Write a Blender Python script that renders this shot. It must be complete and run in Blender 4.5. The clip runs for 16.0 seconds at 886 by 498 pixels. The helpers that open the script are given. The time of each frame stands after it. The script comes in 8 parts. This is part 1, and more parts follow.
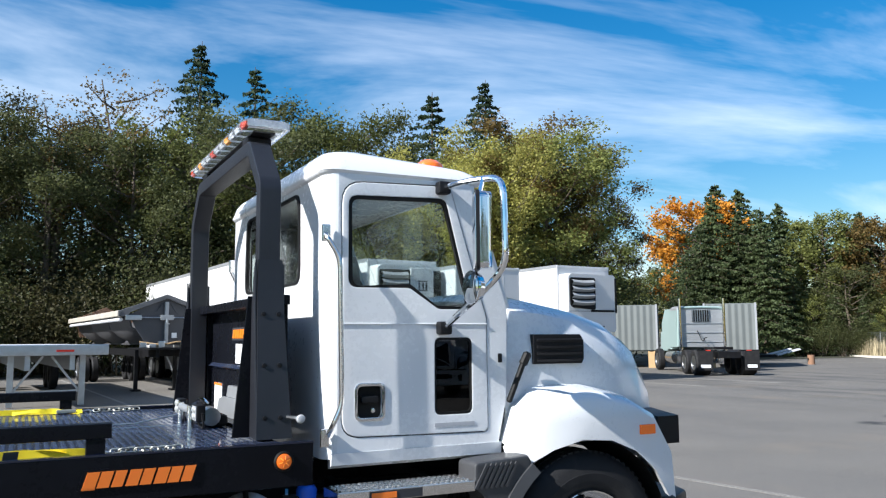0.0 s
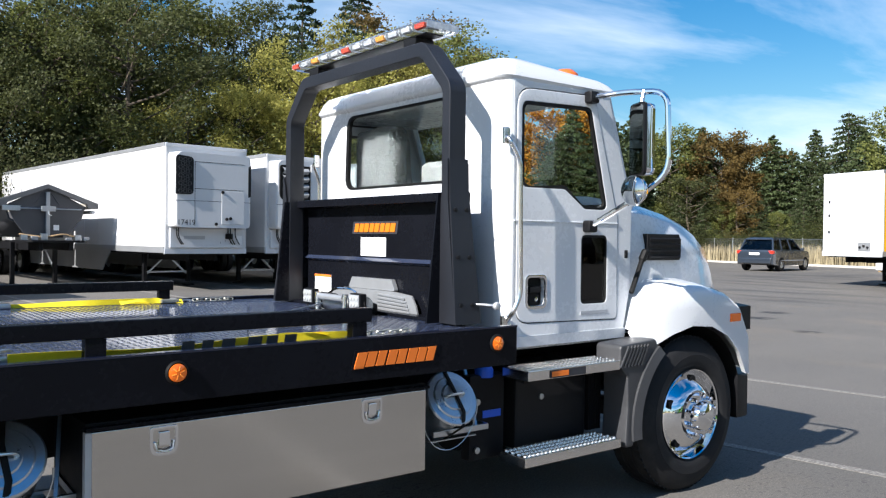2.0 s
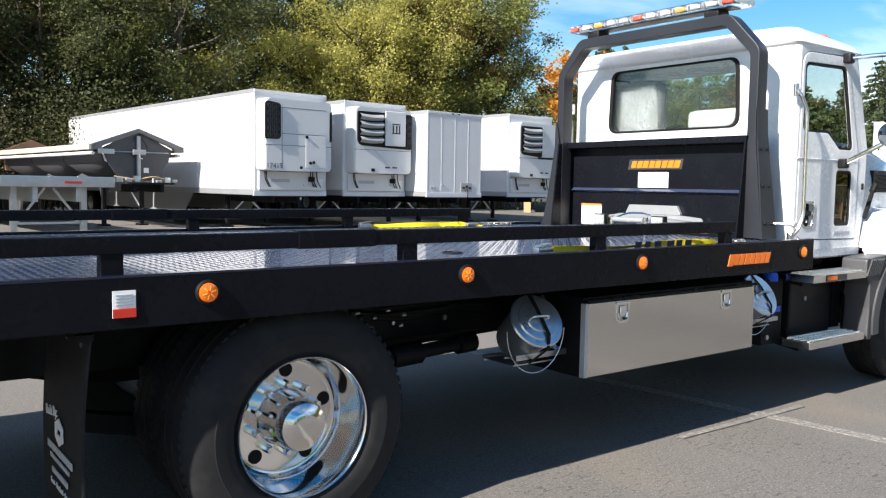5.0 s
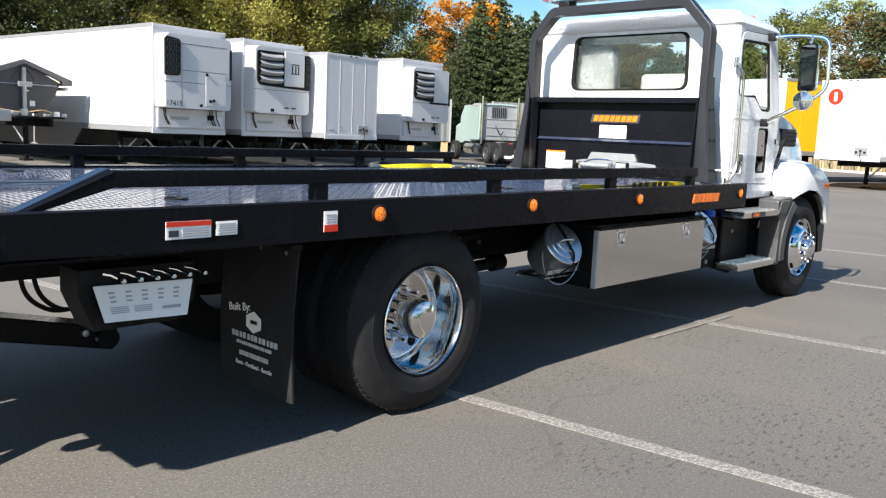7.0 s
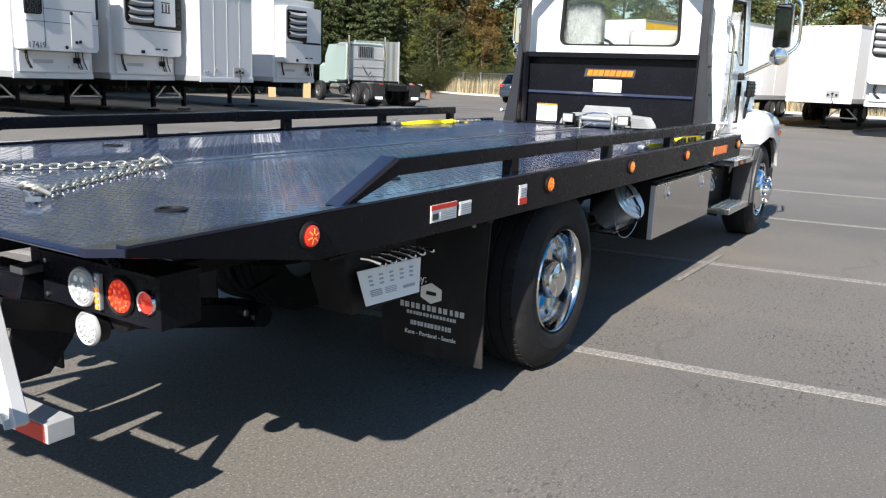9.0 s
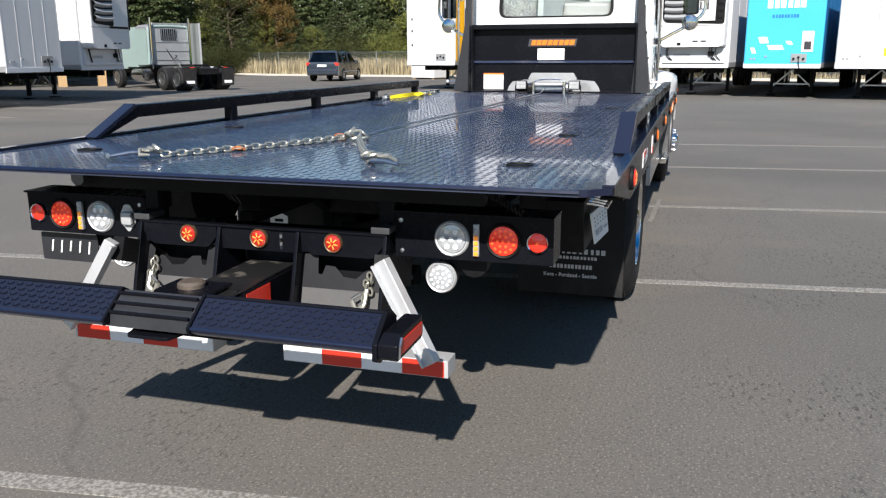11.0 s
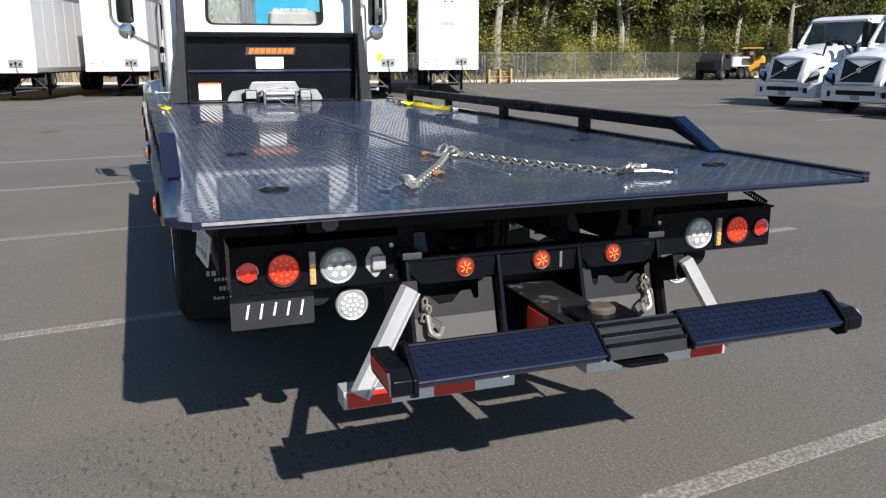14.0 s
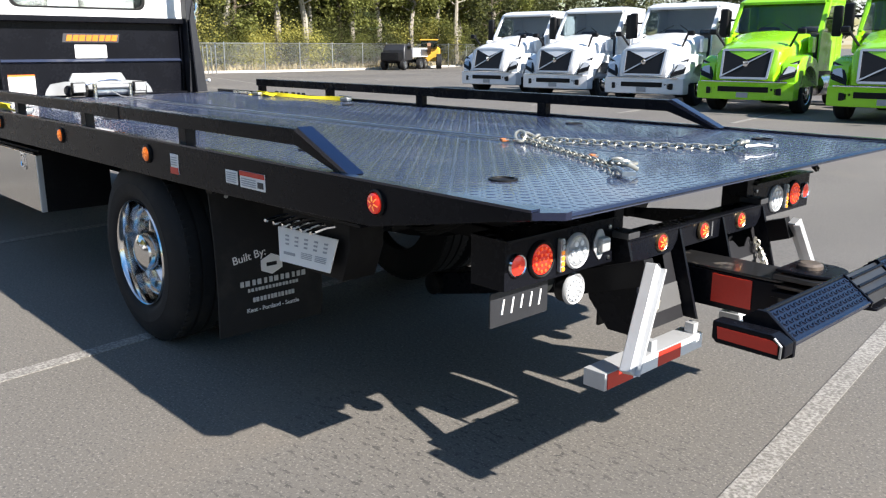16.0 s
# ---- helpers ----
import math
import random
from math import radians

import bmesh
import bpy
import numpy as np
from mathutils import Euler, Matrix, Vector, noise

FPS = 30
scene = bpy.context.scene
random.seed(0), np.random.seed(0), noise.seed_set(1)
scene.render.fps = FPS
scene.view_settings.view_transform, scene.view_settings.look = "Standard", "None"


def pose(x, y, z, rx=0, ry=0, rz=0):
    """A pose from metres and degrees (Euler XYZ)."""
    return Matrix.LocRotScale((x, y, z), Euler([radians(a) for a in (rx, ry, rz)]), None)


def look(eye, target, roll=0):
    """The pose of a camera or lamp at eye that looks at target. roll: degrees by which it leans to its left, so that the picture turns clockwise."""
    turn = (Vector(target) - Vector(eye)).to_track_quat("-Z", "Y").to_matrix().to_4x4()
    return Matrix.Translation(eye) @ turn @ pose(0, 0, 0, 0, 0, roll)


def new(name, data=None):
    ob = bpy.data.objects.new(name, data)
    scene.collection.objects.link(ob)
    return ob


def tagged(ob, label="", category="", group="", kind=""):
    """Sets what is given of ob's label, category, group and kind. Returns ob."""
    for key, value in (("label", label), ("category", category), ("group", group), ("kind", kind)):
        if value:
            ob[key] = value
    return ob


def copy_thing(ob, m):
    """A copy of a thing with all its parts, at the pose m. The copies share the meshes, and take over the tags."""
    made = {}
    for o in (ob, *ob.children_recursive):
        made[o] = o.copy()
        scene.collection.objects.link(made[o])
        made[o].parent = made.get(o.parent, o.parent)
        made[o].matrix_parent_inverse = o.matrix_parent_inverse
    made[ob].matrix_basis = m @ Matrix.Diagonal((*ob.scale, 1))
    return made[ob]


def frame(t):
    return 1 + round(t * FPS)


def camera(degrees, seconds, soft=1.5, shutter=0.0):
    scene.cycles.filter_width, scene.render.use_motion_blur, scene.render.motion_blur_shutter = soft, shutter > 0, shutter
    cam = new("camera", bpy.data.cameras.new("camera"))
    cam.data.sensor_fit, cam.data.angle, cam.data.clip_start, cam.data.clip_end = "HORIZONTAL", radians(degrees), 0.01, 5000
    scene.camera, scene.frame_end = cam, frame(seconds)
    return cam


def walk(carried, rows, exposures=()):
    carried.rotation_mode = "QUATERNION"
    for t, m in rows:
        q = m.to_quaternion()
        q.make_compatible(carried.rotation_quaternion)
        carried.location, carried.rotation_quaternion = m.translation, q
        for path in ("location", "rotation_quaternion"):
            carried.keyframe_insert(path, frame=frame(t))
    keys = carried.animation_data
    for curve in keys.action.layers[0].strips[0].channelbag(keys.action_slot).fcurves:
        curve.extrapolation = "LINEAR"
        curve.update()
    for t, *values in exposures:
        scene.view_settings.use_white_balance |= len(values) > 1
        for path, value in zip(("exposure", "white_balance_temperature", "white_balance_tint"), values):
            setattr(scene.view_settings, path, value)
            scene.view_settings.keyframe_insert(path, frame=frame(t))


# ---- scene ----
cam = camera(56.9, 16.0, soft=1.25)

# ---- path ----
PATH = [
    (0, (2.505, -4.961, 1.621), (3.415, -3.194, 1.84), -0.4),
    (0.5, (2.183, -4.751, 1.607), (3.274, -3.082, 1.77), 0.35),
    (1, (1.712, -4.644, 1.601), (2.897, -3.034, 1.656), 0.5),
    (1.5, (1.311, -4.466, 1.597), (2.522, -2.874, 1.589), 0.7),
    (2, (0.867, -4.324, 1.594), (2.099, -2.748, 1.57), 0.7),
    (2.5, (0.379, -4.204, 1.592), (1.607, -2.628, 1.505), 0.6),
    (3, (-0.024, -4.008, 1.584), (1.2, -2.43, 1.477), 0.7),
    (3.5, (-0.45, -3.938, 1.559), (0.77, -2.357, 1.442), 0.7),
    (4, (-0.771, -3.995, 1.515), (0.442, -2.409, 1.404), 0.8),
    (4.2, (-0.916, -4.01, 1.513), (0.288, -2.417, 1.398), 0.8),
    (6.3, (-2.401, -4.115, 1.38), (-1.082, -2.631, 1.14), 1.3),
    (6.5, (-2.566, -4.113, 1.384), (-1.213, -2.66, 1.139), 1.5),
    (7, (-2.944, -4.087, 1.467), (-1.494, -2.739, 1.185), 2.5),
    (7.5, (-3.299, -3.927, 1.517), (-1.73, -2.724, 1.216), 3.4),
    (8, (-3.513, -3.637, 1.548), (-1.879, -2.535, 1.208), 3.3),
    (8.5, (-3.772, -3.3, 1.573), (-2.115, -2.246, 1.191), 2.8),
    (9, (-4.03, -2.946, 1.58), (-2.364, -1.92, 1.165), 2.2),
    (9.2, (-4.132, -2.793, 1.568), (-2.464, -1.775, 1.143), 1.7),
    (11.3, (-5.303, -1.275, 1.494), (-3.395, -0.898, 1.029), -0.2),
    (11.5, (-5.336, -1.11, 1.477), (-3.406, -0.872, 1.007), -0.2),
    (12, (-5.405, -0.641, 1.512), (-3.462, -0.556, 1.048), -0.9),
    (12.5, (-5.465, -0.132, 1.551), (-3.522, -0.311, 1.113), -0.6),
    (13, (-5.395, 0.365, 1.557), (-3.501, -0.105, 1.119), 1.2),
    (13.5, (-5.34, 0.887, 1.578), (-3.462, 0.355, 1.139), -0.7),
    (14, (-5.18, 1.338, 1.584), (-3.352, 0.667, 1.129), -0.2),
    (14.5, (-4.972, 1.782, 1.589), (-3.243, 0.889, 1.126), -1.7),
    (15, (-4.754, 2.227, 1.585), (-3.202, 1.061, 1.103), -0.4),
    (15.5, (-4.48, 2.575, 1.576), (-2.988, 1.332, 1.098), -0.7),
    (16, (-4.203, 2.923, 1.57), (-2.782, 1.599, 1.093), -0.0),
]
walk(cam, [(t, look(eye, target, roll)) for t, eye, target, roll in PATH], [(0, 1.14, 6050, 10), (1.0, 1.06, 6050, 12), (2.0, 1.08, 6200, 12), (3.0, 1.35, 6400, 12), (4.2, 1.38, 6450, 12), (6.3, 1.36, 6600, 12), (8.5, 1.28, 6600, 12), (9.2, 1.22, 6500, 12), (11.3, 0.75, 6450, 12), (12.5, 0.62, 6450, 12), (13.5, 0.6, 6450, 12), (14.5, 0.83, 6450, 12), (16.0, 1.38, 6500, 12)])

# ---- light ----
SUN_AZ, SUN_EL = 188.2, 35.6
world = bpy.data.worlds.new("sky")
scene.world = world
world.use_nodes = True
wn, wl = world.node_tree.nodes, world.node_tree.links
wn.clear()
w_out = wn.new("ShaderNodeOutputWorld")
w_bg = wn.new("ShaderNodeBackground")
w_sky = wn.new("ShaderNodeTexSky")
w_sky.sky_type = "NISHITA"
w_sky.sun_disc = False
w_sky.sun_elevation = radians(SUN_EL)
w_sky.sun_rotation = radians(90 - SUN_AZ)
w_sky.altitude = 100
w_sky.air_density = 1.4
w_sky.dust_density = 0.4
w_sky.ozone_density = 4.5
w_bg.inputs["Strength"].default_value = 0.05
# thin streaky cloud, mapped onto a flat layer overhead
w_geo = wn.new("ShaderNodeTexCoord")
w_sep = wn.new("ShaderNodeSeparateXYZ")
wl.new(w_geo.outputs["Generated"], w_sep.inputs[0])


def wmath(op, a, b=None):
    n = wn.new("ShaderNodeMath")
    n.operation = op
    for i, v in enumerate((a, b)):
        if v is None:
            continue
        if isinstance(v, (int, float)):
            n.inputs[i].default_value = v
        else:
            wl.new(v, n.inputs[i])
    return n.outputs[0]


w_h = wmath("MAXIMUM", wmath("ADD", w_sep.outputs[2], 0.12), 0.03)
w_comb = wn.new("ShaderNodeCombineXYZ")
wl.new(wmath("DIVIDE", w_sep.outputs[0], w_h), w_comb.inputs[0])
wl.new(wmath("DIVIDE", w_sep.outputs[1], w_h), w_comb.inputs[1])
w_map = wn.new("ShaderNodeMapping")
w_map.inputs["Rotation"].default_value = (0, 0, radians(25))
w_map.inputs["Scale"].default_value = (0.6, 1.15, 1)
w_map.inputs["Location"].default_value = (0.35, 0.9, 0)
wl.new(w_comb.outputs[0], w_map.inputs[0])
w_n1 = wn.new("ShaderNodeTexNoise")
w_n1.inputs["Scale"].default_value = 0.85
w_n1.inputs["Detail"].default_value = 7
w_n1.inputs["Roughness"].default_value = 0.58
w_n1.inputs["Distortion"].default_value = 0.5
wl.new(w_map.outputs[0], w_n1.inputs["Vector"])
w_ramp = wn.new("ShaderNodeValToRGB")
w_ramp.color_ramp.elements[0].position, w_ramp.color_ramp.elements[1].position = 0.44, 0.80
wl.new(w_n1.outputs["Fac"], w_ramp.inputs[0])
w_mix = wn.new("ShaderNodeMix")
w_mix.data_type = "RGBA"
wl.new(wmath("MULTIPLY", w_ramp.outputs[0], 0.85), w_mix.inputs["Factor"])
w_hue = wn.new("ShaderNodeHueSaturation")
w_hue.inputs["Saturation"].default_value = 1.45
w_hue.inputs["Value"].default_value = 1.18
wl.new(w_sky.outputs[0], w_hue.inputs["Color"])
wl.new(w_hue.outputs[0], w_mix.inputs["A"])
w_mix.inputs["B"].default_value = (12.2, 12.9, 13.9, 1)
wl.new(w_mix.outputs["Result"], w_bg.inputs["Color"])
wl.new(w_bg.outputs[0], w_out.inputs["Surface"])

sun = new("sun", bpy.data.lights.new("sun", "SUN"))
sun.data.energy = 5.0
sun.data.angle = radians(0.55)
sun.data.color = (1.0, 0.95, 0.87)
_d = Vector((math.cos(radians(SUN_AZ)) * math.cos(radians(SUN_EL)), math.sin(radians(SUN_AZ)) * math.cos(radians(SUN_EL)), math.sin(radians(SUN_EL))))
sun.matrix_world = look(_d * 60, (0, 0, 0))

# ---- materials ----


def surf(name, col, rough=0.5, metal=0.0, var=0.15, scale=2.0, fine=40.0, bump=0.0, bscale=150.0, coat=0.0, rvar=0.12, dirt=None, dscale=1.2, dmin=0.55, dmax=0.8, stretch=(1, 1, 1), rand=0.0, island=0.0, trans=0.0, spec=0.5, emit=0.0, coords="Object"):
    m = bpy.data.materials.new(name)
    m.use_nodes = True
    t = m.node_tree
    N, L = t.nodes, t.links
    b = N["Principled BSDF"]
    co = N.new("ShaderNodeTexCoord")
    mp = N.new("ShaderNodeMapping")
    mp.inputs["Scale"].default_value = stretch
    L.new(co.outputs[coords], mp.inputs[0])

    def noise_tex(sc, detail=5.0, rg=0.55):
        n = N.new("ShaderNodeTexNoise")
        n.inputs["Scale"].default_value = sc
        n.inputs["Detail"].default_value = detail
        n.inputs["Roughness"].default_value = rg
        L.new(mp.outputs[0], n.inputs["Vector"])
        return n.outputs["Fac"]

    def mth(op, a, c):
        n = N.new("ShaderNodeMath")
        n.operation = op
        for i, v in enumerate((a, c)):
            if isinstance(v, (int, float)):
                n.inputs[i].default_value = v
            else:
                L.new(v, n.inputs[i])
        return n.outputs[0]

    big, small = noise_tex(scale), noise_tex(fine, 3.0)
    fac = mth("ADD", mth("MULTIPLY", big, 0.65), mth("MULTIPLY", small, 0.35))
    amount = mth("ADD", mth("MULTIPLY", mth("SUBTRACT", fac, 0.5), 4 * var), 1.0)
    if rand:
        oi = N.new("ShaderNodeObjectInfo")
        amount = mth("MULTIPLY", amount, mth("ADD", mth("MULTIPLY", oi.outputs["Random"], 2 * rand), 1 - rand))
    if island:
        ge = N.new("ShaderNodeNewGeometry")
        amount = mth("MULTIPLY", amount, mth("ADD", mth("MULTIPLY", ge.outputs["Random Per Island"], 2 * island), 1 - island))
    sc = N.new("ShaderNodeVectorMath")
    sc.operation = "SCALE"
    sc.inputs[0].default_value = col[:3]
    L.new(amount, sc.inputs["Scale"])
    out = sc.outputs[0]
    if dirt:
        dn = noise_tex(dscale, 7.0, 0.62)
        mr = N.new("ShaderNodeMapRange")
        mr.inputs["From Min"].default_value, mr.inputs["From Max"].default_value = dmin, dmax
        L.new(dn, mr.inputs["Value"])
        mx = N.new("ShaderNodeMix")
        mx.data_type = "RGBA"
        L.new(mr.outputs[0], mx.inputs["Factor"])
        L.new(out, mx.inputs["A"])
        mx.inputs["B"].default_value = (*dirt, 1)
        out = mx.outputs["Result"]
    L.new(out, b.inputs["Base Color"])
    L.new(mth("ADD", mth("MULTIPLY", mth("SUBTRACT", fac, 0.5), 2 * rvar), rough), b.inputs["Roughness"])
    b.inputs["Metallic"].default_value = metal
    b.inputs["Specular IOR Level"].default_value = spec
    b.inputs["Coat Weight"].default_value = coat
    b.inputs["Coat Roughness"].default_value = 0.04
    b.inputs["Transmission Weight"].default_value = trans
    if emit:
        b.inputs["Emission Color"].default_value = (*col[:3], 1)
        b.inputs["Emission Strength"].default_value = emit
    if bump:
        bn = N.new("ShaderNodeBump")
        bn.inputs["Strength"].default_value = bump
        bn.inputs["Distance"].default_value = 0.01
        L.new(noise_tex(bscale, 4.0), bn.inputs["Height"])
        L.new(bn.outputs[0], b.inputs["Normal"])
    return m


def pane(name, tint=(0.9, 0.95, 0.95), rough=0.0, ior=1.45):
    m = bpy.data.materials.new(name)
    m.use_nodes = True
    b = m.node_tree.nodes["Principled BSDF"]
    b.inputs["Base Color"].default_value = (*tint, 1)
    b.inputs["Roughness"].default_value = rough
    b.inputs["Transmission Weight"].default_value = 1.0
    b.inputs["IOR"].default_value = ior
    return m


M = {
    "white": surf("white_cab_paint", (0.67, 0.68, 0.69), 0.28, var=0.02, scale=1.2, coat=0.6, bump=0.01, bscale=400),
    "black": surf("gloss_black_paint", (0.005, 0.0055, 0.008), 0.27, var=0.3, scale=3, spec=0.115, bump=0.02, bscale=90),
    "deck": surf("navy_deck_paint", (0.028, 0.037, 0.068), 0.22, var=0.3, scale=1.1, fine=60, coat=0.5, rvar=0.14, bump=0.02, bscale=160, dirt=(0.12, 0.12, 0.122), dscale=2.2, dmin=0.56, dmax=0.95),
    "rack": surf("satin_charcoal_paint", (0.012, 0.013, 0.017), 0.42, var=0.2, bump=0.08, bscale=260),
    "navy": surf("navy_gloss_paint", (0.006, 0.009, 0.026), 0.24, var=0.2, coat=0.4, bump=0.03, bscale=60),
    "chassis": surf("chassis_black", (0.007, 0.007, 0.008), 0.5, var=0.4, scale=5, bump=0.05, spec=0.15, dirt=(0.022, 0.026, 0.023), dscale=4),
    "plastic": surf("grey_plastic", (0.040, 0.041, 0.044), 0.45, var=0.15, bump=0.1, bscale=500),
    "darkplastic": surf("black_plastic", (0.007, 0.007, 0.008), 0.45, spec=0.25, var=0.2, bump=0.05, bscale=400),
    "chrome": surf("chrome", (0.82, 0.83, 0.85), 0.06, 1.0, var=0.03, rvar=0.03),
    "alloy": surf("polished_aluminium", (0.74, 0.72, 0.70), 0.2, 1.0, var=0.06, fine=90, rvar=0.08, bump=0.01),
    "dishchrome": surf("polished_dished_rim", (0.70, 0.69, 0.68), 0.10, 1.0, var=0.08, fine=60, rvar=0.06, bump=0.012, bscale=40),
    "steel": surf("stainless_sheet", (0.62, 0.60, 0.57), 0.14, 1.0, var=0.05, scale=0.8, stretch=(1, 1, 14), rvar=0.06, bump=0.01, bscale=60),
    "galv": surf("galvanised_steel", (0.52, 0.54, 0.56), 0.34, 1.0, var=0.15, scale=9, fine=80, bump=0.05),
    "silver": surf("silver_painted_steel", (0.47, 0.48, 0.49), 0.42, 0.35, var=0.08, scale=6, bump=0.05, bscale=120),
    "rubber": surf("tyre_rubber", (0.013, 0.013, 0.014), 0.72, spec=0.25, var=0.25, scale=8, bump=0.1, bscale=220, dirt=(0.04, 0.037, 0.033), dscale=5, dmin=0.5, dmax=0.95),
    "seal": surf("rubber_seal", (0.006, 0.006, 0.006), 0.6, spec=0.2, var=0.1),
    "seat": surf("grey_seat_vinyl", (0.135, 0.138, 0.142), 0.6, var=0.1, bump=0.1, bscale=200),
    "film": surf("plastic_seat_film", (0.30, 0.31, 0.32), 0.12, var=0.2, scale=10, bump=0.7, bscale=22, trans=0.6),
    "amber": surf("amber_lens", (0.72, 0.135, 0.006), 0.15, var=0.15, fine=160, coat=0.5, emit=0.08),
    "red": surf("red_lens", (0.72, 0.03, 0.015), 0.15, var=0.2, fine=140, coat=0.5, emit=0.12),
    "clear": surf("clear_led_lens", (0.42, 0.44, 0.46), 0.1, 0.3, var=0.3, scale=60, fine=200, coat=0.6),
    "redtape": surf("red_reflective_tape", (0.55, 0.03, 0.015), 0.35, var=0.15, fine=120),
    "whitetape": surf("white_reflective_tape", (0.72, 0.73, 0.74), 0.35, var=0.08, fine=120),
    "label": surf("white_vinyl_label", (0.78, 0.78, 0.77), 0.4, var=0.03),
    "labelgrey": surf("grey_print", (0.35, 0.36, 0.38), 0.5, var=0.1),
    "labelgrey2": surf("scuffed_white_paint", (0.5, 0.5, 0.5), 0.5, var=0.15, fine=90),
    "ink": surf("dark_print", (0.03, 0.03, 0.035), 0.5, var=0.1),
    "orange": surf("orange_vinyl", (0.85, 0.19, 0.02), 0.4, var=0.05),
    "yellowdecal": surf("amber_yellow_vinyl", (0.62, 0.165, 0.008), 0.4, var=0.05),
    "strap": surf("yellow_webbing", (0.82, 0.66, 0.01), 0.75, var=0.12, scale=14, bump=0.3, bscale=500),
    "zinc": surf("yellow_zinc_chain", (0.46, 0.45, 0.39), 0.40, 0.8, var=0.15, scale=30),
    "hookred": surf("orange_hook_latch", (0.34, 0.11, 0.03), 0.4, var=0.2, scale=30),
    "bluecap": surf("blue_plastic_cap", (0.01, 0.10, 0.62), 0.4, var=0.1),
    "glass": pane("cab_glass", (0.82, 0.88, 0.87)),
    "darkglass": pane("tinted_glass", (0.06, 0.065, 0.07)),
    "mirror": surf("mirror_glass", (0.55, 0.57, 0.58), 0.01, 1.0, var=0.0, rvar=0.0),
    "panel": surf("dusty_dark_panel", (0.018, 0.019, 0.022), 0.42, var=0.25, scale=6, bump=0.05),
    "brightsheet": surf("bright_silver_sheet", (0.44, 0.45, 0.46), 0.33, 0.6, var=0.08, scale=6, bump=0.03),
    "interior": surf("dark_cab_trim", (0.045, 0.046, 0.05), 0.7, var=0.15),
}

# ---- mesh helpers ----


def part(name, bm, material, parent=None, label="", sharp=35.0):
    """One bmesh as one mesh object, under a thing or under a part."""
    bmesh.ops.recalc_face_normals(bm, faces=bm.faces)
    me = bpy.data.meshes.new(name)
    bm.to_mesh(me)
    bm.free()
    me.materials.append(M[material] if isinstance(material, str) else material)
    me.polygons.foreach_set("use_smooth", [True] * len(me.polygons))
    me.set_sharp_from_angle(angle=radians(sharp))
    ob = new(name, me)
    ob.parent = parent
    if 6 < len(me.polygons) < 4000:
        # broad faces stay flat, the rounded edges carry the turn of the light
        wm = ob.modifiers.new("weighted_normals", "WEIGHTED_NORMAL")
        wm.keep_sharp = True
    return tagged(ob, label)


def thing(name, label, category, group="", m=None, kind=""):
    ob = new(name)
    ob.empty_display_size = 0.2
    if m is not None:
        ob.matrix_world = m
    return tagged(ob, label, category, group, kind)


def box(x0, x1, y0, y1, z0, z1, r=0.0, seg=2, bm=None):
    bm = bm or bmesh.new()
    x0, x1, y0, y1, z0, z1 = min(x0, x1), max(x0, x1), min(y0, y1), max(y0, y1), min(z0, z1), max(z0, z1)
    v = [bm.verts.new((x, y, z)) for x in (x0, x1) for y in (y0, y1) for z in (z0, z1)]
    f = [bm.faces.new([v[i] for i in q]) for q in ((0, 1, 3, 2), (4, 6, 7, 5), (0, 4, 5, 1), (2, 3, 7, 6), (0, 2, 6, 4), (1, 5, 7, 3))]
    if r:
        bmesh.ops.bevel(bm, geom=list({e for q in f for e in q.edges}), offset=r, segments=seg, affect="EDGES", profile=0.5)
    return bm


def put(axis, p, a):
    """A plane point p, given without the coordinate of axis, at a on that axis."""
    return {"x": (a, p[0], p[1]), "y": (p[0], a, p[1]), "z": (p[0], p[1], a)}[axis]


def plate(axis, outer, a, b, holes=(), r=0.0, bm=None, seg=2):
    """A flat sheet with the outline and holes given, from a to b on axis."""
    own = bmesh.new()
    edges = []
    for loop in (outer, *holes):
        vs = [own.verts.new(put(axis, p, a)) for p in loop]
        edges += [own.edges.new((vs[i], vs[(i + 1) % len(vs)])) for i in range(len(vs))]
    if holes:
        bmesh.ops.triangle_fill(own, use_beauty=True, use_dissolve=False, edges=edges)
    else:
        own.faces.new(own.verts[:])
    g = bmesh.ops.extrude_face_region(own, geom=own.faces[:])
    shift = Vector(put(axis, (0, 0), b - a))
    bmesh.ops.translate(own, verts=[q for q in g["geom"] if isinstance(q, bmesh.types.BMVert)], vec=shift)
    bmesh.ops.recalc_face_normals(own, faces=own.faces)
    if r:
        rim = [e for e in own.edges if len(e.link_faces) == 2 and e.calc_face_angle(0) > 1.0 and abs((e.verts[0].co - e.verts[1].co).normalized().dot(shift.normalized())) < 0.5]
        bmesh.ops.bevel(own, geom=rim, offset=r, segments=seg, affect="EDGES", profile=0.5)
    if bm is None:
        return own
    merge(bm, own)
    return bm


def merge(bm, other):
    me = bpy.data.meshes.new("tmp")
    other.to_mesh(me)
    other.free()
    bm.from_mesh(me)
    bpy.data.meshes.remove(me)
    return bm


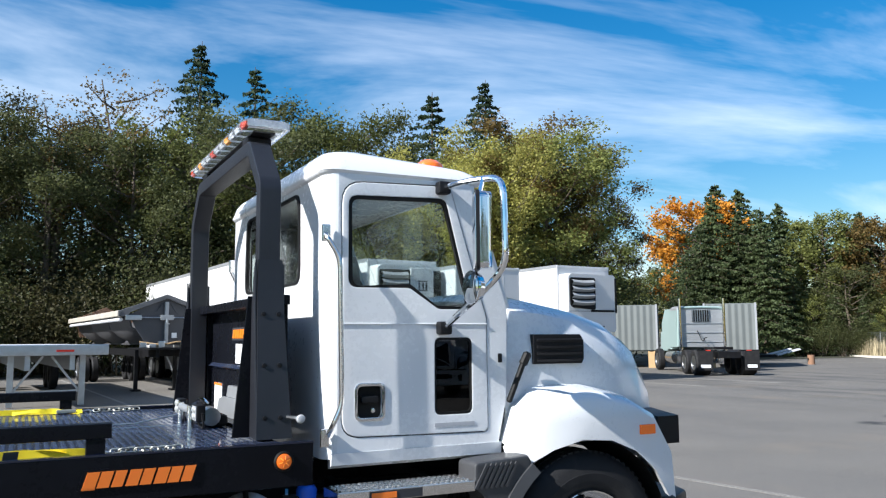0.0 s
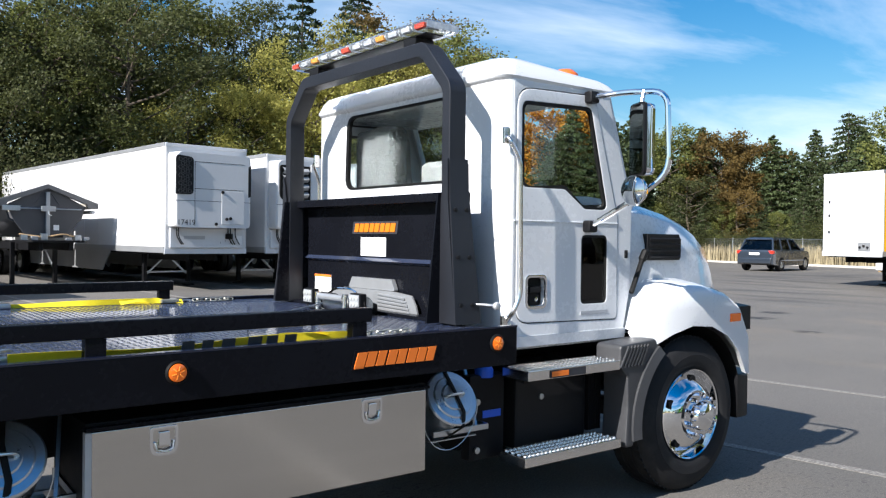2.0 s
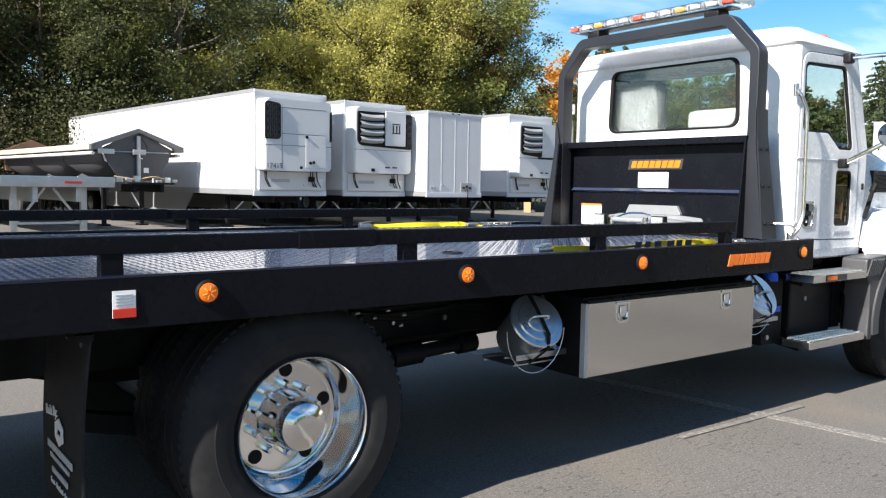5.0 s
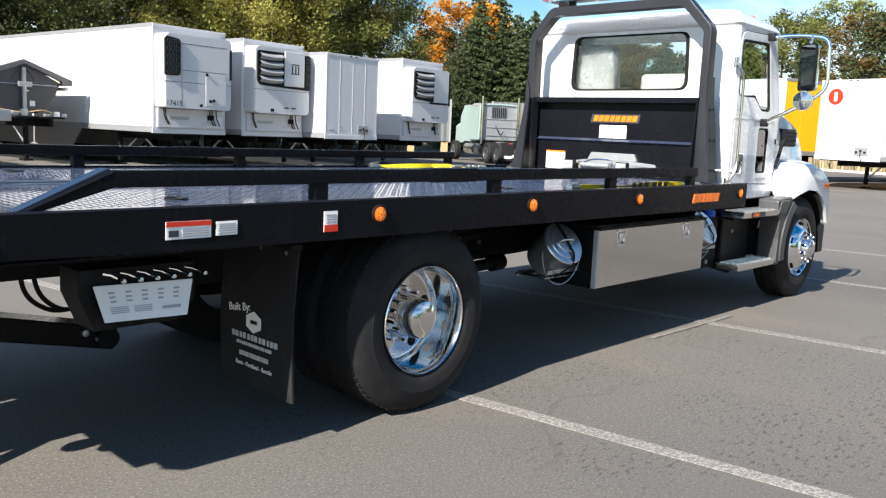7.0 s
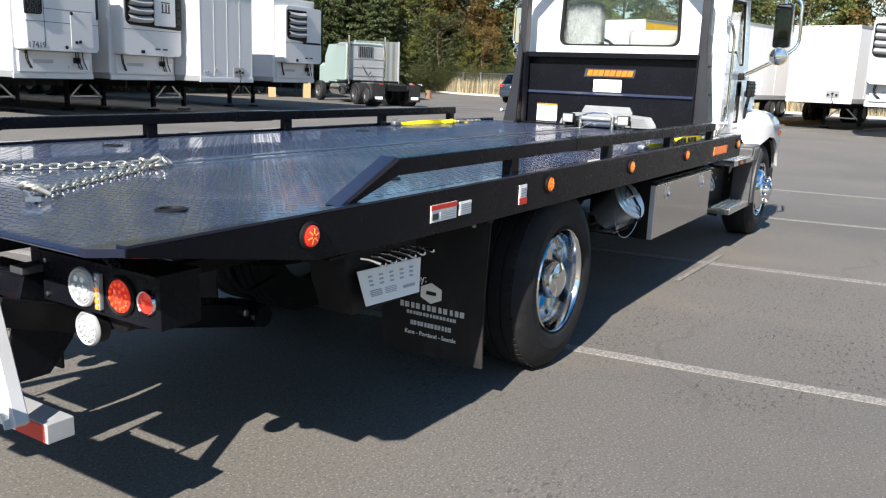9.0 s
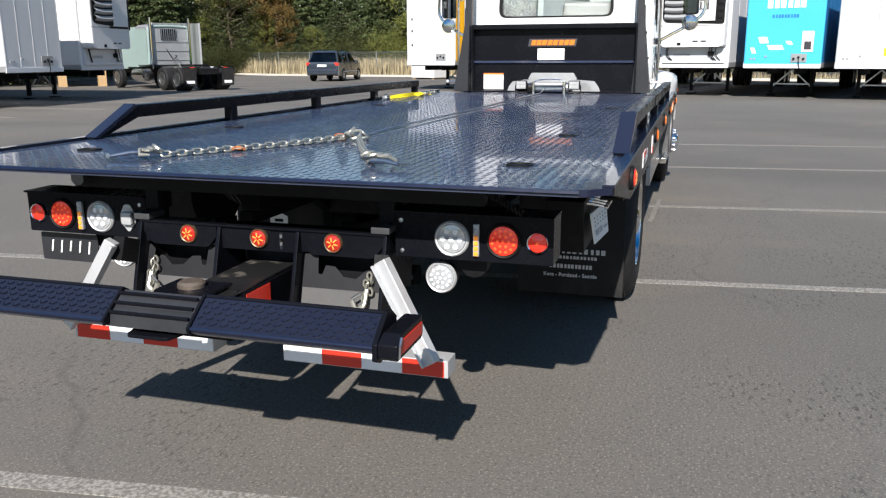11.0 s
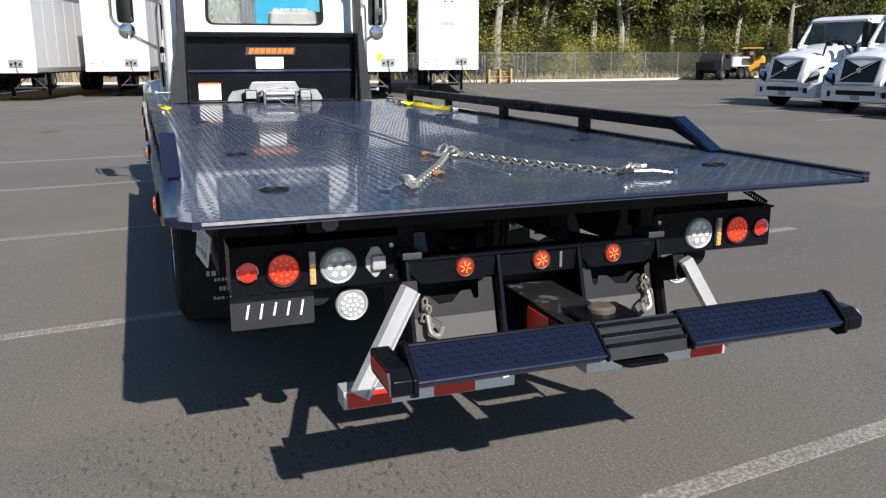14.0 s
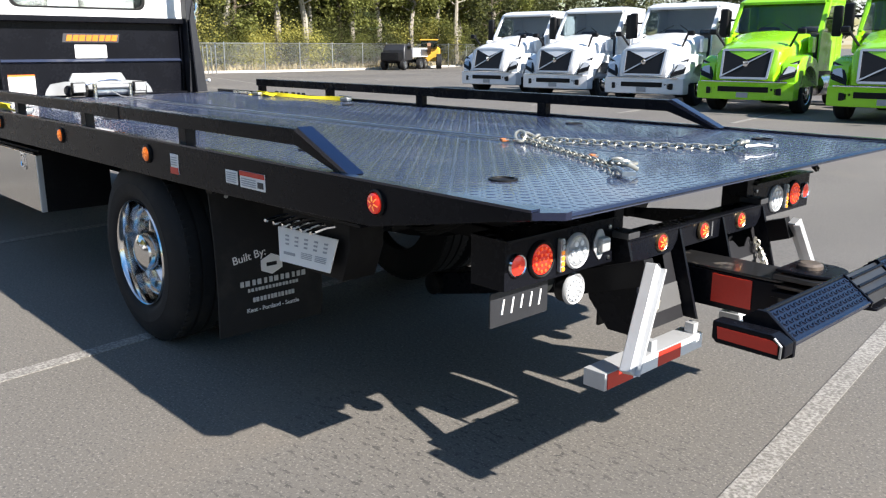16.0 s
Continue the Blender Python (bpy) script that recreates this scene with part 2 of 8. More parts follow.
def rounded(pts, r, n=4):
    """An outline with its corners rounded by r (a number, or one for each corner)."""
    out = []
    for i, p in enumerate(pts):
        q = r[i] if isinstance(r, (list, tuple)) else r
        p, a, c = Vector(p), Vector(pts[i - 1]), Vector(pts[(i + 1) % len(pts)])
        if q <= 0:
            out.append(tuple(p))
            continue
        u, w = (a - p).normalized(), (c - p).normalized()
        half = math.acos(max(-1, min(1, u.dot(w)))) / 2
        d = min(q / math.tan(half), (a - p).length * 0.49, (c - p).length * 0.49)
        s, e = p + u * d, p + w * d
        for k in range(n + 1):
            f = k / n
            out.append(tuple(s * (1 - f) ** 2 + p * 2 * f * (1 - f) + e * f ** 2))
    return out


def tube(pts, r, n=8, bm=None, closed=False, flat=1.0, up=None):
    """A round bar swept along the points; flat squeezes it along its second axis."""
    bm = bm or bmesh.new()
    P = [Vector(p) for p in pts]
    rings = []
    ref = Vector(up) if up else None
    for i, p in enumerate(P):
        a = P[i - 1] if (i or closed) else P[i]
        b = P[(i + 1) % len(P)] if (i < len(P) - 1 or closed) else P[i]
        d = (b - a).normalized()
        if ref is None:
            ref = Vector((0, 0, 1)) if abs(d.z) < 0.9 else Vector((1, 0, 0))
        u = (ref - d * ref.dot(d)).normalized()
        w = d.cross(u)
        ref = u
        rr = r[i] if isinstance(r, (list, tuple)) else r
        rings.append([bm.verts.new(p + u * rr * math.cos(k * 2 * math.pi / n) + w * rr * flat * math.sin(k * 2 * math.pi / n)) for k in range(n)])
    m = len(rings)
    for i in range(m if closed else m - 1):
        for k in range(n):
            bm.faces.new((rings[i][k], rings[i][(k + 1) % n], rings[(i + 1) % m][(k + 1) % n], rings[(i + 1) % m][k]))
    if not closed:
        bm.faces.new(rings[0]), bm.faces.new(rings[-1])
    return bm


def bend(pts, r, n=4):
    """A path with rounded bends."""
    out = [Vector(pts[0])]
    for a, p, c in zip(pts, pts[1:], pts[2:]):
        a, p, c = Vector(a), Vector(p), Vector(c)
        d = min(r, (a - p).length * 0.45, (c - p).length * 0.45)
        s, e = p + (a - p).normalized() * d, p + (c - p).normalized() * d
        out += [s * (1 - f) ** 2 + p * 2 * f * (1 - f) + e * f ** 2 for f in (k / n for k in range(n + 1))]
    return out + [Vector(pts[-1])]


def lathe(profile, at=(0, 0, 0), axis="y", n=32, bm=None, sign=1):
    """Turn the (radius, height) profile round the axis; a closed outline gives a solid."""
    bm = bm or bmesh.new()
    o = Vector(at)
    rings = []
    for r, h in profile:
        ring = []
        for k in range(n):
            c, s = r * math.cos(2 * math.pi * k / n), r * math.sin(2 * math.pi * k / n)
            ring.append(o + {"x": Vector((h * sign, c, s)), "y": Vector((c, h * sign, s)), "z": Vector((c, s, h * sign))}[axis])
        rings.append([bm.verts.new(v) for v in ring] if r > 1e-5 else [bm.verts.new(ring[0])])
    for a, b in zip(rings, rings[1:]):
        for k in range(n):
            q = [a[k % len(a)], a[(k + 1) % len(a)], b[(k + 1) % len(b)], b[k % len(b)]]
            q = list(dict.fromkeys(q))
            if len(q) > 2:
                bm.faces.new(q)
    for ring in (rings[0], rings[-1]):
        if len(ring) > 2 and tuple(profile[0]) != tuple(profile[-1]):
            try:
                bm.faces.new(ring)
            except ValueError:
                pass
    return bm


def loft(sections, bm=None, caps=True, closed=True):
    bm = bm or bmesh.new()
    R = [[bm.verts.new(p) for p in s] for s in sections]
    n = len(R[0])
    for a, b in zip(R, R[1:]):
        for k in range(n if closed else n - 1):
            bm.faces.new((a[k], a[(k + 1) % n], b[(k + 1) % n], b[k]))
    if caps:
        bm.faces.new(R[0]), bm.faces.new(R[-1])
    return bm


def beam(a, b, w, h, bm=None, up=(0, 0, 1), r=0.0):
    """A rectangular bar from a to b, w wide and h high."""
    bm = bm or bmesh.new()
    a, b = Vector(a), Vector(b)
    d = (b - a).normalized()
    s = d.cross(Vector(up)).normalized()
    u = s.cross(d)
    v = [bm.verts.new(p + s * i * w / 2 + u * j * h / 2) for p in (a, b) for i, j in ((-1, -1), (1, -1), (1, 1), (-1, 1))]
    f = [bm.faces.new([v[i] for i in q]) for q in ((0, 1, 2, 3), (7, 6, 5, 4), (0, 4, 5, 1), (1, 5, 6, 2), (2, 6, 7, 3), (3, 7, 4, 0))]
    if r:
        bmesh.ops.bevel(bm, geom=list({e for q in f for e in q.edges}), offset=r, segments=1, affect="EDGES")
    return bm


def sticker(axis, u0, u1, v0, v1, at, out, material, parent, name="sticker", label="", slant=0.0, t=0.003):
    """A thin vinyl sheet on a plane; out is +1 or -1, the way it faces."""
    pts = [(u0, v0), (u1, v0), (u1 + slant, v1), (u0 + slant, v1)]
    return part(name, plate(axis, pts, at, at + out * t), material, parent, label)


def bars(axis, u0, u1, v0, v1, at, out, material, parent, n=7, slant=0.0, name="lettering", label="", gap=0.28, t=0.004):
    """A row of plain blocks in place of lettering."""
    w = (u1 - u0) / n
    for i in range(n):
        a, b = u0 + w * i, u0 + w * (i + 1 - gap * (0.7 + 0.6 * ((i * 7) % 5) / 4))
        part(name, plate(axis, [(a, v0), (b, v0), (b + slant, v1), (a + slant, v1)], at, at + out * t), material, parent, label)


def words(text, size, m, material, parent, name="lettering", label=""):
    """Readable words as a thin mesh; m stands the text's plane in the world."""
    cu = bpy.data.curves.new("text", "FONT")
    cu.body, cu.size, cu.extrude = text, size, 0.0015
    cu.align_x, cu.align_y = "CENTER", "CENTER"
    tmp = new("text", cu)
    me = bpy.data.meshes.new_from_object(tmp.evaluated_get(bpy.context.evaluated_depsgraph_get()))
    bpy.data.objects.remove(tmp)
    me.transform(m)
    me.materials.clear()
    me.materials.append(M[material])
    ob = new(name, me)
    ob.parent = parent
    return tagged(ob, label)

# ---- ground ----

# middles and reach of the drifts of scuffs
OIL = [(16.85, 5.21, 0.42), (18.42, 5.76, 0.42), (15.13, 3.22, 0.30)]
DRIFTS = [(1.0, -2.7, 2.4), (-1.5, -2.6, 1.5)]


def asphalt():
    m = surf("worn_asphalt", (0.130, 0.120, 0.106), 0.85, var=0.22, scale=0.35, fine=120, bump=0.22, bscale=200, dirt=(0.108, 0.102, 0.095), dscale=0.16, dmin=0.45, dmax=0.75, rvar=0.1, spec=0.35)
    t = m.node_tree
    N, L = t.nodes, t.links
    b = N["Principled BSDF"]
    src = b.inputs["Base Color"].links[0].from_socket
    co = N.new("ShaderNodeTexCoord")

    def patch(scale, lo, hi, stretch, detail=6):
        mp = N.new("ShaderNodeMapping")
        mp.inputs["Scale"].default_value = stretch
        L.new(co.outputs["Object"], mp.inputs[0])
        n = N.new("ShaderNodeTexNoise")
        n.inputs["Scale"].default_value = scale
        n.inputs["Detail"].default_value = detail
        L.new(mp.outputs[0], n.inputs["Vector"])
        r = N.new("ShaderNodeMapRange")
        r.inputs["From Min"].default_value, r.inputs["From Max"].default_value = lo, hi
        L.new(n.outputs["Fac"], r.inputs["Value"])
        return r.outputs[0]

    def mul(a, c):
        n = N.new("ShaderNodeMath")
        n.operation = "MULTIPLY"
        for i, v in enumerate((a, c)):
            if isinstance(v, (int, float)):
                n.inputs[i].default_value = v
            else:
                L.new(v, n.inputs[i])
        return n.outputs[0]

    def over(base, fac, colour):
        x = N.new("ShaderNodeMix")
        x.data_type = "RGBA"
        L.new(fac, x.inputs["Factor"])
        L.new(base, x.inputs["A"])
        x.inputs["B"].default_value = (*colour, 1)
        return x.outputs["Result"]

    # dark scuffs, in drifts
    def spread(cx, cy, reach):
        """1 at the middle of a drift, fading out at its reach."""
        d = N.new("ShaderNodeVectorMath")
        d.operation = "DISTANCE"
        L.new(co.outputs["Object"], d.inputs[0])
        d.inputs[1].default_value = (cx, cy, 0)
        r = N.new("ShaderNodeMapRange")
        r.inputs["From Min"].default_value, r.inputs["From Max"].default_value = reach, reach * 0.45
        L.new(d.outputs["Value"], r.inputs["Value"])
        return r.outputs[0]

    def most(a, c):
        n = N.new("ShaderNodeMath")
        n.operation = "MAXIMUM"
        L.new(a, n.inputs[0])
        L.new(c, n.inputs[1])
        return n.outputs[0]

    drift = mul(patch(0.9, 0.43, 0.55, (1, 1, 1), 3), most(spread(*DRIFTS[0]), spread(*DRIFTS[1])))
    scuff = mul(patch(24.0, 0.575, 0.63, (0.75, 1.7, 1), 4), most(drift, mul(patch(0.45, 0.54, 0.62, (1, 1, 1), 3), 0.8)))
    src = over(src, mul(scuff, 0.85), (0.034, 0.033, 0.032))
    # pale aggregate
    src = over(src, mul(patch(85, 0.57, 0.67, (1, 1, 1), 2), 0.44), (0.33, 0.31, 0.27))
    src = over(src, mul(patch(60, 0.57, 0.65, (1.1, 1, 1), 2), 0.55), (0.05, 0.05, 0.05))
    # broad tyre-polished and oil-darkened drifts
    src = over(src, mul(patch(0.22, 0.50, 0.72, (1, 0.45, 1), 4), 0.45), (0.075, 0.071, 0.066))
    # long dark streaks where the trucks turn, and a few oil spots
    streak = mul(patch(0.75, 0.50, 0.60, (1, 0.28, 1), 6), most(spread(34.0, 12.5, 17.0), spread(24.0, 10.5, 6.0)))
    src = over(src, mul(streak, 0.62), (0.052, 0.050, 0.048))
    for spot in OIL:
        src = over(src, mul(spread(*spot), patch(5.0, 0.36, 0.50, (1, 1, 1), 3)), (0.030, 0.030, 0.031))
    # warm stains
    src = over(src, mul(patch(0.7, 0.58, 0.75, (1, 0.6, 1), 5), 0.4), (0.19, 0.155, 0.115))
    # hairline cracks
    v = N.new("ShaderNodeTexVoronoi")
    v.feature = "DISTANCE_TO_EDGE"
    v.inputs["Scale"].default_value = 0.22
    wv = N.new("ShaderNodeTexNoise")
    wv.inputs["Scale"].default_value = 1.3
    wv.inputs["Detail"].default_value = 6
    L.new(co.outputs["Object"], wv.inputs["Vector"])
    ad = N.new("ShaderNodeMix")
    ad.data_type = "RGBA"
    ad.blend_type = "LINEAR_LIGHT"
    ad.inputs["Factor"].default_value = 0.35
    L.new(co.outputs["Object"], ad.inputs["A"])
    L.new(wv.outputs["Color"], ad.inputs["B"])
    L.new(ad.outputs["Result"], v.inputs["Vector"])
    cr = N.new("ShaderNodeMapRange")
    cr.inputs["From Min"].default_value, cr.inputs["From Max"].default_value = 0.0, 0.006
    cr.inputs["To Min"].default_value, cr.inputs["To Max"].default_value = 1.0, 0.0
    L.new(v.outputs["Distance"], cr.inputs["Value"])
    src = over(src, mul(mul(cr.outputs[0], patch(0.3, 0.48, 0.65, (1, 1, 1), 2)), 0.35), (0.05, 0.048, 0.045))
    L.new(src, b.inputs["Base Color"])
    return m


M["asphalt"] = asphalt()
M["line"] = surf("worn_line_paint", (0.30, 0.285, 0.26), 0.8, var=0.25, scale=1.5, fine=70, bump=0.3, bscale=160, dirt=(0.135, 0.126, 0.112), dscale=62, dmin=0.39, dmax=0.58)
M["fadedline"] = surf("faded_line_paint", (0.27, 0.255, 0.23), 0.85, var=0.2, scale=1.5, fine=90, dirt=(0.130, 0.121, 0.108), dscale=45, dmin=0.36, dmax=0.56)
M["ghostline"] = surf("almost_worn_off_line_paint", (0.24, 0.225, 0.20), 0.85, var=0.2, scale=1.5, fine=90, dirt=(0.14, 0.131, 0.117), dscale=30, dmin=0.34, dmax=0.55)
M["concrete"] = surf("pale_concrete", (0.48, 0.45, 0.40), 0.85, var=0.15, scale=0.6, bump=0.2, bscale=90)
M["verge"] = surf("dry_verge_soil", (0.20, 0.16, 0.085), 0.95, var=0.3, scale=0.25, fine=6, bump=0.6, bscale=12, dirt=(0.09, 0.10, 0.04), dscale=0.3)
M["drygrass"] = surf("dry_grass", (0.34, 0.285, 0.175), 0.9, var=0.15, island=0.35)
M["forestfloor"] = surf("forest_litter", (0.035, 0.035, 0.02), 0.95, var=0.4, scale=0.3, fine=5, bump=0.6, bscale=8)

# one sheet to the horizon
me = bpy.data.meshes.new("ground")
me.from_pydata([(-2500, -2500, 0), (2500, -2500, 0), (2500, 2500, 0), (-2500, 2500, 0)], [], [(0, 1, 2, 3)])
me.materials.append(M["asphalt"])
tagged(new("ground", me), "worn grey asphalt lot with scuffs and hairline cracks", "asphalt", kind="structure")


def stripe(a, b, w, mat, name="parking_line", lift=0.0):
    a, b = Vector((*a, lift)), Vector((*b, lift))
    d = (b - a).normalized()
    s = Vector((-d.y, d.x, 0)) * w / 2
    up = Vector((0, 0, 0.004))
    bm = loft([[a - s, a + s, a + s + up, a - s + up], [b - s, b + s, b + s + up, b - s + up]])
    tagged(part(name, bm, mat), "worn white parking line", "line", kind="structure")


for x0, y0, y1, paint in ((-9.55, 4.5, -7.5, "fadedline"), (-6.2, 4.5, -7.5, "fadedline"), (-2.945, 4.5, -7.5, "line"), (0.255, 4.5, -4.4, "line"), (3.29, 4.5, -7.5, "fadedline"), (6.52, 4.5, -5.5, "fadedline"), (9.7, 4.5, -7.5, "fadedline")):
    stripe((x0 - 0.128 * y0, y0), (x0 - 0.128 * y1, y1), 0.10, paint)
stripe((2.55, -1.165), (3.85, -1.20), 0.045, "ghostline", lift=0.0042)

# ---- tow truck ----
truck = thing("tow_truck", "white rollback tow truck with black steel flatbed, parked on asphalt", "tow truck")
W = 1.295


def wheel(x, y, s, front):
    """A road wheel; s is the side it faces (-1 or +1 on y), y its outer lip."""
    R = 0.497
    hubz = 0.497
    wd = 0.27
    tyre_p = [(0.285, 0.0), (0.30, 0.010), (0.312, 0.022), (0.34, 0.028), (0.38, 0.030), (0.384, 0.027), (0.42, 0.022), (0.452, 0.008), (0.476, -0.010), (0.490, -0.030), (R, -0.05), (R, -0.09), (R - 0.014, -0.094), (R - 0.014, -0.102), (R, -0.106), (R, -0.165), (R - 0.014, -0.169), (R - 0.014, -0.177), (R, -0.181), (R, -wd + 0.045), (0.488, -wd + 0.02), (0.43, -wd - 0.015), (0.36, -wd - 0.01), (0.285, -wd + 0.01)]
    root = new("front_wheel" if front else "rear_wheel")
    root.parent = truck
    bm = lathe(tyre_p + [tyre_p[0]], (x, y, hubz), "y", 64, sign=s)
    part("tyre", bm, "rubber", root)
    # shoulder tread blocks
    bm = bmesh.new()
    for k in range(72):
        a = 2 * math.pi * k / 72
        for d in (-0.045, -0.225):
            c = Vector((x + 0.4885 * math.cos(a), y + s * d, hubz + 0.4885 * math.sin(a)))
            tg = Vector((-math.sin(a), 0, math.cos(a)))
            beam(c - tg * 0.0125, c + tg * 0.0125, 0.034, 0.019, bm, up=(math.cos(a), 0, math.sin(a)))
    part("tread_block_ring", bm, "rubber", root)["kind"] = "stuff"
    if front:
        prof = [(0.275, -0.20), (0.290, 0.012), (0.285, 0.02), (0.277, 0.014), (0.268, -0.03), (0.258, -0.045), (0.25, -0.03), (0.20, 0.03), (0.155, 0.052), (0.15, 0.07), (0.10, 0.075), (0.095, 0.10), (0.085, 0.125), (0.055, 0.14), (0.0, 0.143)]
    else:
        prof = [(0.275, -0.22), (0.290, 0.012), (0.285, 0.02), (0.277, 0.012), (0.268, -0.03), (0.263, -0.10), (0.257, -0.150), (0.248, -0.160), (0.240, -0.178), (0.225, -0.186), (0.120, -0.184), (0.113, -0.172), (0.108, -0.05), (0.104, -0.02), (0.096, 0.005), (0.066, 0.022), (0.040, 0.026), (0.0, 0.027)]
    rim = part("rim", lathe(prof, (x, y, hubz), "y", 56, sign=s), "chrome" if front else "dishchrome", root, "polished wheel disc")
    for k in range(10):
        a = 2 * math.pi * (k + 0.5) / 10
        rr, h0, h1 = (0.128, 0.06, 0.115) if front else (0.143, -0.19, -0.125)
        o = (x + rr * math.cos(a), y, hubz + rr * math.sin(a))
        part("lug_nut", lathe([(0.017, h0), (0.017, h1 - 0.012), (0.012, h1), (0.0, h1 + 0.003)], o, "y", 8, sign=s), "chrome", rim)
    for k in range(5 if not front else 5):
        a = 2 * math.pi * (k + 0.2) / 5
        rr, h = (0.218, 0.011) if front else (0.196, -0.186)
        o = (x + rr * math.cos(a), y, hubz + rr * math.sin(a))
        part("hand_hole", lathe([(0.030, h - 0.03), (0.030, h + 0.003), (0.026, h + 0.004), (0.0, h + 0.001)], o, "y", 16, sign=s), "seal", rim)
    return root


for s in (-1, 1):
    wheel(5.34, s * 1.185, s, True)
    wheel(0.05, s * 1.185, s, False)
    wheel(0.05, s * 0.865, s, False)

# chassis
for s in (-1, 1):
    part("frame_rail", plate("y", [(-1.95, 0.77), (-1.25, 0.77), (-1.05, 0.665), (6.15, 0.60), (6.15, 0.83), (-1.95, 0.83)], s * 0.40, s * 0.47, r=0.006), "chassis", truck)
    for k, x in enumerate((-1.1, -0.95, 0.62, 0.80, 0.95, 1.12, 1.30)):
        part("frame_bolt", lathe([(0.016, 0), (0.016, 0.010), (0.010, 0.016), (0, 0.017)], (x, s * 0.47, 0.735 + 0.05 * (k % 2)), "y", 6, sign=s), "galv", truck)
    part("subframe_rail", box(-1.95, 3.6, s * 0.36, s * 0.46, 0.835, 1.0, 0.01), "chassis", truck)
    part("tilt_cylinder", tube([(0.42, s * 0.58, 0.555), (0.86, s * 0.58, 0.575), (0.87, s * 0.58, 0.576), (1.05, s * 0.58, 0.585), (1.06, s * 0.58, 0.586), (1.30, s * 0.58, 0.60), (1.31, s * 0.58, 0.60), (1.42, s * 0.58, 0.605)], [0.045, 0.045, 0.062, 0.062, 0.04, 0.04, 0.058, 0.058], 12), "chassis", truck)
    part("brake_chamber", lathe([(0, -0.09), (0.08, -0.085), (0.085, 0), (0.08, 0.09), (0, 0.1)], (0.32, s * 0.55, 0.62), "x", 16), "chassis", truck)
    part("leaf_spring", loft([[(x, s * 0.56 + dy, 0.40 + 0.10 * (x / 0.7) ** 2 + dz) for dy, dz in ((-0.04, -0.04), (0.04, -0.04), (0.04, 0.04), (-0.04, 0.04))] for x in np.linspace(-0.7, 0.7, 9)]), "chassis", truck)
    part("mud_flap_bracket", box(-0.80, -0.74, s * 0.5, s * 1.19, 0.925, 0.95, 0.004), "chassis", truck)
part("rear_axle", tube([(0, -0.75, 0.497), (0, -0.2, 0.497), (0, -0.15, 0.497), (0, 0.15, 0.497), (0, 0.2, 0.497), (0, 0.75, 0.497)], [0.07, 0.07, 0.19, 0.19, 0.07, 0.07], 16), "chassis", truck)
part("front_axle", box(5.27, 5.38, -0.95, 0.95, 0.38, 0.50, 0.02), "chassis", truck)
part("drive_shaft", tube([(0.1, 0, 0.5), (4.2, 0, 0.62)], 0.05, 12), "chassis", truck)
part("engine_block", box(4.6, 5.7, -0.38, 0.38, 0.5, 1.1, 0.05), "chassis", truck)
for x in (-1.12, 1.0, 2.2, 3.2):
    part("frame_crossmember", box(x, x + 0.08, -0.4, 0.4, 0.68, 0.82, 0.005), "chassis", truck)
for i, x in enumerate(np.linspace(-2.55, 3.45, 16)):
    hw_ = 1.24 if x > -1.9 else 0.84
    part("deck_crossmember", box(x, x + 0.06, -hw_, hw_, 1.02, 1.115, 0.004), "chassis", truck)
for k in range(7):
    y0 = -0.52 - 0.03 * (k % 3)
    part("hydraulic_hose", tube(bend([(0.4, y0, 0.90 - 0.02 * k), (1.0, y0 - 0.04, 0.84 - 0.03 * (k % 4)), (1.55, y0, 0.92 - 0.02 * k)], 0.2), 0.011, 6), "seal", truck)
    part("hydraulic_hose", tube(bend([(-1.9, -y0, 0.92), (-1.6, -y0 + 0.1, 0.75 + 0.02 * k), (-1.3, -y0, 0.9)], 0.2), 0.011, 6), "seal", truck)
# fittings that glint under the bed
for k in range(7):
    part("hose_fitting", lathe([(0.010, 0), (0.010, 0.022), (0.007, 0.026), (0, 0.027)], (0.55 + 0.06 * k, -0.62 - 0.03 * (k % 3), 0.80 + 0.045 * math.sin(k * 2.1)), "x", 8), "galv", truck)

M["star"] = surf("orange_red_led", (1.0, 0.30, 0.06), 0.2, var=0.1, coat=0.4, emit=0.2)
M["ledamber"] = surf("lit_amber_led", (0.95, 0.30, 0.03), 0.2, var=0.1, coat=0.4, emit=0.18)

# bed
deck_out = rounded([(-2.85, -1.21), (-2.80, -1.262), (3.62, -1.262), (3.62, 1.262), (-2.80, 1.262), (-2.85, 1.21)], 0.01)
part("deck_plate", plate("z", deck_out, 1.118, 1.14), "deck", truck, "navy painted tread plate with scuffs")
# raised tread lugs
lv, lf = [], []
for i, gx in enumerate(np.arange(-2.838, 3.56, 0.036)):
    for j, gy in enumerate(np.arange(-1.225, 1.23, 0.036)):
        if abs(gy) < 0.03:
            continue
        d = 1 if (i + j) % 2 else -1
        n0 = len(lv)
        ax, ay = 0.0115, 0.0115 * d
        nx, ny = -0.0042 * d, 0.0042
        foot = [(-ax, -ay), (nx, ny), (ax, ay), (-nx, -ny)]
        lv += [(gx + p, gy + q, 1.1402) for p, q in foot] + [(gx + p * 0.62, gy + q * 0.62, 1.1413) for p, q in foot]
        lf += [(n0, n0 + 1, n0 + 5, n0 + 4), (n0 + 1, n0 + 2, n0 + 6, n0 + 5), (n0 + 2, n0 + 3, n0 + 7, n0 + 6), (n0 + 3, n0, n0 + 4, n0 + 7), (n0 + 4, n0 + 5, n0 + 6, n0 + 7)]
me = bpy.data.meshes.new("tread_pattern")
me.from_pydata(lv, [], lf)
me.materials.append(M["deck"])
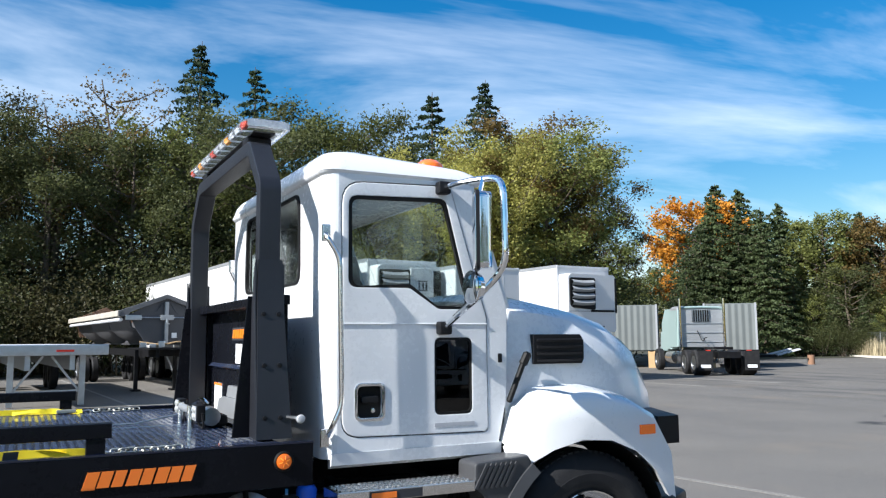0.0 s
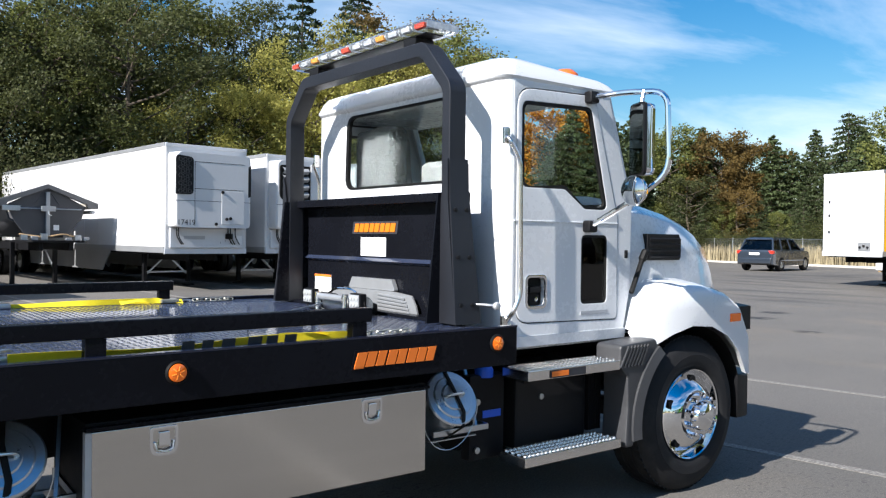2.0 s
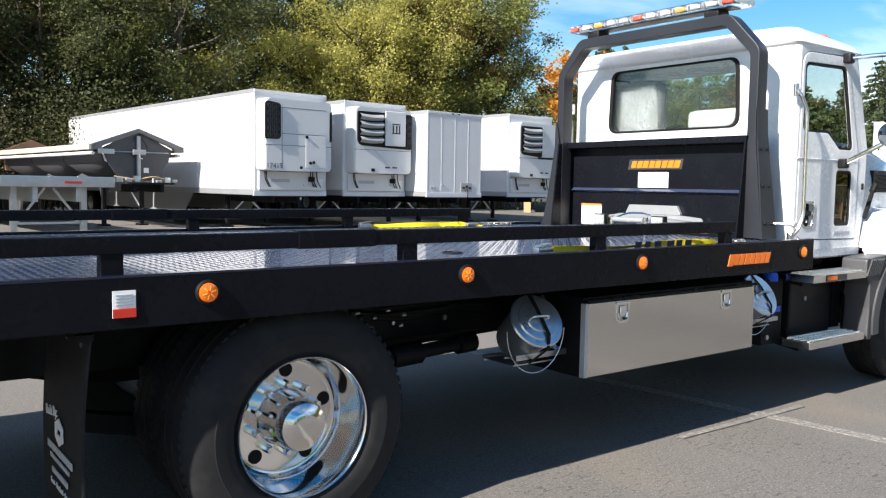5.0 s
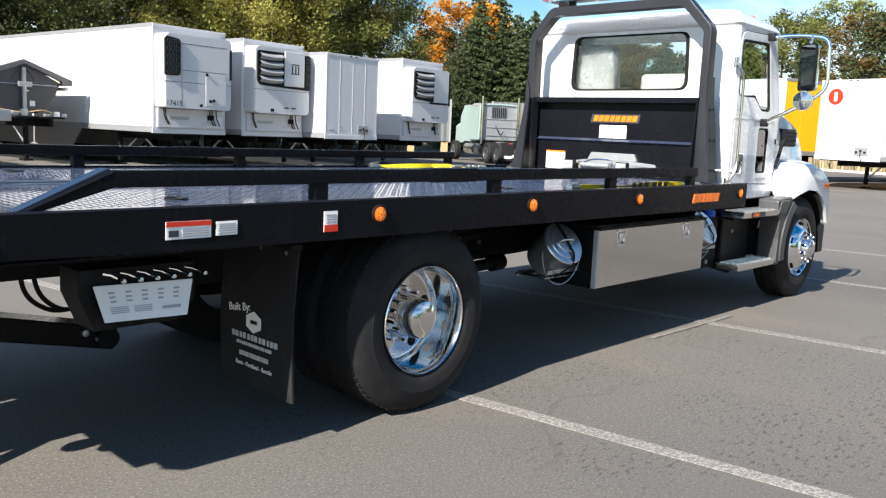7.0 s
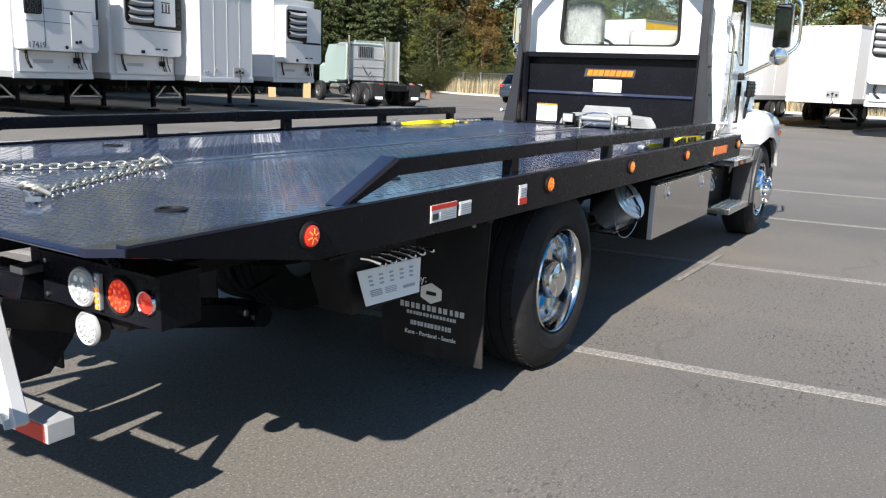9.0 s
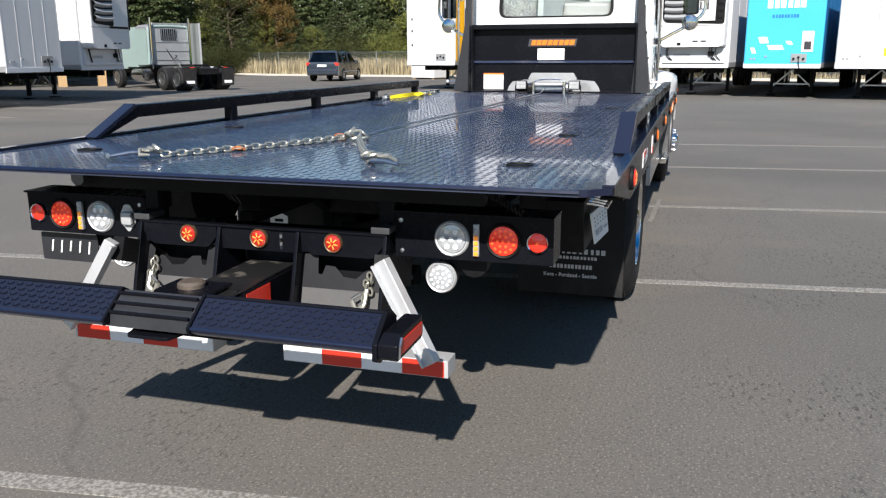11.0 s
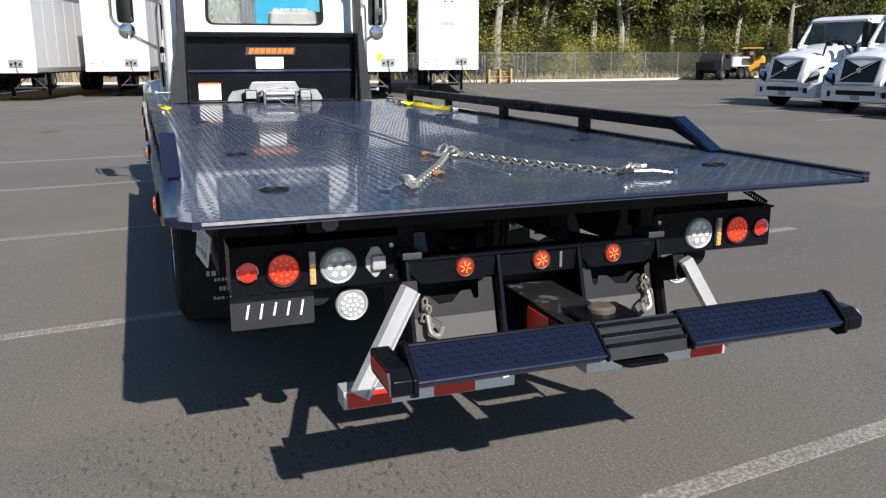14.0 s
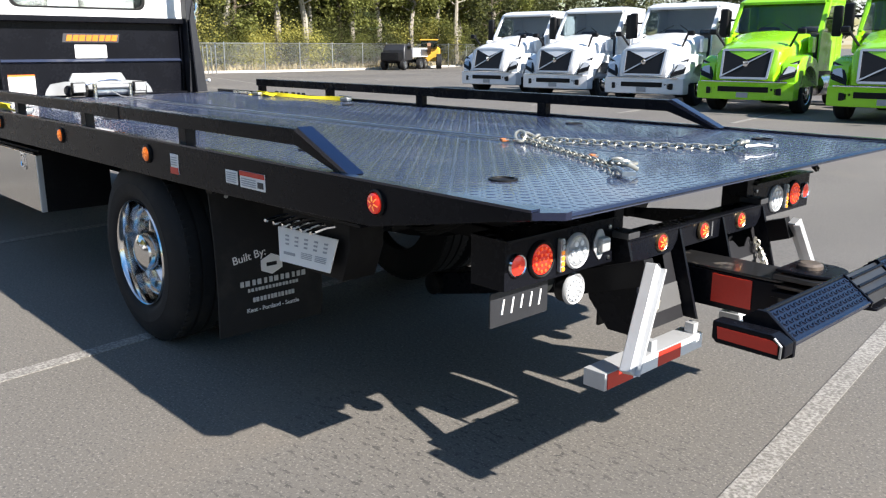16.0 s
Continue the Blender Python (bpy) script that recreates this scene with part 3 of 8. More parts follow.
lugs = tagged(new("tread_pattern", me), kind="stuff")
lugs.parent = truck
part("deck_seam", box(-2.3, 3.5, -0.0035, 0.0035, 1.139, 1.1425, 0.001), "galv", truck)
for s in (-1, 1):
    # side flange with a lip, thinning to the tail
    outl = [(-2.80, 1.120), (-2.10, 0.995), (-1.2, 0.975), (3.72, 0.965), (3.72, 1.157), (-2.80, 1.145)]
    part("side_flange", plate("y", outl, s * 1.258, s * W, r=0.006), "black", truck)
    part("bottom_lip", box(-2.0, 3.7, s * 1.17, s * 1.26, 0.968, 0.98, 0.002), "black", truck)
    part("flange_edge", beam((-2.80, s * 1.277, 1.147), (3.72, s * 1.277, 1.159), 0.037, 0.008), "navy", truck)
    # rail with sloping tail end
    y = s * 1.24
    prof = [(-1.97, 1.145), (-1.89, 1.145), (-1.63, 1.222), (2.86, 1.222), (2.86, 1.285), (-1.655, 1.285)]
    rail = part("side_rail", plate("y", prof, y - s * 0.03, y + s * 0.03, r=0.006), "black", truck)
    for x in (-0.70, 0.505, 1.69, 2.80):
        part("rail_post", box(x - 0.037, x + 0.037, y - 0.025, y + 0.025, 1.138, 1.224, 0.004), "black", truck)
    part("rail_sleeve", box(-0.02, 0.33, y - 0.034, y + 0.034, 1.218, 1.289, 0.006), "black", truck)
    part("rail_tail_cap", plate("y", [(-1.965, 1.150), (-1.945, 1.142), (-1.63, 1.278), (-1.655, 1.292)], y - s * 0.033, y + s * 0.033, r=0.002), "navy", truck, "blue painted slope of the rail")
    for x in (-2.14, -0.388, 0.785, 1.972, 3.58):
        lamp = new("side_marker_lamp")
        lamp.parent = truck
        red = x < -2
        part("bezel", lathe([(0, 0), (0.045, 0), (0.045, 0.008), (0.039, 0.013), (0.034, 0.006), (0, 0.006)], (x, s * W, 1.081), "y", 24, sign=s), "seal", lamp)
        bm = bmesh.new()
        for q in range(6):
            a = 2 * math.pi * q / 6 + 0.3
            beam((x + 0.008 * math.cos(a), s * (W + 0.020), 1.081 + 0.008 * math.sin(a)), (x + 0.025 * math.cos(a), s * (W + 0.017), 1.081 + 0.025 * math.sin(a)), 0.004, 0.004, bm, up=(0, 1, 0))
        part("led_dots", bm, "ledamber" if not red else "star", lamp)
        part("lens", lathe([(0.036, 0.004), (0.034, 0.014), (0.022, 0.019), (0.0, 0.021)], (x, s * W, 1.081), "y", 20, sign=s), "red" if red else "amber", lamp, "red lens" if red else "amber lens")
    # warning labels
    o = s * W
    wl_ = part("warning_label", plate("y", [(-1.45, 1.028), (-1.262, 1.028), (-1.262, 1.095), (-1.45, 1.095)], o, o + s * 0.003), "label", truck)
    sticker("y", -1.45, -1.262, 1.076, 1.095, o + s * 0.003, s, "redtape", wl_, "red_band")
    sticker("y", -1.44, -1.40, 1.038, 1.062, o + s * 0.003, s, "ink", wl_, "pictogram")
    for k in range(4):
        sticker("y", -1.385, -1.275, 1.036 + k * 0.009, 1.040 + k * 0.009, o + s * 0.003, s, "labelgrey", wl_, "print_line")
    wl_ = part("notice_label", plate("y", [(-1.24, 1.032), (-1.145, 1.032), (-1.145, 1.087), (-1.24, 1.087)], o, o + s * 0.003), "label", truck)
    for k in range(5):
        sticker("y", -1.232, -1.155, 1.040 + k * 0.009, 1.043 + k * 0.009, o + s * 0.003, s, "labelgrey", wl_, "print_line")
    wl_ = part("lamp_label", plate("y", [(-0.71, 1.015), (-0.635, 1.015), (-0.635, 1.105), (-0.71, 1.105)], o, o + s * 0.003), "label", truck)
    sticker("y", -0.71, -0.635, 1.015, 1.045, o + s * 0.003, s, "redtape", wl_, "red_band")
    for k in range(4):
        sticker("y", -0.70, -0.645, 1.055 + k * 0.011, 1.059 + k * 0.011, o + s * 0.003, s, "labelgrey", wl_, "print_line")
    # maker's mark
    sl = 0.02 if s < 0 else -0.02
    sticker("y", 2.735, 3.20, 1.018, 1.105, o, s, "black", truck, "logo_backing", slant=0.02)
    bars("y", 2.75, 3.19, 1.030, 1.094, o + s * 0.003, s, "orange", truck, 8, 0.02, "logo_lettering", "orange maker's mark", gap=0.16)
    sticker("y", 2.75, 2.80, 1.024, 1.034, o + s * 0.003, s, "orange", truck, "logo_tail")
part("tail_edge", plate("y", [(-2.862, 1.130), (-2.850, 1.124), (-2.80, 1.120), (-2.80, 1.139), (-2.857, 1.139)], -1.225, 1.225), "navy", truck)
for s in (-1, 1):
    part("tail_corner", plate("z", [(-2.862, s * 1.2), (-2.862, s * 1.225), (-2.80, s * 1.29), (-2.70, s * 1.29), (-2.70, s * 1.2)], 1.122, 1.1435), "navy", truck)
    for x in (-2.35, -1.2, 1.0):
        part("key_slot", lathe([(0.05, 0), (0.05, 0.006), (0.038, 0.007), (0.036, 0.001), (0, 0.001)], (x, s * 0.92, 1.14), "z", 16), "seal", truck)

# headache rack
rack = new("headache_rack")
rack.parent = truck
for s, g in ((-1, 0.02), (1, -0.025)):
    secs = []
    for z, x0, x1 in ((1.15, 3.520, 3.695), (1.50, 3.530, 3.678), (1.85, 3.535, 3.664), (2.02, 3.537, 3.660)):
        yo = max(0.958, 0.976 + (1.75 - z) * 0.112) if s < 0 else max(0.916, 0.927 + (1.75 - z) * 0.185)
        secs.append([(x0, s * yo, z), (x1, s * yo, z), (x1, s * (yo - 0.012 if z > 1.9 else yo - 0.02), z), (x0, s * (yo - 0.012 if z > 1.9 else yo - 0.02), z)])
    part("wing_plate", loft(secs), "rack", rack)
    part("wing_rear_flange", plate("x", [(s * 0.86, 1.15), (s * 1.034, 1.15), (s * (0.94 + g), 1.80), (s * (0.935 + g), 2.02), (s * (0.91 + g), 1.96), (s * (0.88 + g), 1.80)], 3.522, 3.533, r=0.003), "rack", rack)
    part("wing_gusset", plate("x", [(s * 0.87, 1.15), (s * 0.98, 1.15), (s * (0.93 + g), 2.0), (s * (0.915 + g), 2.0), (s * (0.885 + g), 1.7)], 3.66, 3.672), "rack", rack)
    part("wing_fin", plate("y", [(3.438, 1.15), (3.545, 1.15), (3.545, 1.84), (3.505, 1.84)], s * (0.868 + g), s * (0.882 + g), r=0.003), "black", rack)
    for z in (1.25, 1.50, 1.75):
        for x in (3.563, 3.639):
            part("bolt", lathe([(0.012, 0), (0.012, 0.010), (0, 0.013)], (x, s * (0.974 + (1.75 - z) * 0.112 if s < 0 else 0.925 + (1.75 - z) * 0.185), z), "y", 8, sign=s), "darkplastic", rack)
path = [(-0.95, 1.15), (-0.95, 2.42), (-0.71, 2.68), (0.68, 2.68), (0.91, 2.42), (0.91, 1.15), (0.84, 1.15), (0.84, 2.39), (0.645, 2.60), (-0.675, 2.60), (-0.88, 2.39), (-0.88, 1.15)]
part("hoop", plate("x", rounded(path, [0, 0.12, 0.12, 0.12, 0.12, 0, 0, 0.08, 0.08, 0.08, 0.08, 0], 5), 3.54, 3.652, r=0.008), "rack", rack, "charcoal bent tube hoop")
part("bulkhead_panel", box(3.695, 3.708, -0.90, 0.90, 1.15, 1.80), "black", rack)
part("panel_top_flange", box(3.60, 3.715, -0.92, 0.92, 1.80, 1.85, 0.006), "black", rack)
# lighter navy colour puts the sky's blue sheen on the black panel's crease
part("panel_crease", plate("y", [(3.697, 1.435), (3.697, 1.475), (3.668, 1.452)], -0.885, 0.885, r=0.002), "deck", rack)
for s in (-1, 1):
    part("panel_side_flange", box(3.66, 3.70, s * 0.86, s * 0.894, 1.15, 1.80, 0.004), "black", rack)
part("panel_foot", box(3.58, 3.72, -0.95, 0.95, 1.141, 1.158, 0.003), "black", rack)
lb = sticker("x", -0.137, 0.15, 1.482, 1.60, 3.695, -1, "label", rack, "white_label")
lb = sticker("x", 0.52, 0.742, 1.17, 1.342, 3.695, -1, "label", rack, "instruction_label")
sticker("x", 0.52, 0.742, 1.327, 1.342, 3.692, -1, "orange", lb, "orange_band")
sticker("x", -0.255, 0.255, 1.622, 1.70, 3.695, -1, "ink", rack, "logo_backing", slant=-0.015)
bars("x", -0.235, 0.235, 1.634, 1.688, 3.691, -1, "yellowdecal", rack, 8, -0.015, "logo_lettering", "orange maker's mark", gap=0.16)

# locking pins through the rack foot
for s in (-1, 1):
    pn = part("locking_pin", tube([(3.672, s * 1.012, 1.25), (3.700, s * 1.15, 1.25)], 0.010, 8), "galv", rack)
    part("pin_knob", lathe([(0, -0.018), (0.018, -0.012), (0.022, 0), (0.018, 0.012), (0, 0.018)], (3.701, s * 1.157, 1.25), "y", 12), "silver", pn)

# light bar on the hoop
M["dimred"] = surf("unlit_red_led", (0.36, 0.05, 0.03), 0.2, var=0.2, fine=140, coat=0.5)
M["dimamber"] = surf("unlit_amber_led", (0.45, 0.20, 0.04), 0.2, var=0.2, fine=140, coat=0.5)
bar = new("light_bar")
bar.parent = truck
lens_m = pane("light_bar_lens", (0.93, 0.95, 0.96), 0.05, 1.25)
part("clear_cover", loft([[(x, y, z) for x, y in rounded([(3.495 + k, -0.775 + k), (3.755 - k, -0.775 + k), (3.755 - k, 0.775 - k), (3.495 + k, 0.775 - k)], 0.05)] for z, k in ((2.736, 0.02), (2.746, 0.0), (2.776, 0.0), (2.789, 0.02))]), lens_m, bar, "clear lens").visible_shadow = False
part("spine", box(3.565, 3.685, -0.70, 0.70, 2.727, 2.737, 0.003), "darkplastic", bar)
for k in range(12):
    y = -0.71 + 1.42 * k / 11
    part("cell_wall", box(3.515, 3.735, y - 0.064, y - 0.060, 2.743, 2.777), "clear", bar)
    for x0, kinds in ((3.510, "rccaccrccacr"), (3.722, "cccccccccccc")):
        part("led_module", box(x0, x0 + 0.018, y - 0.042, y + 0.042, 2.749, 2.771, 0.003), {"r": "dimred", "c": "clear", "a": "dimamber"}[kinds[k]], bar)
for s in (-1, 1):
    part("mount_foot", box(3.555, 3.69, s * 0.49, s * 0.61, 2.675, 2.727, 0.01), "darkplastic", bar)

# cab
cab = new("cab")
cab.parent = truck
side_out = [(3.925, 1.03), (4.86, 1.03), (4.92, 1.30), (4.93, 1.80), (4.70, 2.48), (3.925, 2.48)]
door_out = rounded([(3.95, 1.13), (4.80, 1.115), (4.80, 1.74), (4.575, 2.46), (3.945, 2.44)], [0.10, 0.03, 0.05, 0.05, 0.12], 5)
win = rounded([(3.985, 1.888), (4.33, 1.892), (4.50, 1.782), (4.70, 1.782), (4.545, 2.385), (3.985, 2.365)], [0.05, 0.06, 0.05, 0.04, 0.05, 0.05], 4)
peep = rounded([(4.475, 1.222), (4.70, 1.222), (4.70, 1.628), (4.475, 1.628)], 0.035)
pocket = rounded([(4.03, 1.222), (4.175, 1.222), (4.175, 1.39), (4.03, 1.39)], 0.03)


def ring(outl, grow):
    c = Vector((sum(p[0] for p in outl) / len(outl), sum(p[1] for p in outl) / len(outl)))
    out = []
    for p in outl:
        d = Vector(p) - c
        out.append(tuple(c + d * (1 + grow / max(d.length, 0.05))))
    return out


for s in (-1, 1):
    y = s * 1.03
    part("side_panel", plate("y", side_out, y - s * 0.03, y, [door_out], 0.004), "white", cab)
    door = part("door", plate("y", ring(door_out, -0.006), y - s * 0.035, y + s * 0.004, [win, peep, pocket], 0.006), "white", cab, "white door with low kerb window")
    part("door_gap", plate("y", ring(door_out, 0.004), y - s * 0.04, y - s * 0.02, [ring(door_out, -0.012)]), "seal", door)
    part("window_pane", plate("y", ring(win, -0.004), y - s * 0.018, y - s * 0.013), "glass", door).visible_shadow = False
    part("window_seal", plate("y", ring(win, 0.001), y - s * 0.022, y + s * 0.001, [ring(win, -0.022)]), "seal", door)
    part("kerb_window", plate("y", ring(peep, -0.003), y - s * 0.016, y - s * 0.010), "darkglass", door).visible_shadow = False
    part("kerb_window_seal", plate("y", ring(peep, 0.001), y - s * 0.02, y + s * 0.001, [ring(peep, -0.014)]), "seal", door)
    part("latch_surround", plate("y", ring(pocket, 0.014), y - s * 0.0, y + s * 0.010, [ring(pocket, -0.006)], 0.003), "chrome", door)
    part("latch_pocket", plate("y", ring(pocket, 0.0), y - s * 0.034, y - s * 0.03), "seal", door)
    part("door_handle", box(4.06, 4.15, y - s * 0.03, y + s * 0.004, 1.30, 1.335, 0.006), "darkplastic", door)
    part("lock_cylinder", lathe([(0.012, 0), (0.012, 0.01), (0, 0.012)], (4.13, y - s * 0.03, 1.26), "y", 10, sign=s), "chrome", door)
    sticker("y", 4.47, 4.71, 1.16, 1.18, y + s * 0.004, s, "labelgrey", door, "model_badge")
    part("door_crease", plate("y", [(3.93, 1.697), (4.795, 1.697), (4.795, 1.706), (3.93, 1.706)], y + s * 0.002, y + s * 0.009, r=0.003), "white", door)
    part("crease", plate("y", [(3.925, 1.697), (3.935, 1.697), (3.935, 1.706), (3.925, 1.706)], y, y + s * 0.006, r=0.002), "white", cab)
    # rounded rear corner post
    arc = [(3.86 + 0.08 - 0.08 * math.cos(a), s * (0.95 + 0.08 * math.sin(a))) for a in np.linspace(0, math.pi / 2, 7)]
    inn = [(3.86 + 0.08 - 0.05 * math.cos(a), s * (0.95 + 0.05 * math.sin(a))) for a in np.linspace(math.pi / 2, 0, 7)]
    part("corner_post", plate("z", arc + inn, 1.03, 2.48), "white", cab)
    part("sill", plate("x", [(s * 0.98, 0.98), (s * 1.028, 1.0), (s * 1.035, 1.06), (s * 0.98, 1.06)], 3.90, 4.88), "white", cab)
    # grab handle
    g = [(3.855, y, 2.16), (3.855, s * 1.075, 2.135), (3.915, s * 1.095, 2.03), (3.93, s * 1.095, 1.30), (3.885, s * 1.085, 1.20), (3.875, y, 1.14)]
    gh = part("grab_handle", tube(bend(g, 0.05), 0.013, 10), "alloy", cab)
    for z in (2.16, 1.14):
        part("grab_handle_foot", box(3.838, 3.882, y, y + s * 0.02, z - 0.045, z + 0.045, 0.006), "alloy", gh)
    # mirror arm
    mr = new("door_mirror")
    mr.parent = cab
    arm = [(4.52, s * 1.045, 2.438), (4.56, s * 1.27, 2.447), (4.613, s * 1.525, 2.425), (4.618, s * 1.54, 1.98), (4.575, s * 1.37, 1.85), (4.515, s * 1.06, 1.68)]
    part("mirror_arm", tube(bend(arm, 0.09, 5), 0.017, 10), "chrome", mr)
    part("mirror_stud", tube([(4.555, s * 1.39, 2.352), (4.578, s * 1.39, 2.442)], 0.012, 8), "chrome", mr)
    for z in (2.438, 1.68):
        part("arm_bracket", box(4.48, 4.555, y, y + s * 0.06, z - 0.035, z + 0.035, 0.012), "darkplastic", mr)
    ca, sa = math.cos(radians(24)), math.sin(radians(24))

    def turn(u, v, z):
        """u back from the glass, v across it; turned in towards the driver."""
        return (4.535 + u * ca - v * sa * s, s * 1.385 + u * sa * s + v * ca, z)
    hd = [rounded([(-0.084 * k, 1.967), (0.084 * k, 1.967), (0.084 * k, 2.362), (-0.084 * k, 2.362)], 0.035) for k in (0.7, 1.0, 1.0)]
    part("mirror_housing", loft([[turn(u, p[0], p[1]) for p in sec] for u, sec in zip((0.075, 0.035, 0.0), hd)]), "chrome", mr, "chrome mirror shell")
    part("mirror_rim", loft([[turn(u, p[0] * k, (p[1] - 2.165) * k + 2.165) for p in hd[1]] for u, k in ((0.012, 1.03), (-0.006, 1.03))]), "darkplastic", mr)
    part("mirror_glass", loft([[turn(u, p[0] * 0.93, (p[1] - 2.165) * 0.97 + 2.165) for p in hd[1]] for u in (-0.007, -0.010)]), "mirror", mr)
    part("round_mirror", lathe([(0, 0), (0.085, 0), (0.088, 0.012), (0.07, 0.045), (0.0, 0.06)], (4.50, s * 1.385, 1.878), "x", 24), "chrome", mr)
    part("round_mirror_glass", lathe([(0.08, 0), (0.055, -0.01), (0, -0.014)], (4.499, s * 1.385, 1.878), "x", 24), "mirror", mr)
    # air louvre on the bonnet
    lou = part("bonnet_vent", plate("y", [(5.12, 1.475), (5.46, 1.475), (5.475, 1.5), (5.475, 1.61), (5.45, 1.645), (5.12, 1.645)], s * 0.96, s * 1.008, r=0.006), "darkplastic", truck)
    for k in range(4):
        part("louvre", beam((5.14, s * 1.005, 1.50 + 0.038 * k), (5.455, s * 1.005, 1.50 + 0.038 * k), 0.03, 0.014, up=(0, 0.5 * s, 1)), "darkplastic", lou)
    # steps
    for x0, x1, z in ((3.86, 4.60, 0.905), (3.845, 4.615, 0.45)):
        st = part("cab_step", box(x0, x1, s * 1.03, s * 1.235, z - 0.055, z, 0.006), "alloy", truck, "perforated aluminium step")
        bm = bmesh.new()
        for k in range(24):
            for d in range(4):
                lathe([(0.012, 0), (0.012, 0.007), (0.006, 0.008), (0.005, 0.002), (0, 0.002)], (x0 + 0.03 + (x1 - x0 - 0.06) * k / 23, s * (1.06 + 0.048 * d), z), "z", 6, bm)
        part("grip_pattern", bm, "alloy", st)["kind"] = "stuff"
        for x in (x0 + 0.12, x1 - 0.12):
            part("step_bracket", beam((x, s * 1.1, z - 0.07), (x, s * 0.75, z - 0.02), 0.04, 0.05), "chassis", st)
    sticker("y", 4.02, 4.30, 0.855, 0.897, s * 1.236, s, "ink", truck, "step_reflector_backing")
    sticker("y", 4.03, 4.16, 0.862, 0.89, s * 1.239, s, "orange", truck, "step_reflector")
    # equipment below the cab
    part("battery_box", box(4.0, 4.58, s * 0.55, s * 0.99, 0.42, 0.82, 0.02), "darkplastic", truck)
    part("fluid_tank", lathe([(0, -0.12), (0.17, -0.11), (0.18, 0), (0.17, 0.11), (0, 0.12)], (3.78, s * 0.80, 0.60), "x", 24), "chassis", truck)
    part("tank_bracket", box(3.68, 3.93, s * 0.90, s * 0.975, 0.40, 0.86, 0.01), "chassis", truck)
    part("fluid_cap", lathe([(0.05, 0), (0.052, 0.04), (0.04, 0.06), (0, 0.062)], (3.80, s * 0.95, 0.845), "z", 16), "bluecap", truck, "blue filler cap")
    sticker("y", 3.77, 3.90, 0.625, 0.665, s * 0.976, s, "bluecap", truck, "fluid_label")
    rs = part("shield", box(4.595, 4.72, s * 0.93, s * 0.965, 0.45, 0.85), "darkplastic", truck)
    for k in range(6):
        part("shield_rib", box(4.60 + 0.02 * k, 4.612 + 0.02 * k, s * 0.96, s * 0.99, 0.45, 0.85), "darkplastic", rs)
    for x, z in ((3.72, 0.72), (3.72, 0.46), (4.2, 0.7)):
        part("bolt", lathe([(0.018, 0), (0.018, 0.012), (0, 0.016)], (x, s * 0.985, z), "y", 8, sign=s), "galv", truck)
    # fender and inner skirt
    cx, cz = 5.325, 0.50
    out = [(4.87, 1.02), (4.93, 1.20), (5.06, 1.295), (5.40, 1.295), (5.62, 1.25), (5.78, 1.17), (5.90, 0.98), (5.93, 0.72)]
    wide = [1.09, 1.15, 1.225, 1.262, 1.265, 1.26, 1.25, 1.24]
    arch = [(cx + 0.585 * math.cos(a), cz + 0.57 * math.sin(a)) for a in np.linspace(math.radians(22), math.radians(142), 16)]

    def fy_(x):
        return float(np.interp(x, [p[0] for p in out], wide))
    bm = bmesh.new()
    low = [(4.89, 0.99)] + arch[::-1]
    lo_i = [(float(np.interp(k / 7, np.linspace(0, 1, len(low)), [p[0] for p in low])), float(np.interp(k / 7, np.linspace(0, 1, len(low)), [p[1] for p in low]))) for k in range(8)]
    ix = [(p[0] + 0.02, p[1] + 0.045 + 0.02 * (k in (2, 3, 4))) for k, p in enumerate(out)]
    rows_ = [[(q[0], s * (fy_(q[0]) - 0.03), q[1] + 0.012) for q in lo_i], [(q[0], s * (fy_(q[0]) + 0.004), q[1]) for q in lo_i], [(p[0] * 0.5 + q[0] * 0.5, s * (w_ + 0.006), p[1] * 0.5 + q[1] * 0.5) for p, q, w_ in zip(out, lo_i, wide)], [(p[0], s * w_, p[1] - 0.02) for p, w_ in zip(out, wide)], [(p[0] + 0.005, s * (w_ - 0.03), p[1] + 0.012) for p, w_ in zip(out, wide)], [(p[0] * 0.4 + q[0] * 0.6, s * (w_ * 0.5 + 0.52), p[1] * 0.4 + q[1] * 0.6) for p, q, w_ in zip(out, ix, wide)], [(q[0] + 0.02, s * 0.88, q[1] + 0.01) for q in ix]]
    loft(rows_, bm, caps=False, closed=False)
    fd = part("front_fender", bm, "white", truck, "white fender", 40)
    part("wheel_arch_liner", loft([[(cx + 0.575 * math.cos(a), yy, cz + 0.565 * math.sin(a)) for a in np.linspace(math.radians(-5), math.radians(160), 20)] for yy in (s * 1.2, s * 0.72)], caps=False, closed=False), "seal", fd)
    sig = part("turn_lamp", box(5.655, 5.765, s * 1.255, s * 1.279, 1.075, 1.13, 0.006), "amber", fd, "amber lens")
    sk = [(4.60, 0.99), (4.93, 1.01), (4.955, 0.96), (4.83, 0.80), (4.76, 0.60), (4.735, 0.38), (4.655, 0.38), (4.672, 0.62), (4.665, 0.80), (4.60, 0.86)]
    skirt = part("fender_skirt", plate("y", rounded(sk, 0.03), s * 1.04, s * 1.235, r=0.02), "plastic", truck, "grey plastic skirt")
    part("skirt_lip", loft([[(cx + rr * math.cos(a), s * yy, cz + rr * 0.95 * math.sin(a)) for a in np.linspace(math.radians(128), math.radians(188), 10)] for rr, yy in ((0.62, 1.25), (0.555, 1.262), (0.545, 1.20), (0.62, 1.19), (0.62, 1.25))], caps=False, closed=False), "plastic", skirt)
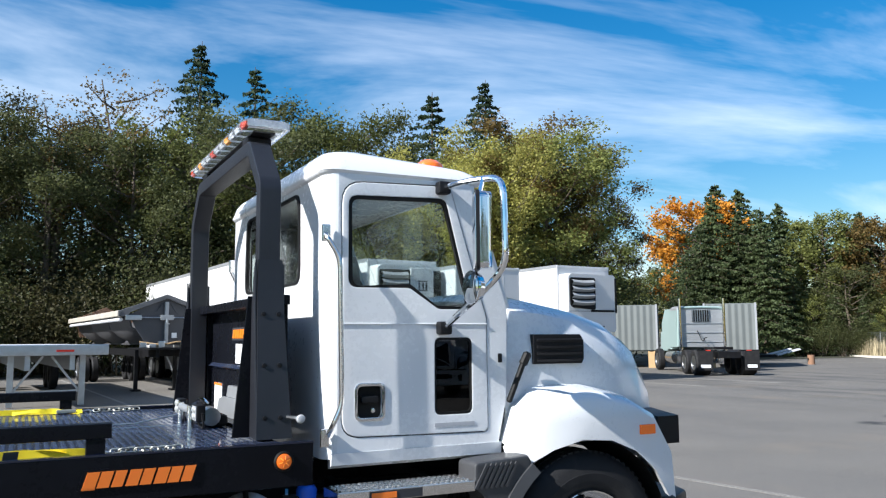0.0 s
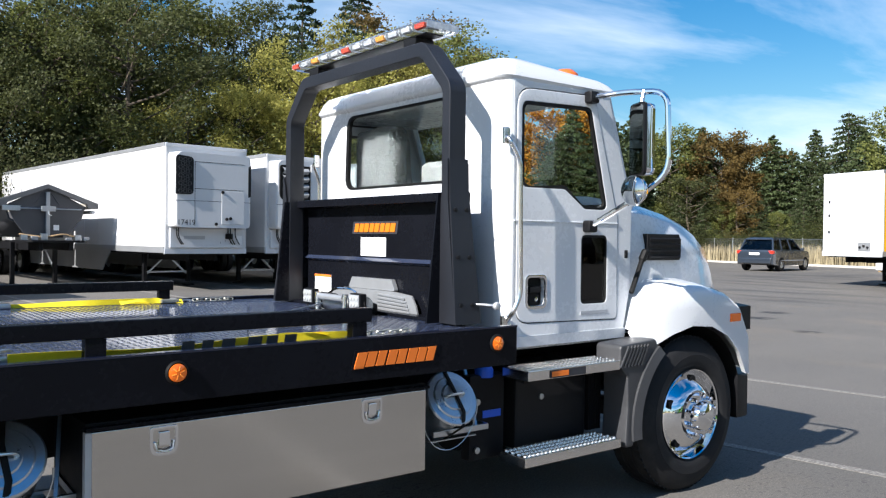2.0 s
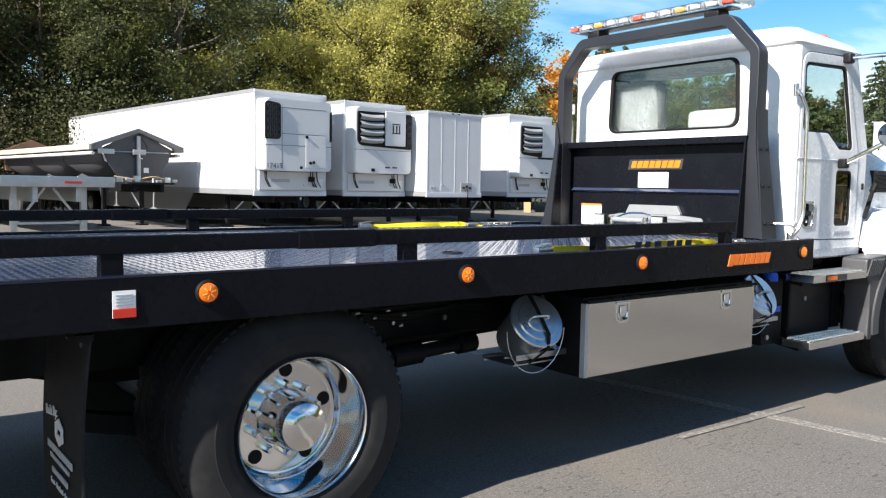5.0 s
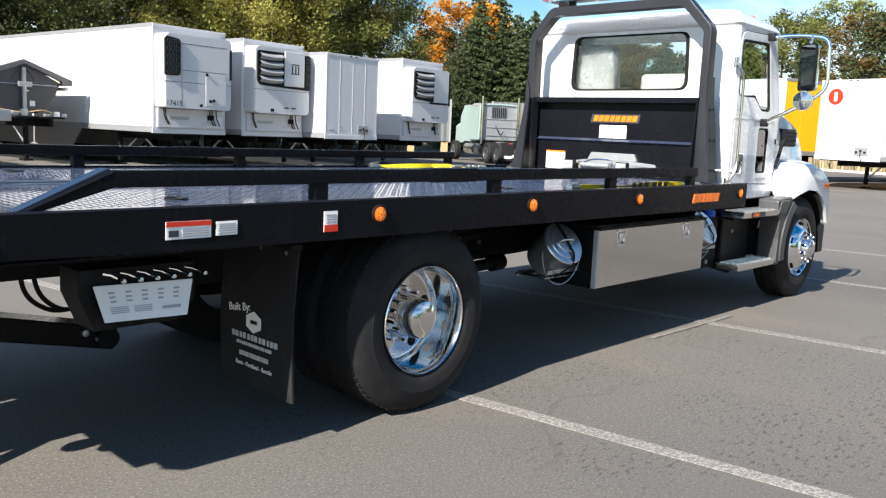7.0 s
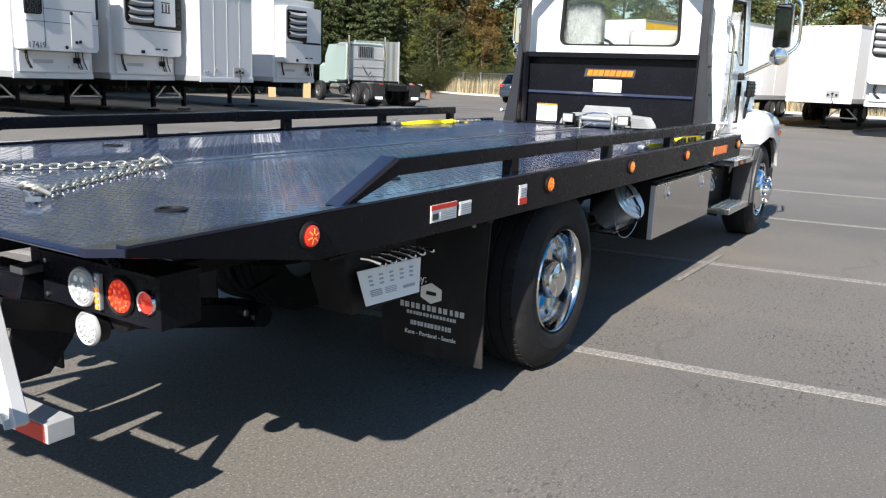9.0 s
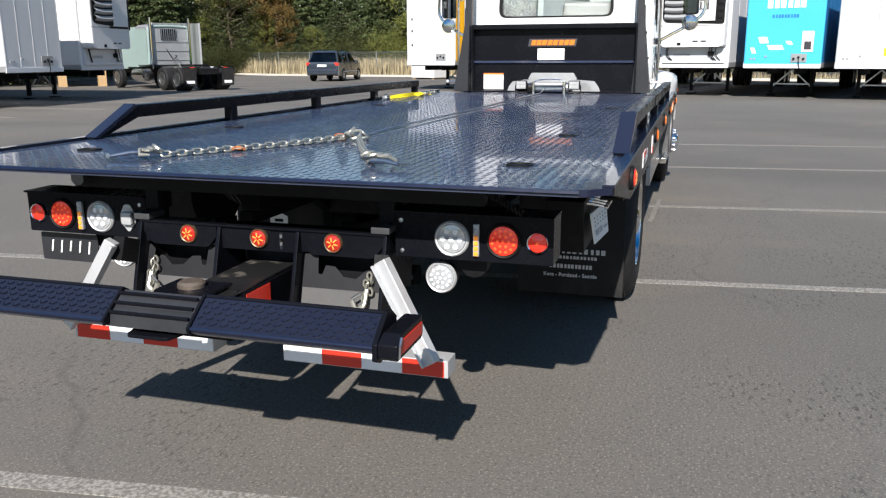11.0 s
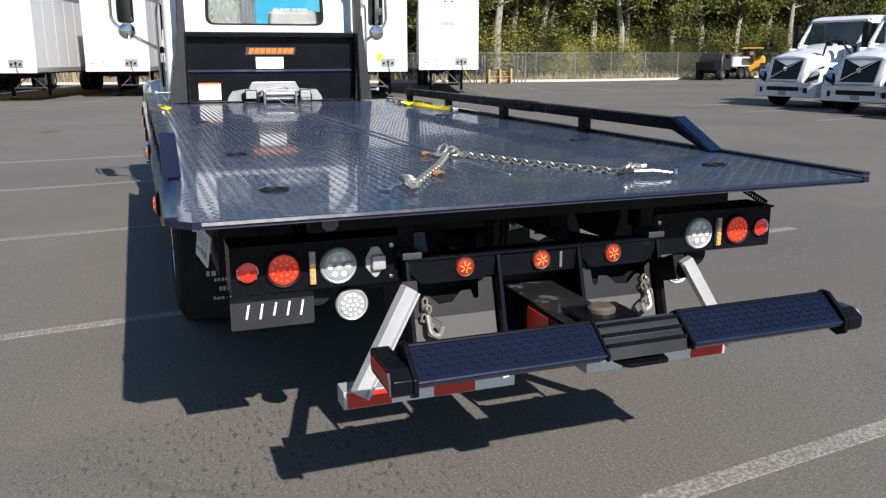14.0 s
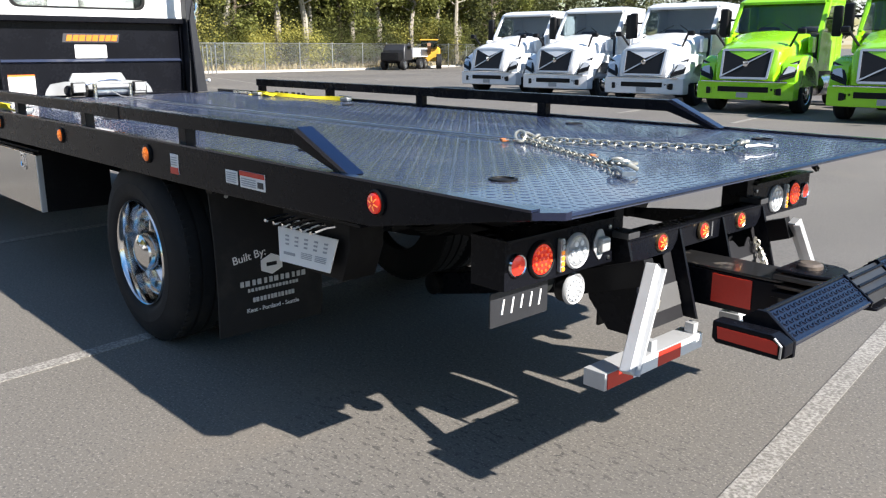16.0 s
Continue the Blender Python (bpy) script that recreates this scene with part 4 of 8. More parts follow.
    for k in range(7):
        part("skirt_rib", beam((4.67 + 0.03 * k, s * 1.238, 0.98), (4.60 + 0.03 * k, s * 1.238, 0.86), 0.014, 0.012, up=(0, 1, 0)), "plastic", skirt)
    part("headlamp", loft([[(x, s * yy, z) for yy, z in ((0.95, 1.0), (1.19, 1.0), (1.19, 1.16), (0.95, 1.19))] for x in (5.86, 6.02)]), "darkplastic", truck)
    part("bonnet_latch", beam((4.93, s * 1.035, 1.27), (5.03, s * 1.045, 1.50), 0.03, 0.03, r=0.008), "seal", truck)
    part("bonnet_latch_head", beam((5.02, s * 1.04, 1.47), (5.055, s * 1.05, 1.545), 0.045, 0.045, r=0.012), "seal", truck)
    part("side_button", box(4.865, 4.89, s * 1.03, s * 1.04, 1.49, 1.54, 0.004), "darkplastic", cab)
part("front_bumper", plate("z", [(5.86, -1.20), (5.98, -1.20), (6.16, -1.08), (6.28, -0.8), (6.28, 0.8), (6.16, 1.08), (5.98, 1.20), (5.86, 1.20)], 0.40, 0.70, r=0.02), "darkplastic", truck, "black plastic bumper")
# rear wall with window
rw = rounded([(-0.605, 1.935), (0.605, 1.935), (0.585, 2.43), (-0.585, 2.43)], 0.085, 5)
part("rear_wall", plate("x", [(-0.95, 1.03), (0.95, 1.03), (0.95, 2.48), (-0.95, 2.48)], 3.86, 3.89, [rw], 0.004), "white", cab)
part("rear_window", plate("x", ring(rw, -0.006), 3.873, 3.878), "glass", cab).visible_shadow = False
part("rear_window_seal", plate("x", ring(rw, 0.016), 3.852, 3.88, [ring(rw, -0.018)], 0.003), "seal", cab)


def plan(x0, x1, hy, r, z):
    return [(p[0], p[1], z) for p in rounded([(x0, -hy), (x1, -hy), (x1, hy), (x0, hy)], r, 5)]


roof_secs = [plan(3.865, 4.74, 1.02, 0.08, 2.462), plan(3.845, 4.80, 1.032, 0.09, 2.485), plan(3.84, 4.81, 1.04, 0.09, 2.495), plan(3.845, 4.80, 1.035, 0.09, 2.51), plan(3.862, 4.775, 1.012, 0.10, 2.565), plan(3.882, 4.75, 0.985, 0.11, 2.596), plan(3.92, 4.70, 0.94, 0.13, 2.614), plan(3.99, 4.62, 0.82, 0.15, 2.632), plan(4.10, 4.48, 0.62, 0.16, 2.645)]
# the crown falls away towards the windscreen
roof_secs = [[(x, y, z - max(0.0, x - 4.25) * 0.9 * max(0.0, z - 2.50)) for x, y, z in sec] for sec in roof_secs]
part("roof", loft(roof_secs), "white", cab, "", 50)
part("beacon", lathe([(0.07, 0), (0.085, 0.01), (0.08, 0.04), (0.05, 0.065), (0, 0.07)], (4.56, -0.80, 2.578), "z", 20), "amber", cab, "amber lens")
part("beacon", lathe([(0.07, 0), (0.085, 0.01), (0.08, 0.04), (0.05, 0.065), (0, 0.07)], (4.56, 0.80, 2.578), "z", 20), "amber", cab, "amber lens")
part("cab_floor", box(3.88, 4.95, -1.0, 1.0, 1.03, 1.07), "interior", cab)
part("firewall", box(4.88, 4.93, -0.98, 0.98, 1.05, 1.78), "interior", cab)
ws = [(4.92, 0.98, 1.80), (4.92, -0.98, 1.80), (4.70, -0.98, 2.46), (4.70, 0.98, 2.46)]
part("windscreen", loft([ws, [(p[0] + 0.006, p[1], p[2] + 0.002) for p in ws]]), "glass", cab).visible_shadow = False
for s in (-1, 1):
    part("windscreen_pillar", beam((4.93, s * 0.99, 1.79), (4.70, s * 0.99, 2.48), 0.06, 0.05), "white", cab)
    part("seat_back", loft([[(x, s * 0.5 + dy, z) for x, dy in ((4.10 + o - 0.07, -0.25 * k), (4.10 + o - 0.07, 0.25 * k), (4.10 + o + 0.06, 0.25 * k), (4.10 + o + 0.06, -0.25 * k))] for z, o, k in ((1.35, 0.08, 1.0), (1.7, 0.03, 1.0), (2.04 if s < 0 else 2.26, -0.01, 0.96), (2.08 if s < 0 else 2.31, -0.01, 0.8))]), "seat", cab, "light grey seat back")
    part("seat_cushion", box(4.0, 4.5, s * 0.5 - 0.25, s * 0.5 + 0.25, 1.28, 1.42, 0.04), "seat", cab)
part("bench_back", box(4.0, 4.1, -0.60, -0.05, 1.5, 2.09, 0.05, 3), "seat", cab, "light grey bench back")
bm = box(3.98, 4.14, 0.24, 0.70, 1.85, 2.36, 0.05, 3)
bmesh.ops.subdivide_edges(bm, edges=bm.edges[:], cuts=3, use_grid_fill=True)
for v in bm.verts:
    v.co += Vector((noise.noise(v.co * 9), noise.noise(v.co * 9 + Vector((5, 0, 0))), noise.noise(v.co * 7))) * 0.03
part("seat_cover_film", bm, "film", cab, "crumpled clear plastic film over the driver's seat")
part("dashboard", loft([[(4.62, y, 1.62), (4.90, y, 1.62), (4.91, y, 1.80), (4.75, y, 1.82), (4.62, y, 1.74)] for y in (-0.95, 0.95)]), "interior", cab)
part("steering_wheel", tube([(4.55 + 0.06 * math.sin(a), 0.48 + 0.2 * math.cos(a), 1.85 + 0.18 * math.sin(a)) for a in np.linspace(0, 2 * math.pi, 25)[:-1]], 0.016, 8, closed=True), "interior", cab)

# bonnet
def bonnet(x, hw, top, low, crown):
    pts = [(hw, low), (hw, low + (top - low) * 0.35), (hw * 0.985, low + (top - low) * 0.65), (hw * 0.94, top - 0.10), (hw * 0.84, top - 0.03), (hw * 0.6, top + crown * 0.4), (hw * 0.3, top + crown * 0.85), (0, top + crown)]
    return [(x, -p[0], p[1]) for p in pts] + [(x, p[0], p[1]) for p in reversed(pts[:-1])]


part("bonnet", loft([bonnet(4.935, 0.99, 1.82, 1.02, 0.05), bonnet(5.0, 1.0, 1.88, 1.02, 0.03), bonnet(5.2, 1.0, 1.865, 1.02, 0.03), bonnet(5.5, 0.99, 1.81, 1.02, 0.03), bonnet(5.75, 0.965, 1.74, 1.02, 0.03), bonnet(5.95, 0.92, 1.63, 1.0, 0.03), bonnet(6.08, 0.87, 1.45, 0.95, 0.02), bonnet(6.15, 0.83, 1.15, 0.85, 0.02)]), "white", truck, "white sloping bonnet", 40)
part("cowl_gap", loft([bonnet(4.915, 0.975, 1.79, 1.03, 0.05), bonnet(4.94, 0.975, 1.79, 1.03, 0.05)]), "seal", truck)

# tool box under the bed
for s in (-1, 1):
    tb = part("tool_box", box(1.68, 3.235, s * 0.70, s * 1.165, 0.475, 0.90, 0.004), "chassis", truck, "black steel tool box")
    dr = part("tool_box_door", box(1.70, 3.23, s * 1.165, s * 1.182, 0.478, 0.868, 0.004), "steel", tb, "polished stainless door")
    part("door_drip_rail", box(1.675, 3.24, s * 1.14, s * 1.20, 0.876, 0.888, 0.002), "black", tb)
    part("door_edge", box(1.676, 1.70, s * 1.15, s * 1.184, 0.478, 0.868, 0.002), "silver", tb)
    for x in (1.965, 2.92):
        la = part("paddle_latch", plate("y", rounded([(x - 0.055, 0.745), (x + 0.055, 0.745), (x + 0.055, 0.86), (x - 0.055, 0.86)], [0.04, 0.04, 0.012, 0.012]), s * 1.182, s * 1.188, [rounded([(x - 0.043, 0.76), (x + 0.043, 0.76), (x + 0.043, 0.848), (x - 0.043, 0.848)], [0.03, 0.03, 0.01, 0.01])], 0.002), "chrome", dr, "chrome paddle latch")
        part("latch_paddle", box(x - 0.022, x + 0.022, s * 1.182, s * 1.192, 0.785, 0.84, 0.005), "chrome", la)
        part("latch_grip", tube([(x - 0.036, s * 1.187, 0.80), (x - 0.03, s * 1.192, 0.772), (x, s * 1.194, 0.764), (x + 0.03, s * 1.192, 0.772), (x + 0.036, s * 1.187, 0.80)], 0.006, 6), "chrome", la)

# control stations
for s in (-1, 1):
    cs = new("control_station")
    cs.parent = truck
    part("station_housing", plate("y", [(-1.68, 0.90), (-1.20, 0.90), (-1.20, 0.74), (-1.28, 0.66), (-1.62, 0.66), (-1.68, 0.80)], s * 0.90, s * 1.07, r=0.006), "chassis", cs)
    card = [(-1.635, s * 1.09, 0.84), (-1.24, s * 1.115, 0.835), (-1.275, s * 1.135, 0.695), (-1.60, s * 1.11, 0.70)]
    cd = part("control_card", loft([card, [(p[0], p[1] + s * 0.006, p[2]) for p in card]]), "label", cs, "white control chart")

    def on_card(u, v, o=0.007):
        a = Vector(card[0]).lerp(Vector(card[1]), u)
        b = Vector(card[3]).lerp(Vector(card[2]), u)
        return a.lerp(b, v) + Vector((0, s * o, 0))
    bm = bmesh.new()
    for k in range(5):
        for v in (0.18, 0.30, 0.42):
            loft([[on_card(0.12 + 0.17 * k, v), on_card(0.18 + 0.17 * k, v), on_card(0.18 + 0.17 * k, v + 0.05), on_card(0.12 + 0.17 * k, v + 0.05)], [on_card(0.12 + 0.17 * k, v, 0.009), on_card(0.18 + 0.17 * k, v, 0.009), on_card(0.18 + 0.17 * k, v + 0.05, 0.009), on_card(0.12 + 0.17 * k, v + 0.05, 0.009)]], bm)
    for k in range(8):
        v, u0, u1 = 0.60 + 0.05 * (k % 4), 0.10 + 0.26 * (k // 4), 0.30 + 0.26 * (k // 4)
        loft([[on_card(u0, v), on_card(u1, v), on_card(u1, v + 0.02), on_card(u0, v + 0.02)], [on_card(u0, v, 0.009), on_card(u1, v, 0.009), on_card(u1, v + 0.02, 0.009), on_card(u0, v + 0.02, 0.009)]], bm)
    loft([[on_card(0.68, 0.68), on_card(0.90, 0.68), on_card(0.90, 0.76), on_card(0.68, 0.76)], [on_card(0.68, 0.68, 0.009), on_card(0.90, 0.68, 0.009), on_card(0.90, 0.76, 0.009), on_card(0.68, 0.76, 0.009)]], bm)
    part("chart_print", bm, "labelgrey", cd)
    for k in range(6):
        x = -1.56 + 0.068 * k
        lv_ = part("control_lever", tube([(x - 0.10, s * 0.98, 0.895), (x, s * 1.09, 0.875), (x + 0.015, s * 1.145, 0.862)], 0.007, 6), "chrome", cs)
        part("lever_knob", lathe([(0, -0.014), (0.008, -0.011), (0.010, 0), (0.008, 0.011), (0, 0.014)], (x + 0.016, s * 1.150, 0.861), "y", 10), "chrome", lv_)
    fl_ = new("mud_flap")
    fl_.parent = truck
    fy = sorted((s * 0.60, s * 1.185))
    part("flap_sheet", loft([[(-0.757 - 0.02 * math.sin(k / 8 * 3.1) - 0.02 * (k / 8), y, 0.93 - 0.712 * k / 8) for y in (*fy,)] + [(-0.747 - 0.02 * math.sin(k / 8 * 3.1) - 0.02 * (k / 8), y, 0.93 - 0.712 * k / 8) for y in reversed(fy)] for k in range(9)]), "rubber", fl_)
    for y in (s * 0.70, s * 0.9, s * 1.1):
        part("bolt", lathe([(0.01, 0), (0.01, 0.008), (0, 0.01)], (-0.757, y, 0.90), "x", 8, sign=-1), "galv", fl_)
    fx = -0.793
    c = s * 0.895
    base = Matrix(((0, 0, -1, fx), (-1, 0, 0, 0), (0, 1, 0, 0), (0, 0, 0, 1)))

    def at_flap(y, z):
        m = base.copy()
        m.translation = (fx, y, z)
        return m
    words("Built By:", 0.055, at_flap(c + 0.12, 0.60) @ pose(0, 0, 0, 0, 0, 8), "label", fl_, "painted_text")
    hexo = [(c + 0.065 * math.cos(a) * 1.05, 0.545 + 0.052 * math.sin(a)) for a in (math.pi / 6 + i * math.pi / 3 for i in range(6))]
    hexi = [(c + 0.052 * math.cos(a), 0.545 + 0.040 * math.sin(a)) for a in (math.pi / 6 + i * math.pi / 3 for i in range(6))]
    part("painted_badge", plate("x", hexo, fx + 0.001, fx - 0.003, [[(c - 0.03, 0.535), (c + 0.03, 0.535), (c + 0.03, 0.555), (c - 0.03, 0.555)]]), "label", fl_)
    bars("x", c - 0.19, c + 0.19, 0.455, 0.482, fx, -1, "labelgrey2", fl_, 12, 0, "painted_bar", gap=0.42)
    bars("x", c - 0.145, c + 0.145, 0.424, 0.440, fx, -1, "labelgrey2", fl_, 15, 0, "painted_bar", gap=0.35)
    bars("x", c - 0.12, c + 0.12, 0.37, 0.392, fx, -1, "labelgrey2", fl_, 12, 0, "painted_bar", gap=0.35)
    words("Kent - Portland - Seattle", 0.03, at_flap(c, 0.33), "label", fl_, "painted_text")

# tail: light boxes and guard
YC = 0.012


def lamp(y, z, r, mat, nm, lab, par, x=-2.53, rim="seal", dots=19):
    """A round lamp facing back: rim, lens and its row of light points."""
    o = new(nm)
    o.parent = par
    part("bezel", lathe([(r * 1.22, 0), (r * 1.22, 0.006), (r * 1.12, 0.013), (r * 1.01, 0.010), (r, 0.003)], (x, y, z), "x", 28, sign=-1), rim, o)
    part("lens", lathe([(r, 0.002), (r * 0.97, 0.010), (r * 0.6, 0.014), (0, 0.016)], (x, y, z), "x", 28, sign=-1), mat, o, lab)
    bm_ = bmesh.new()
    if dots == 0:
        for q in range(6):
            a = 2 * math.pi * q / 6 + 0.3
            beam((x - 0.0165, y + 0.2 * r * math.cos(a), z + 0.2 * r * math.sin(a)), (x - 0.014, y + 0.72 * r * math.cos(a), z + 0.72 * r * math.sin(a)), 0.004, 0.004, bm_, up=(1, 0, 0))
    spots = [(0, 0)] + [(0.38 if dots > 7 else 0.6, k / 6) for k in range(6)] + [(0.74, (k + 0.5) / 12) for k in range(12)]
    for rr, q in spots[:dots]:
        a = 2 * math.pi * q
        lathe([(r * (0.13 if dots > 7 else 0.21), 0.008), (r * (0.11 if dots > 7 else 0.19), 0.0165), (0, 0.0185)], (x, y + rr * r * math.cos(a), z + rr * r * math.sin(a)), "x", 7, bm_, -1)
    part("led_dots", bm_, {"red": "ledred", "deepred": "star", "clear": "ledwhite"}.get(mat, mat), o)


M["ledred"] = surf("bright_red_led", (0.9, 0.09, 0.02), 0.2, var=0.1, coat=0.4, emit=0.18)
M["deepred"] = surf("deep_red_lens", (0.34, 0.018, 0.010), 0.15, var=0.2, fine=140, coat=0.5)
M["ledwhite"] = surf("white_led_cell", (0.86, 0.87, 0.88), 0.2, 0.0, var=0.06, coat=0.6)
M["wornsteel"] = surf("worn_brown_steel", (0.13, 0.105, 0.085), 0.45, 0.4, var=0.3, scale=9, fine=60, bump=0.15, bscale=60, dirt=(0.10, 0.06, 0.035), dscale=11)
# the pale patches paint sun glare as well as wear onto the black
M["wornglare"] = surf("worn_black_steel_with_glare", (0.020, 0.020, 0.021), 0.3, 0.2, var=0.3, scale=7, fine=50, bump=0.06, bscale=50, coat=0.3, dirt=(0.26, 0.235, 0.20), dscale=9, dmin=0.60, dmax=0.74)
M["stripgrey"] = surf("bare_grey_strip", (0.085, 0.085, 0.085), 0.75, var=0.12, scale=8, spec=0.2)
M["pocketblack"] = surf("satin_black_pocket", (0.014, 0.014, 0.016), 0.5, var=0.2, scale=6, spec=0.2)
M["brass"] = surf("brassy_bezel", (0.40, 0.30, 0.18), 0.3, 0.9, var=0.15)
for s in (-1, 1):
    def Y(v):
        return s * v + YC
    lbx = part("tail_light_box", box(-2.53, -2.38, Y(0.52), Y(1.09), 0.822, 0.985, 0.004), "black", truck)
    part("box_top_lip", box(-2.545, -2.38, Y(0.52), Y(1.092), 0.983, 0.991, 0.002), "black", lbx)
    lamp(Y(1.036), 0.902, 0.032, "red", "marker_lamp", "red lens", lbx, rim="chrome", dots=1)
    lamp(Y(0.918), 0.902, 0.052, "red", "stop_lamp", "red lens", lbx)
    lamp(Y(0.733), 0.899, 0.052, "clear", "reverse_lamp", "clear lens", lbx, rim="silver", dots=7)
    lt = part("led_strip", box(-2.548, -2.53, Y(0.823) - 0.011, Y(0.823) + 0.011, 0.843, 0.958, 0.004), "clear", lbx)
    for k in range(6):
        part("led", box(-2.552, -2.546, Y(0.823) - 0.008, Y(0.823) + 0.008, 0.846 + 0.0185 * k, 0.861 + 0.0185 * k, 0.003), "ledamber" if k < 4 else "clear", lt)
    lamp(Y(0.678), 0.742, 0.048, "clear", "work_lamp", "clear lens", truck, -2.48, "silver")
    part("work_lamp_shell", lathe([(0.056, 0), (0.054, 0.04), (0.03, 0.06), (0, 0.065)], (-2.48, Y(0.678), 0.742), "x", 20), "darkplastic", truck)
    part("work_lamp_stay", tube([(-2.47, Y(0.68), 0.792), (-2.46, Y(0.68), 0.825)], 0.012, 8), "chassis", truck)
    part("load_cell", lathe([(0, -0.03), (0.05, -0.028), (0.05, 0.028), (0, 0.03)], (-2.42, Y(0.79), 0.79), "x", 20), "chassis", truck)
    for y, z in ((0.545, 0.955), (0.548, 0.845)):
        part("bolt", lathe([(0.008, 0), (0.008, 0.006), (0, 0.008)], (-2.53, Y(y), z), "x", 8, sign=-1), "galv", lbx)
    # body side plate and pocket walls
    part("tail_side_plate", plate("y", [(-2.585, 0.915), (-2.52, 0.95), (-2.44, 0.86), (-1.90, 0.80), (-1.90, 0.755), (-2.40, 0.755), (-2.43, 0.66), (-2.52, 0.56), (-2.685, 0.56)], Y(0.497), Y(0.512), r=0.003), "black", truck)
    part("tail_inner_plate", plate("y", [(-2.585, 0.905), (-2.50, 0.89), (-2.42, 0.80), (-2.40, 0.66), (-2.52, 0.56), (-2.685, 0.56)], Y(0.155), Y(0.17), r=0.003), "black", truck)
    part("post_foot", box(-2.60, -2.50, Y(0.455), Y(0.525), 0.913, 0.938, 0.004), "plastic", truck)
    part("tail_post", box(-2.53, -2.44, Y(0.46), Y(0.52), 0.938, 1.11, 0.004), "black", truck)
    # silver struts and guard bars with tape
    st = part("strut", beam((-2.715, Y(0.540), 0.850), (-2.760, Y(0.732), 0.520), 0.046, 0.042, up=(1, 0.2 * s, 0), r=0.003), "silver", truck, "silver angle-section strut")
    part("strut_lip", beam((-2.738, Y(0.517), 0.836), (-2.780, Y(0.709), 0.510), 0.008, 0.03, up=(1, 0, 0), r=0.001), "silver", st)
    part("strut_arm", beam((-2.70, Y(0.53), 0.82), (-2.40, Y(0.51), 0.72), 0.05, 0.09), "chassis", truck)
    gb = part("guard_bar", box(-2.70, -2.61, Y(0.145), Y(0.768), 0.445, 0.508, 0.003), "silver", truck, "silver rear guard bar")
    for k in range(4):
        y0 = 0.147 + 0.152 * k
        sticker("x", Y(y0), Y(y0 + 0.151), 0.449, 0.504, -2.70, -1, "redtape" if k % 2 else "whitetape", gb, "reflective_tape")
    for y in (0.175, 0.46):
        part("guard_post", box(-2.69, -2.65, Y(y) - 0.018, Y(y) + 0.018, 0.508, 0.548, 0.003), "silver", gb)
    # chain pockets: upper flap with rounded ends, wavy-topped panel, grey strip
    flap = rounded([(Y(0.175), 0.905), (Y(0.495), 0.905), (Y(0.495), 0.862), (Y(0.455), 0.818), (Y(0.215), 0.818), (Y(0.175), 0.862)], [0, 0, 0.03, 0.03, 0.03, 0.03], 5)
    part("pocket_flap", plate("x", flap, -2.585, -2.578, r=0.002), "black", truck)
    wave_ = [(Y(0.175), 0.815), (Y(0.23), 0.815), (Y(0.235), 0.745), (Y(0.252), 0.745), (Y(0.262), 0.778), (Y(0.30), 0.775), (Y(0.335), 0.742), (Y(0.385), 0.738), (Y(0.42), 0.768), (Y(0.44), 0.772), (Y(0.452), 0.745), (Y(0.466), 0.745), (Y(0.466), 0.79), (Y(0.495), 0.815), (Y(0.495), 0.56), (Y(0.175), 0.56)]
    # the pocket fronts lean out towards their foot
    def leaning(bm):
        for v in bm.verts:
            v.co.x += (v.co.z - 0.815) * 0.30
        return bm
    part("tail_panel", leaning(plate("x", rounded(wave_, 0.008, 3), -2.556, -2.55, r=0.0015)), "pocketblack", truck, "dark panel with wavy chain slots")
    part("pocket_back", box(-2.47, -2.46, Y(0.17), Y(0.50), 0.56, 0.90), "chassis", truck)
    part("tail_panel_strip", leaning(plate("x", [(Y(0.18), 0.612), (Y(0.49), 0.612), (Y(0.49), 0.697), (Y(0.18), 0.697)], -2.561, -2.557)), "stripgrey", truck, "grey lower strip")
    hx = Y(0.445)
    sh = part("safety_hook", tube(bend([(-2.625, hx, 0.715), (-2.655, hx, 0.662), (-2.658, hx - s * 0.03, 0.645), (-2.656, hx - s * 0.046, 0.682)], 0.014), 0.0095, 8), "zinc", truck, "yellow zinc hook")
    part("hook_latch", tube([(-2.655, hx - s * 0.044, 0.687), (-2.648, hx - s * 0.012, 0.708)], 0.005, 6), "galv", sh)
    bm = bmesh.new()
    for k in range(7):
        tube([(-2.594 - 0.007 * k + 0.010 * math.cos(a) * (k % 2), hx + 0.009 * math.cos(a) * ((k + 1) % 2) + s * 0.012 * math.sin(k * 2.0), 0.758 - 0.0125 * k + 0.014 * math.sin(a)) for a in np.linspace(0, 6.28, 11)[:-1]], 0.0042, 5, bm, True)
    part("safety_chain", bm, "zinc", truck)
bm = plate("z", [(-2.57, -0.485), (-2.57, 0.51), (-2.50, 0.51), (-2.50, -0.485)], 0.822, 0.90, r=0.004)
cm = part("tail_cross_bar", bm, "black", truck)
part("cross_bar_lip", box(-2.592, -2.50, -0.495, 0.52, 0.903, 0.911, 0.002), "black", cm)
part("middle_flap", box(-2.578, -2.57, -0.15, 0.175, 0.818, 0.90, 0.002), "black", cm)
for y in (-0.293, 0.006, 0.305):
    lamp(y, 0.868, 0.030, "deepred", "marker_lamp", "deep red lens", cm, -2.583, "brass", 0)
# thin chrome sliver stands in for a glint on the black flap
part("flap_glint_plate", box(-2.5795, -2.578, -0.085, -0.075, 0.83, 0.89), "chrome", cm)
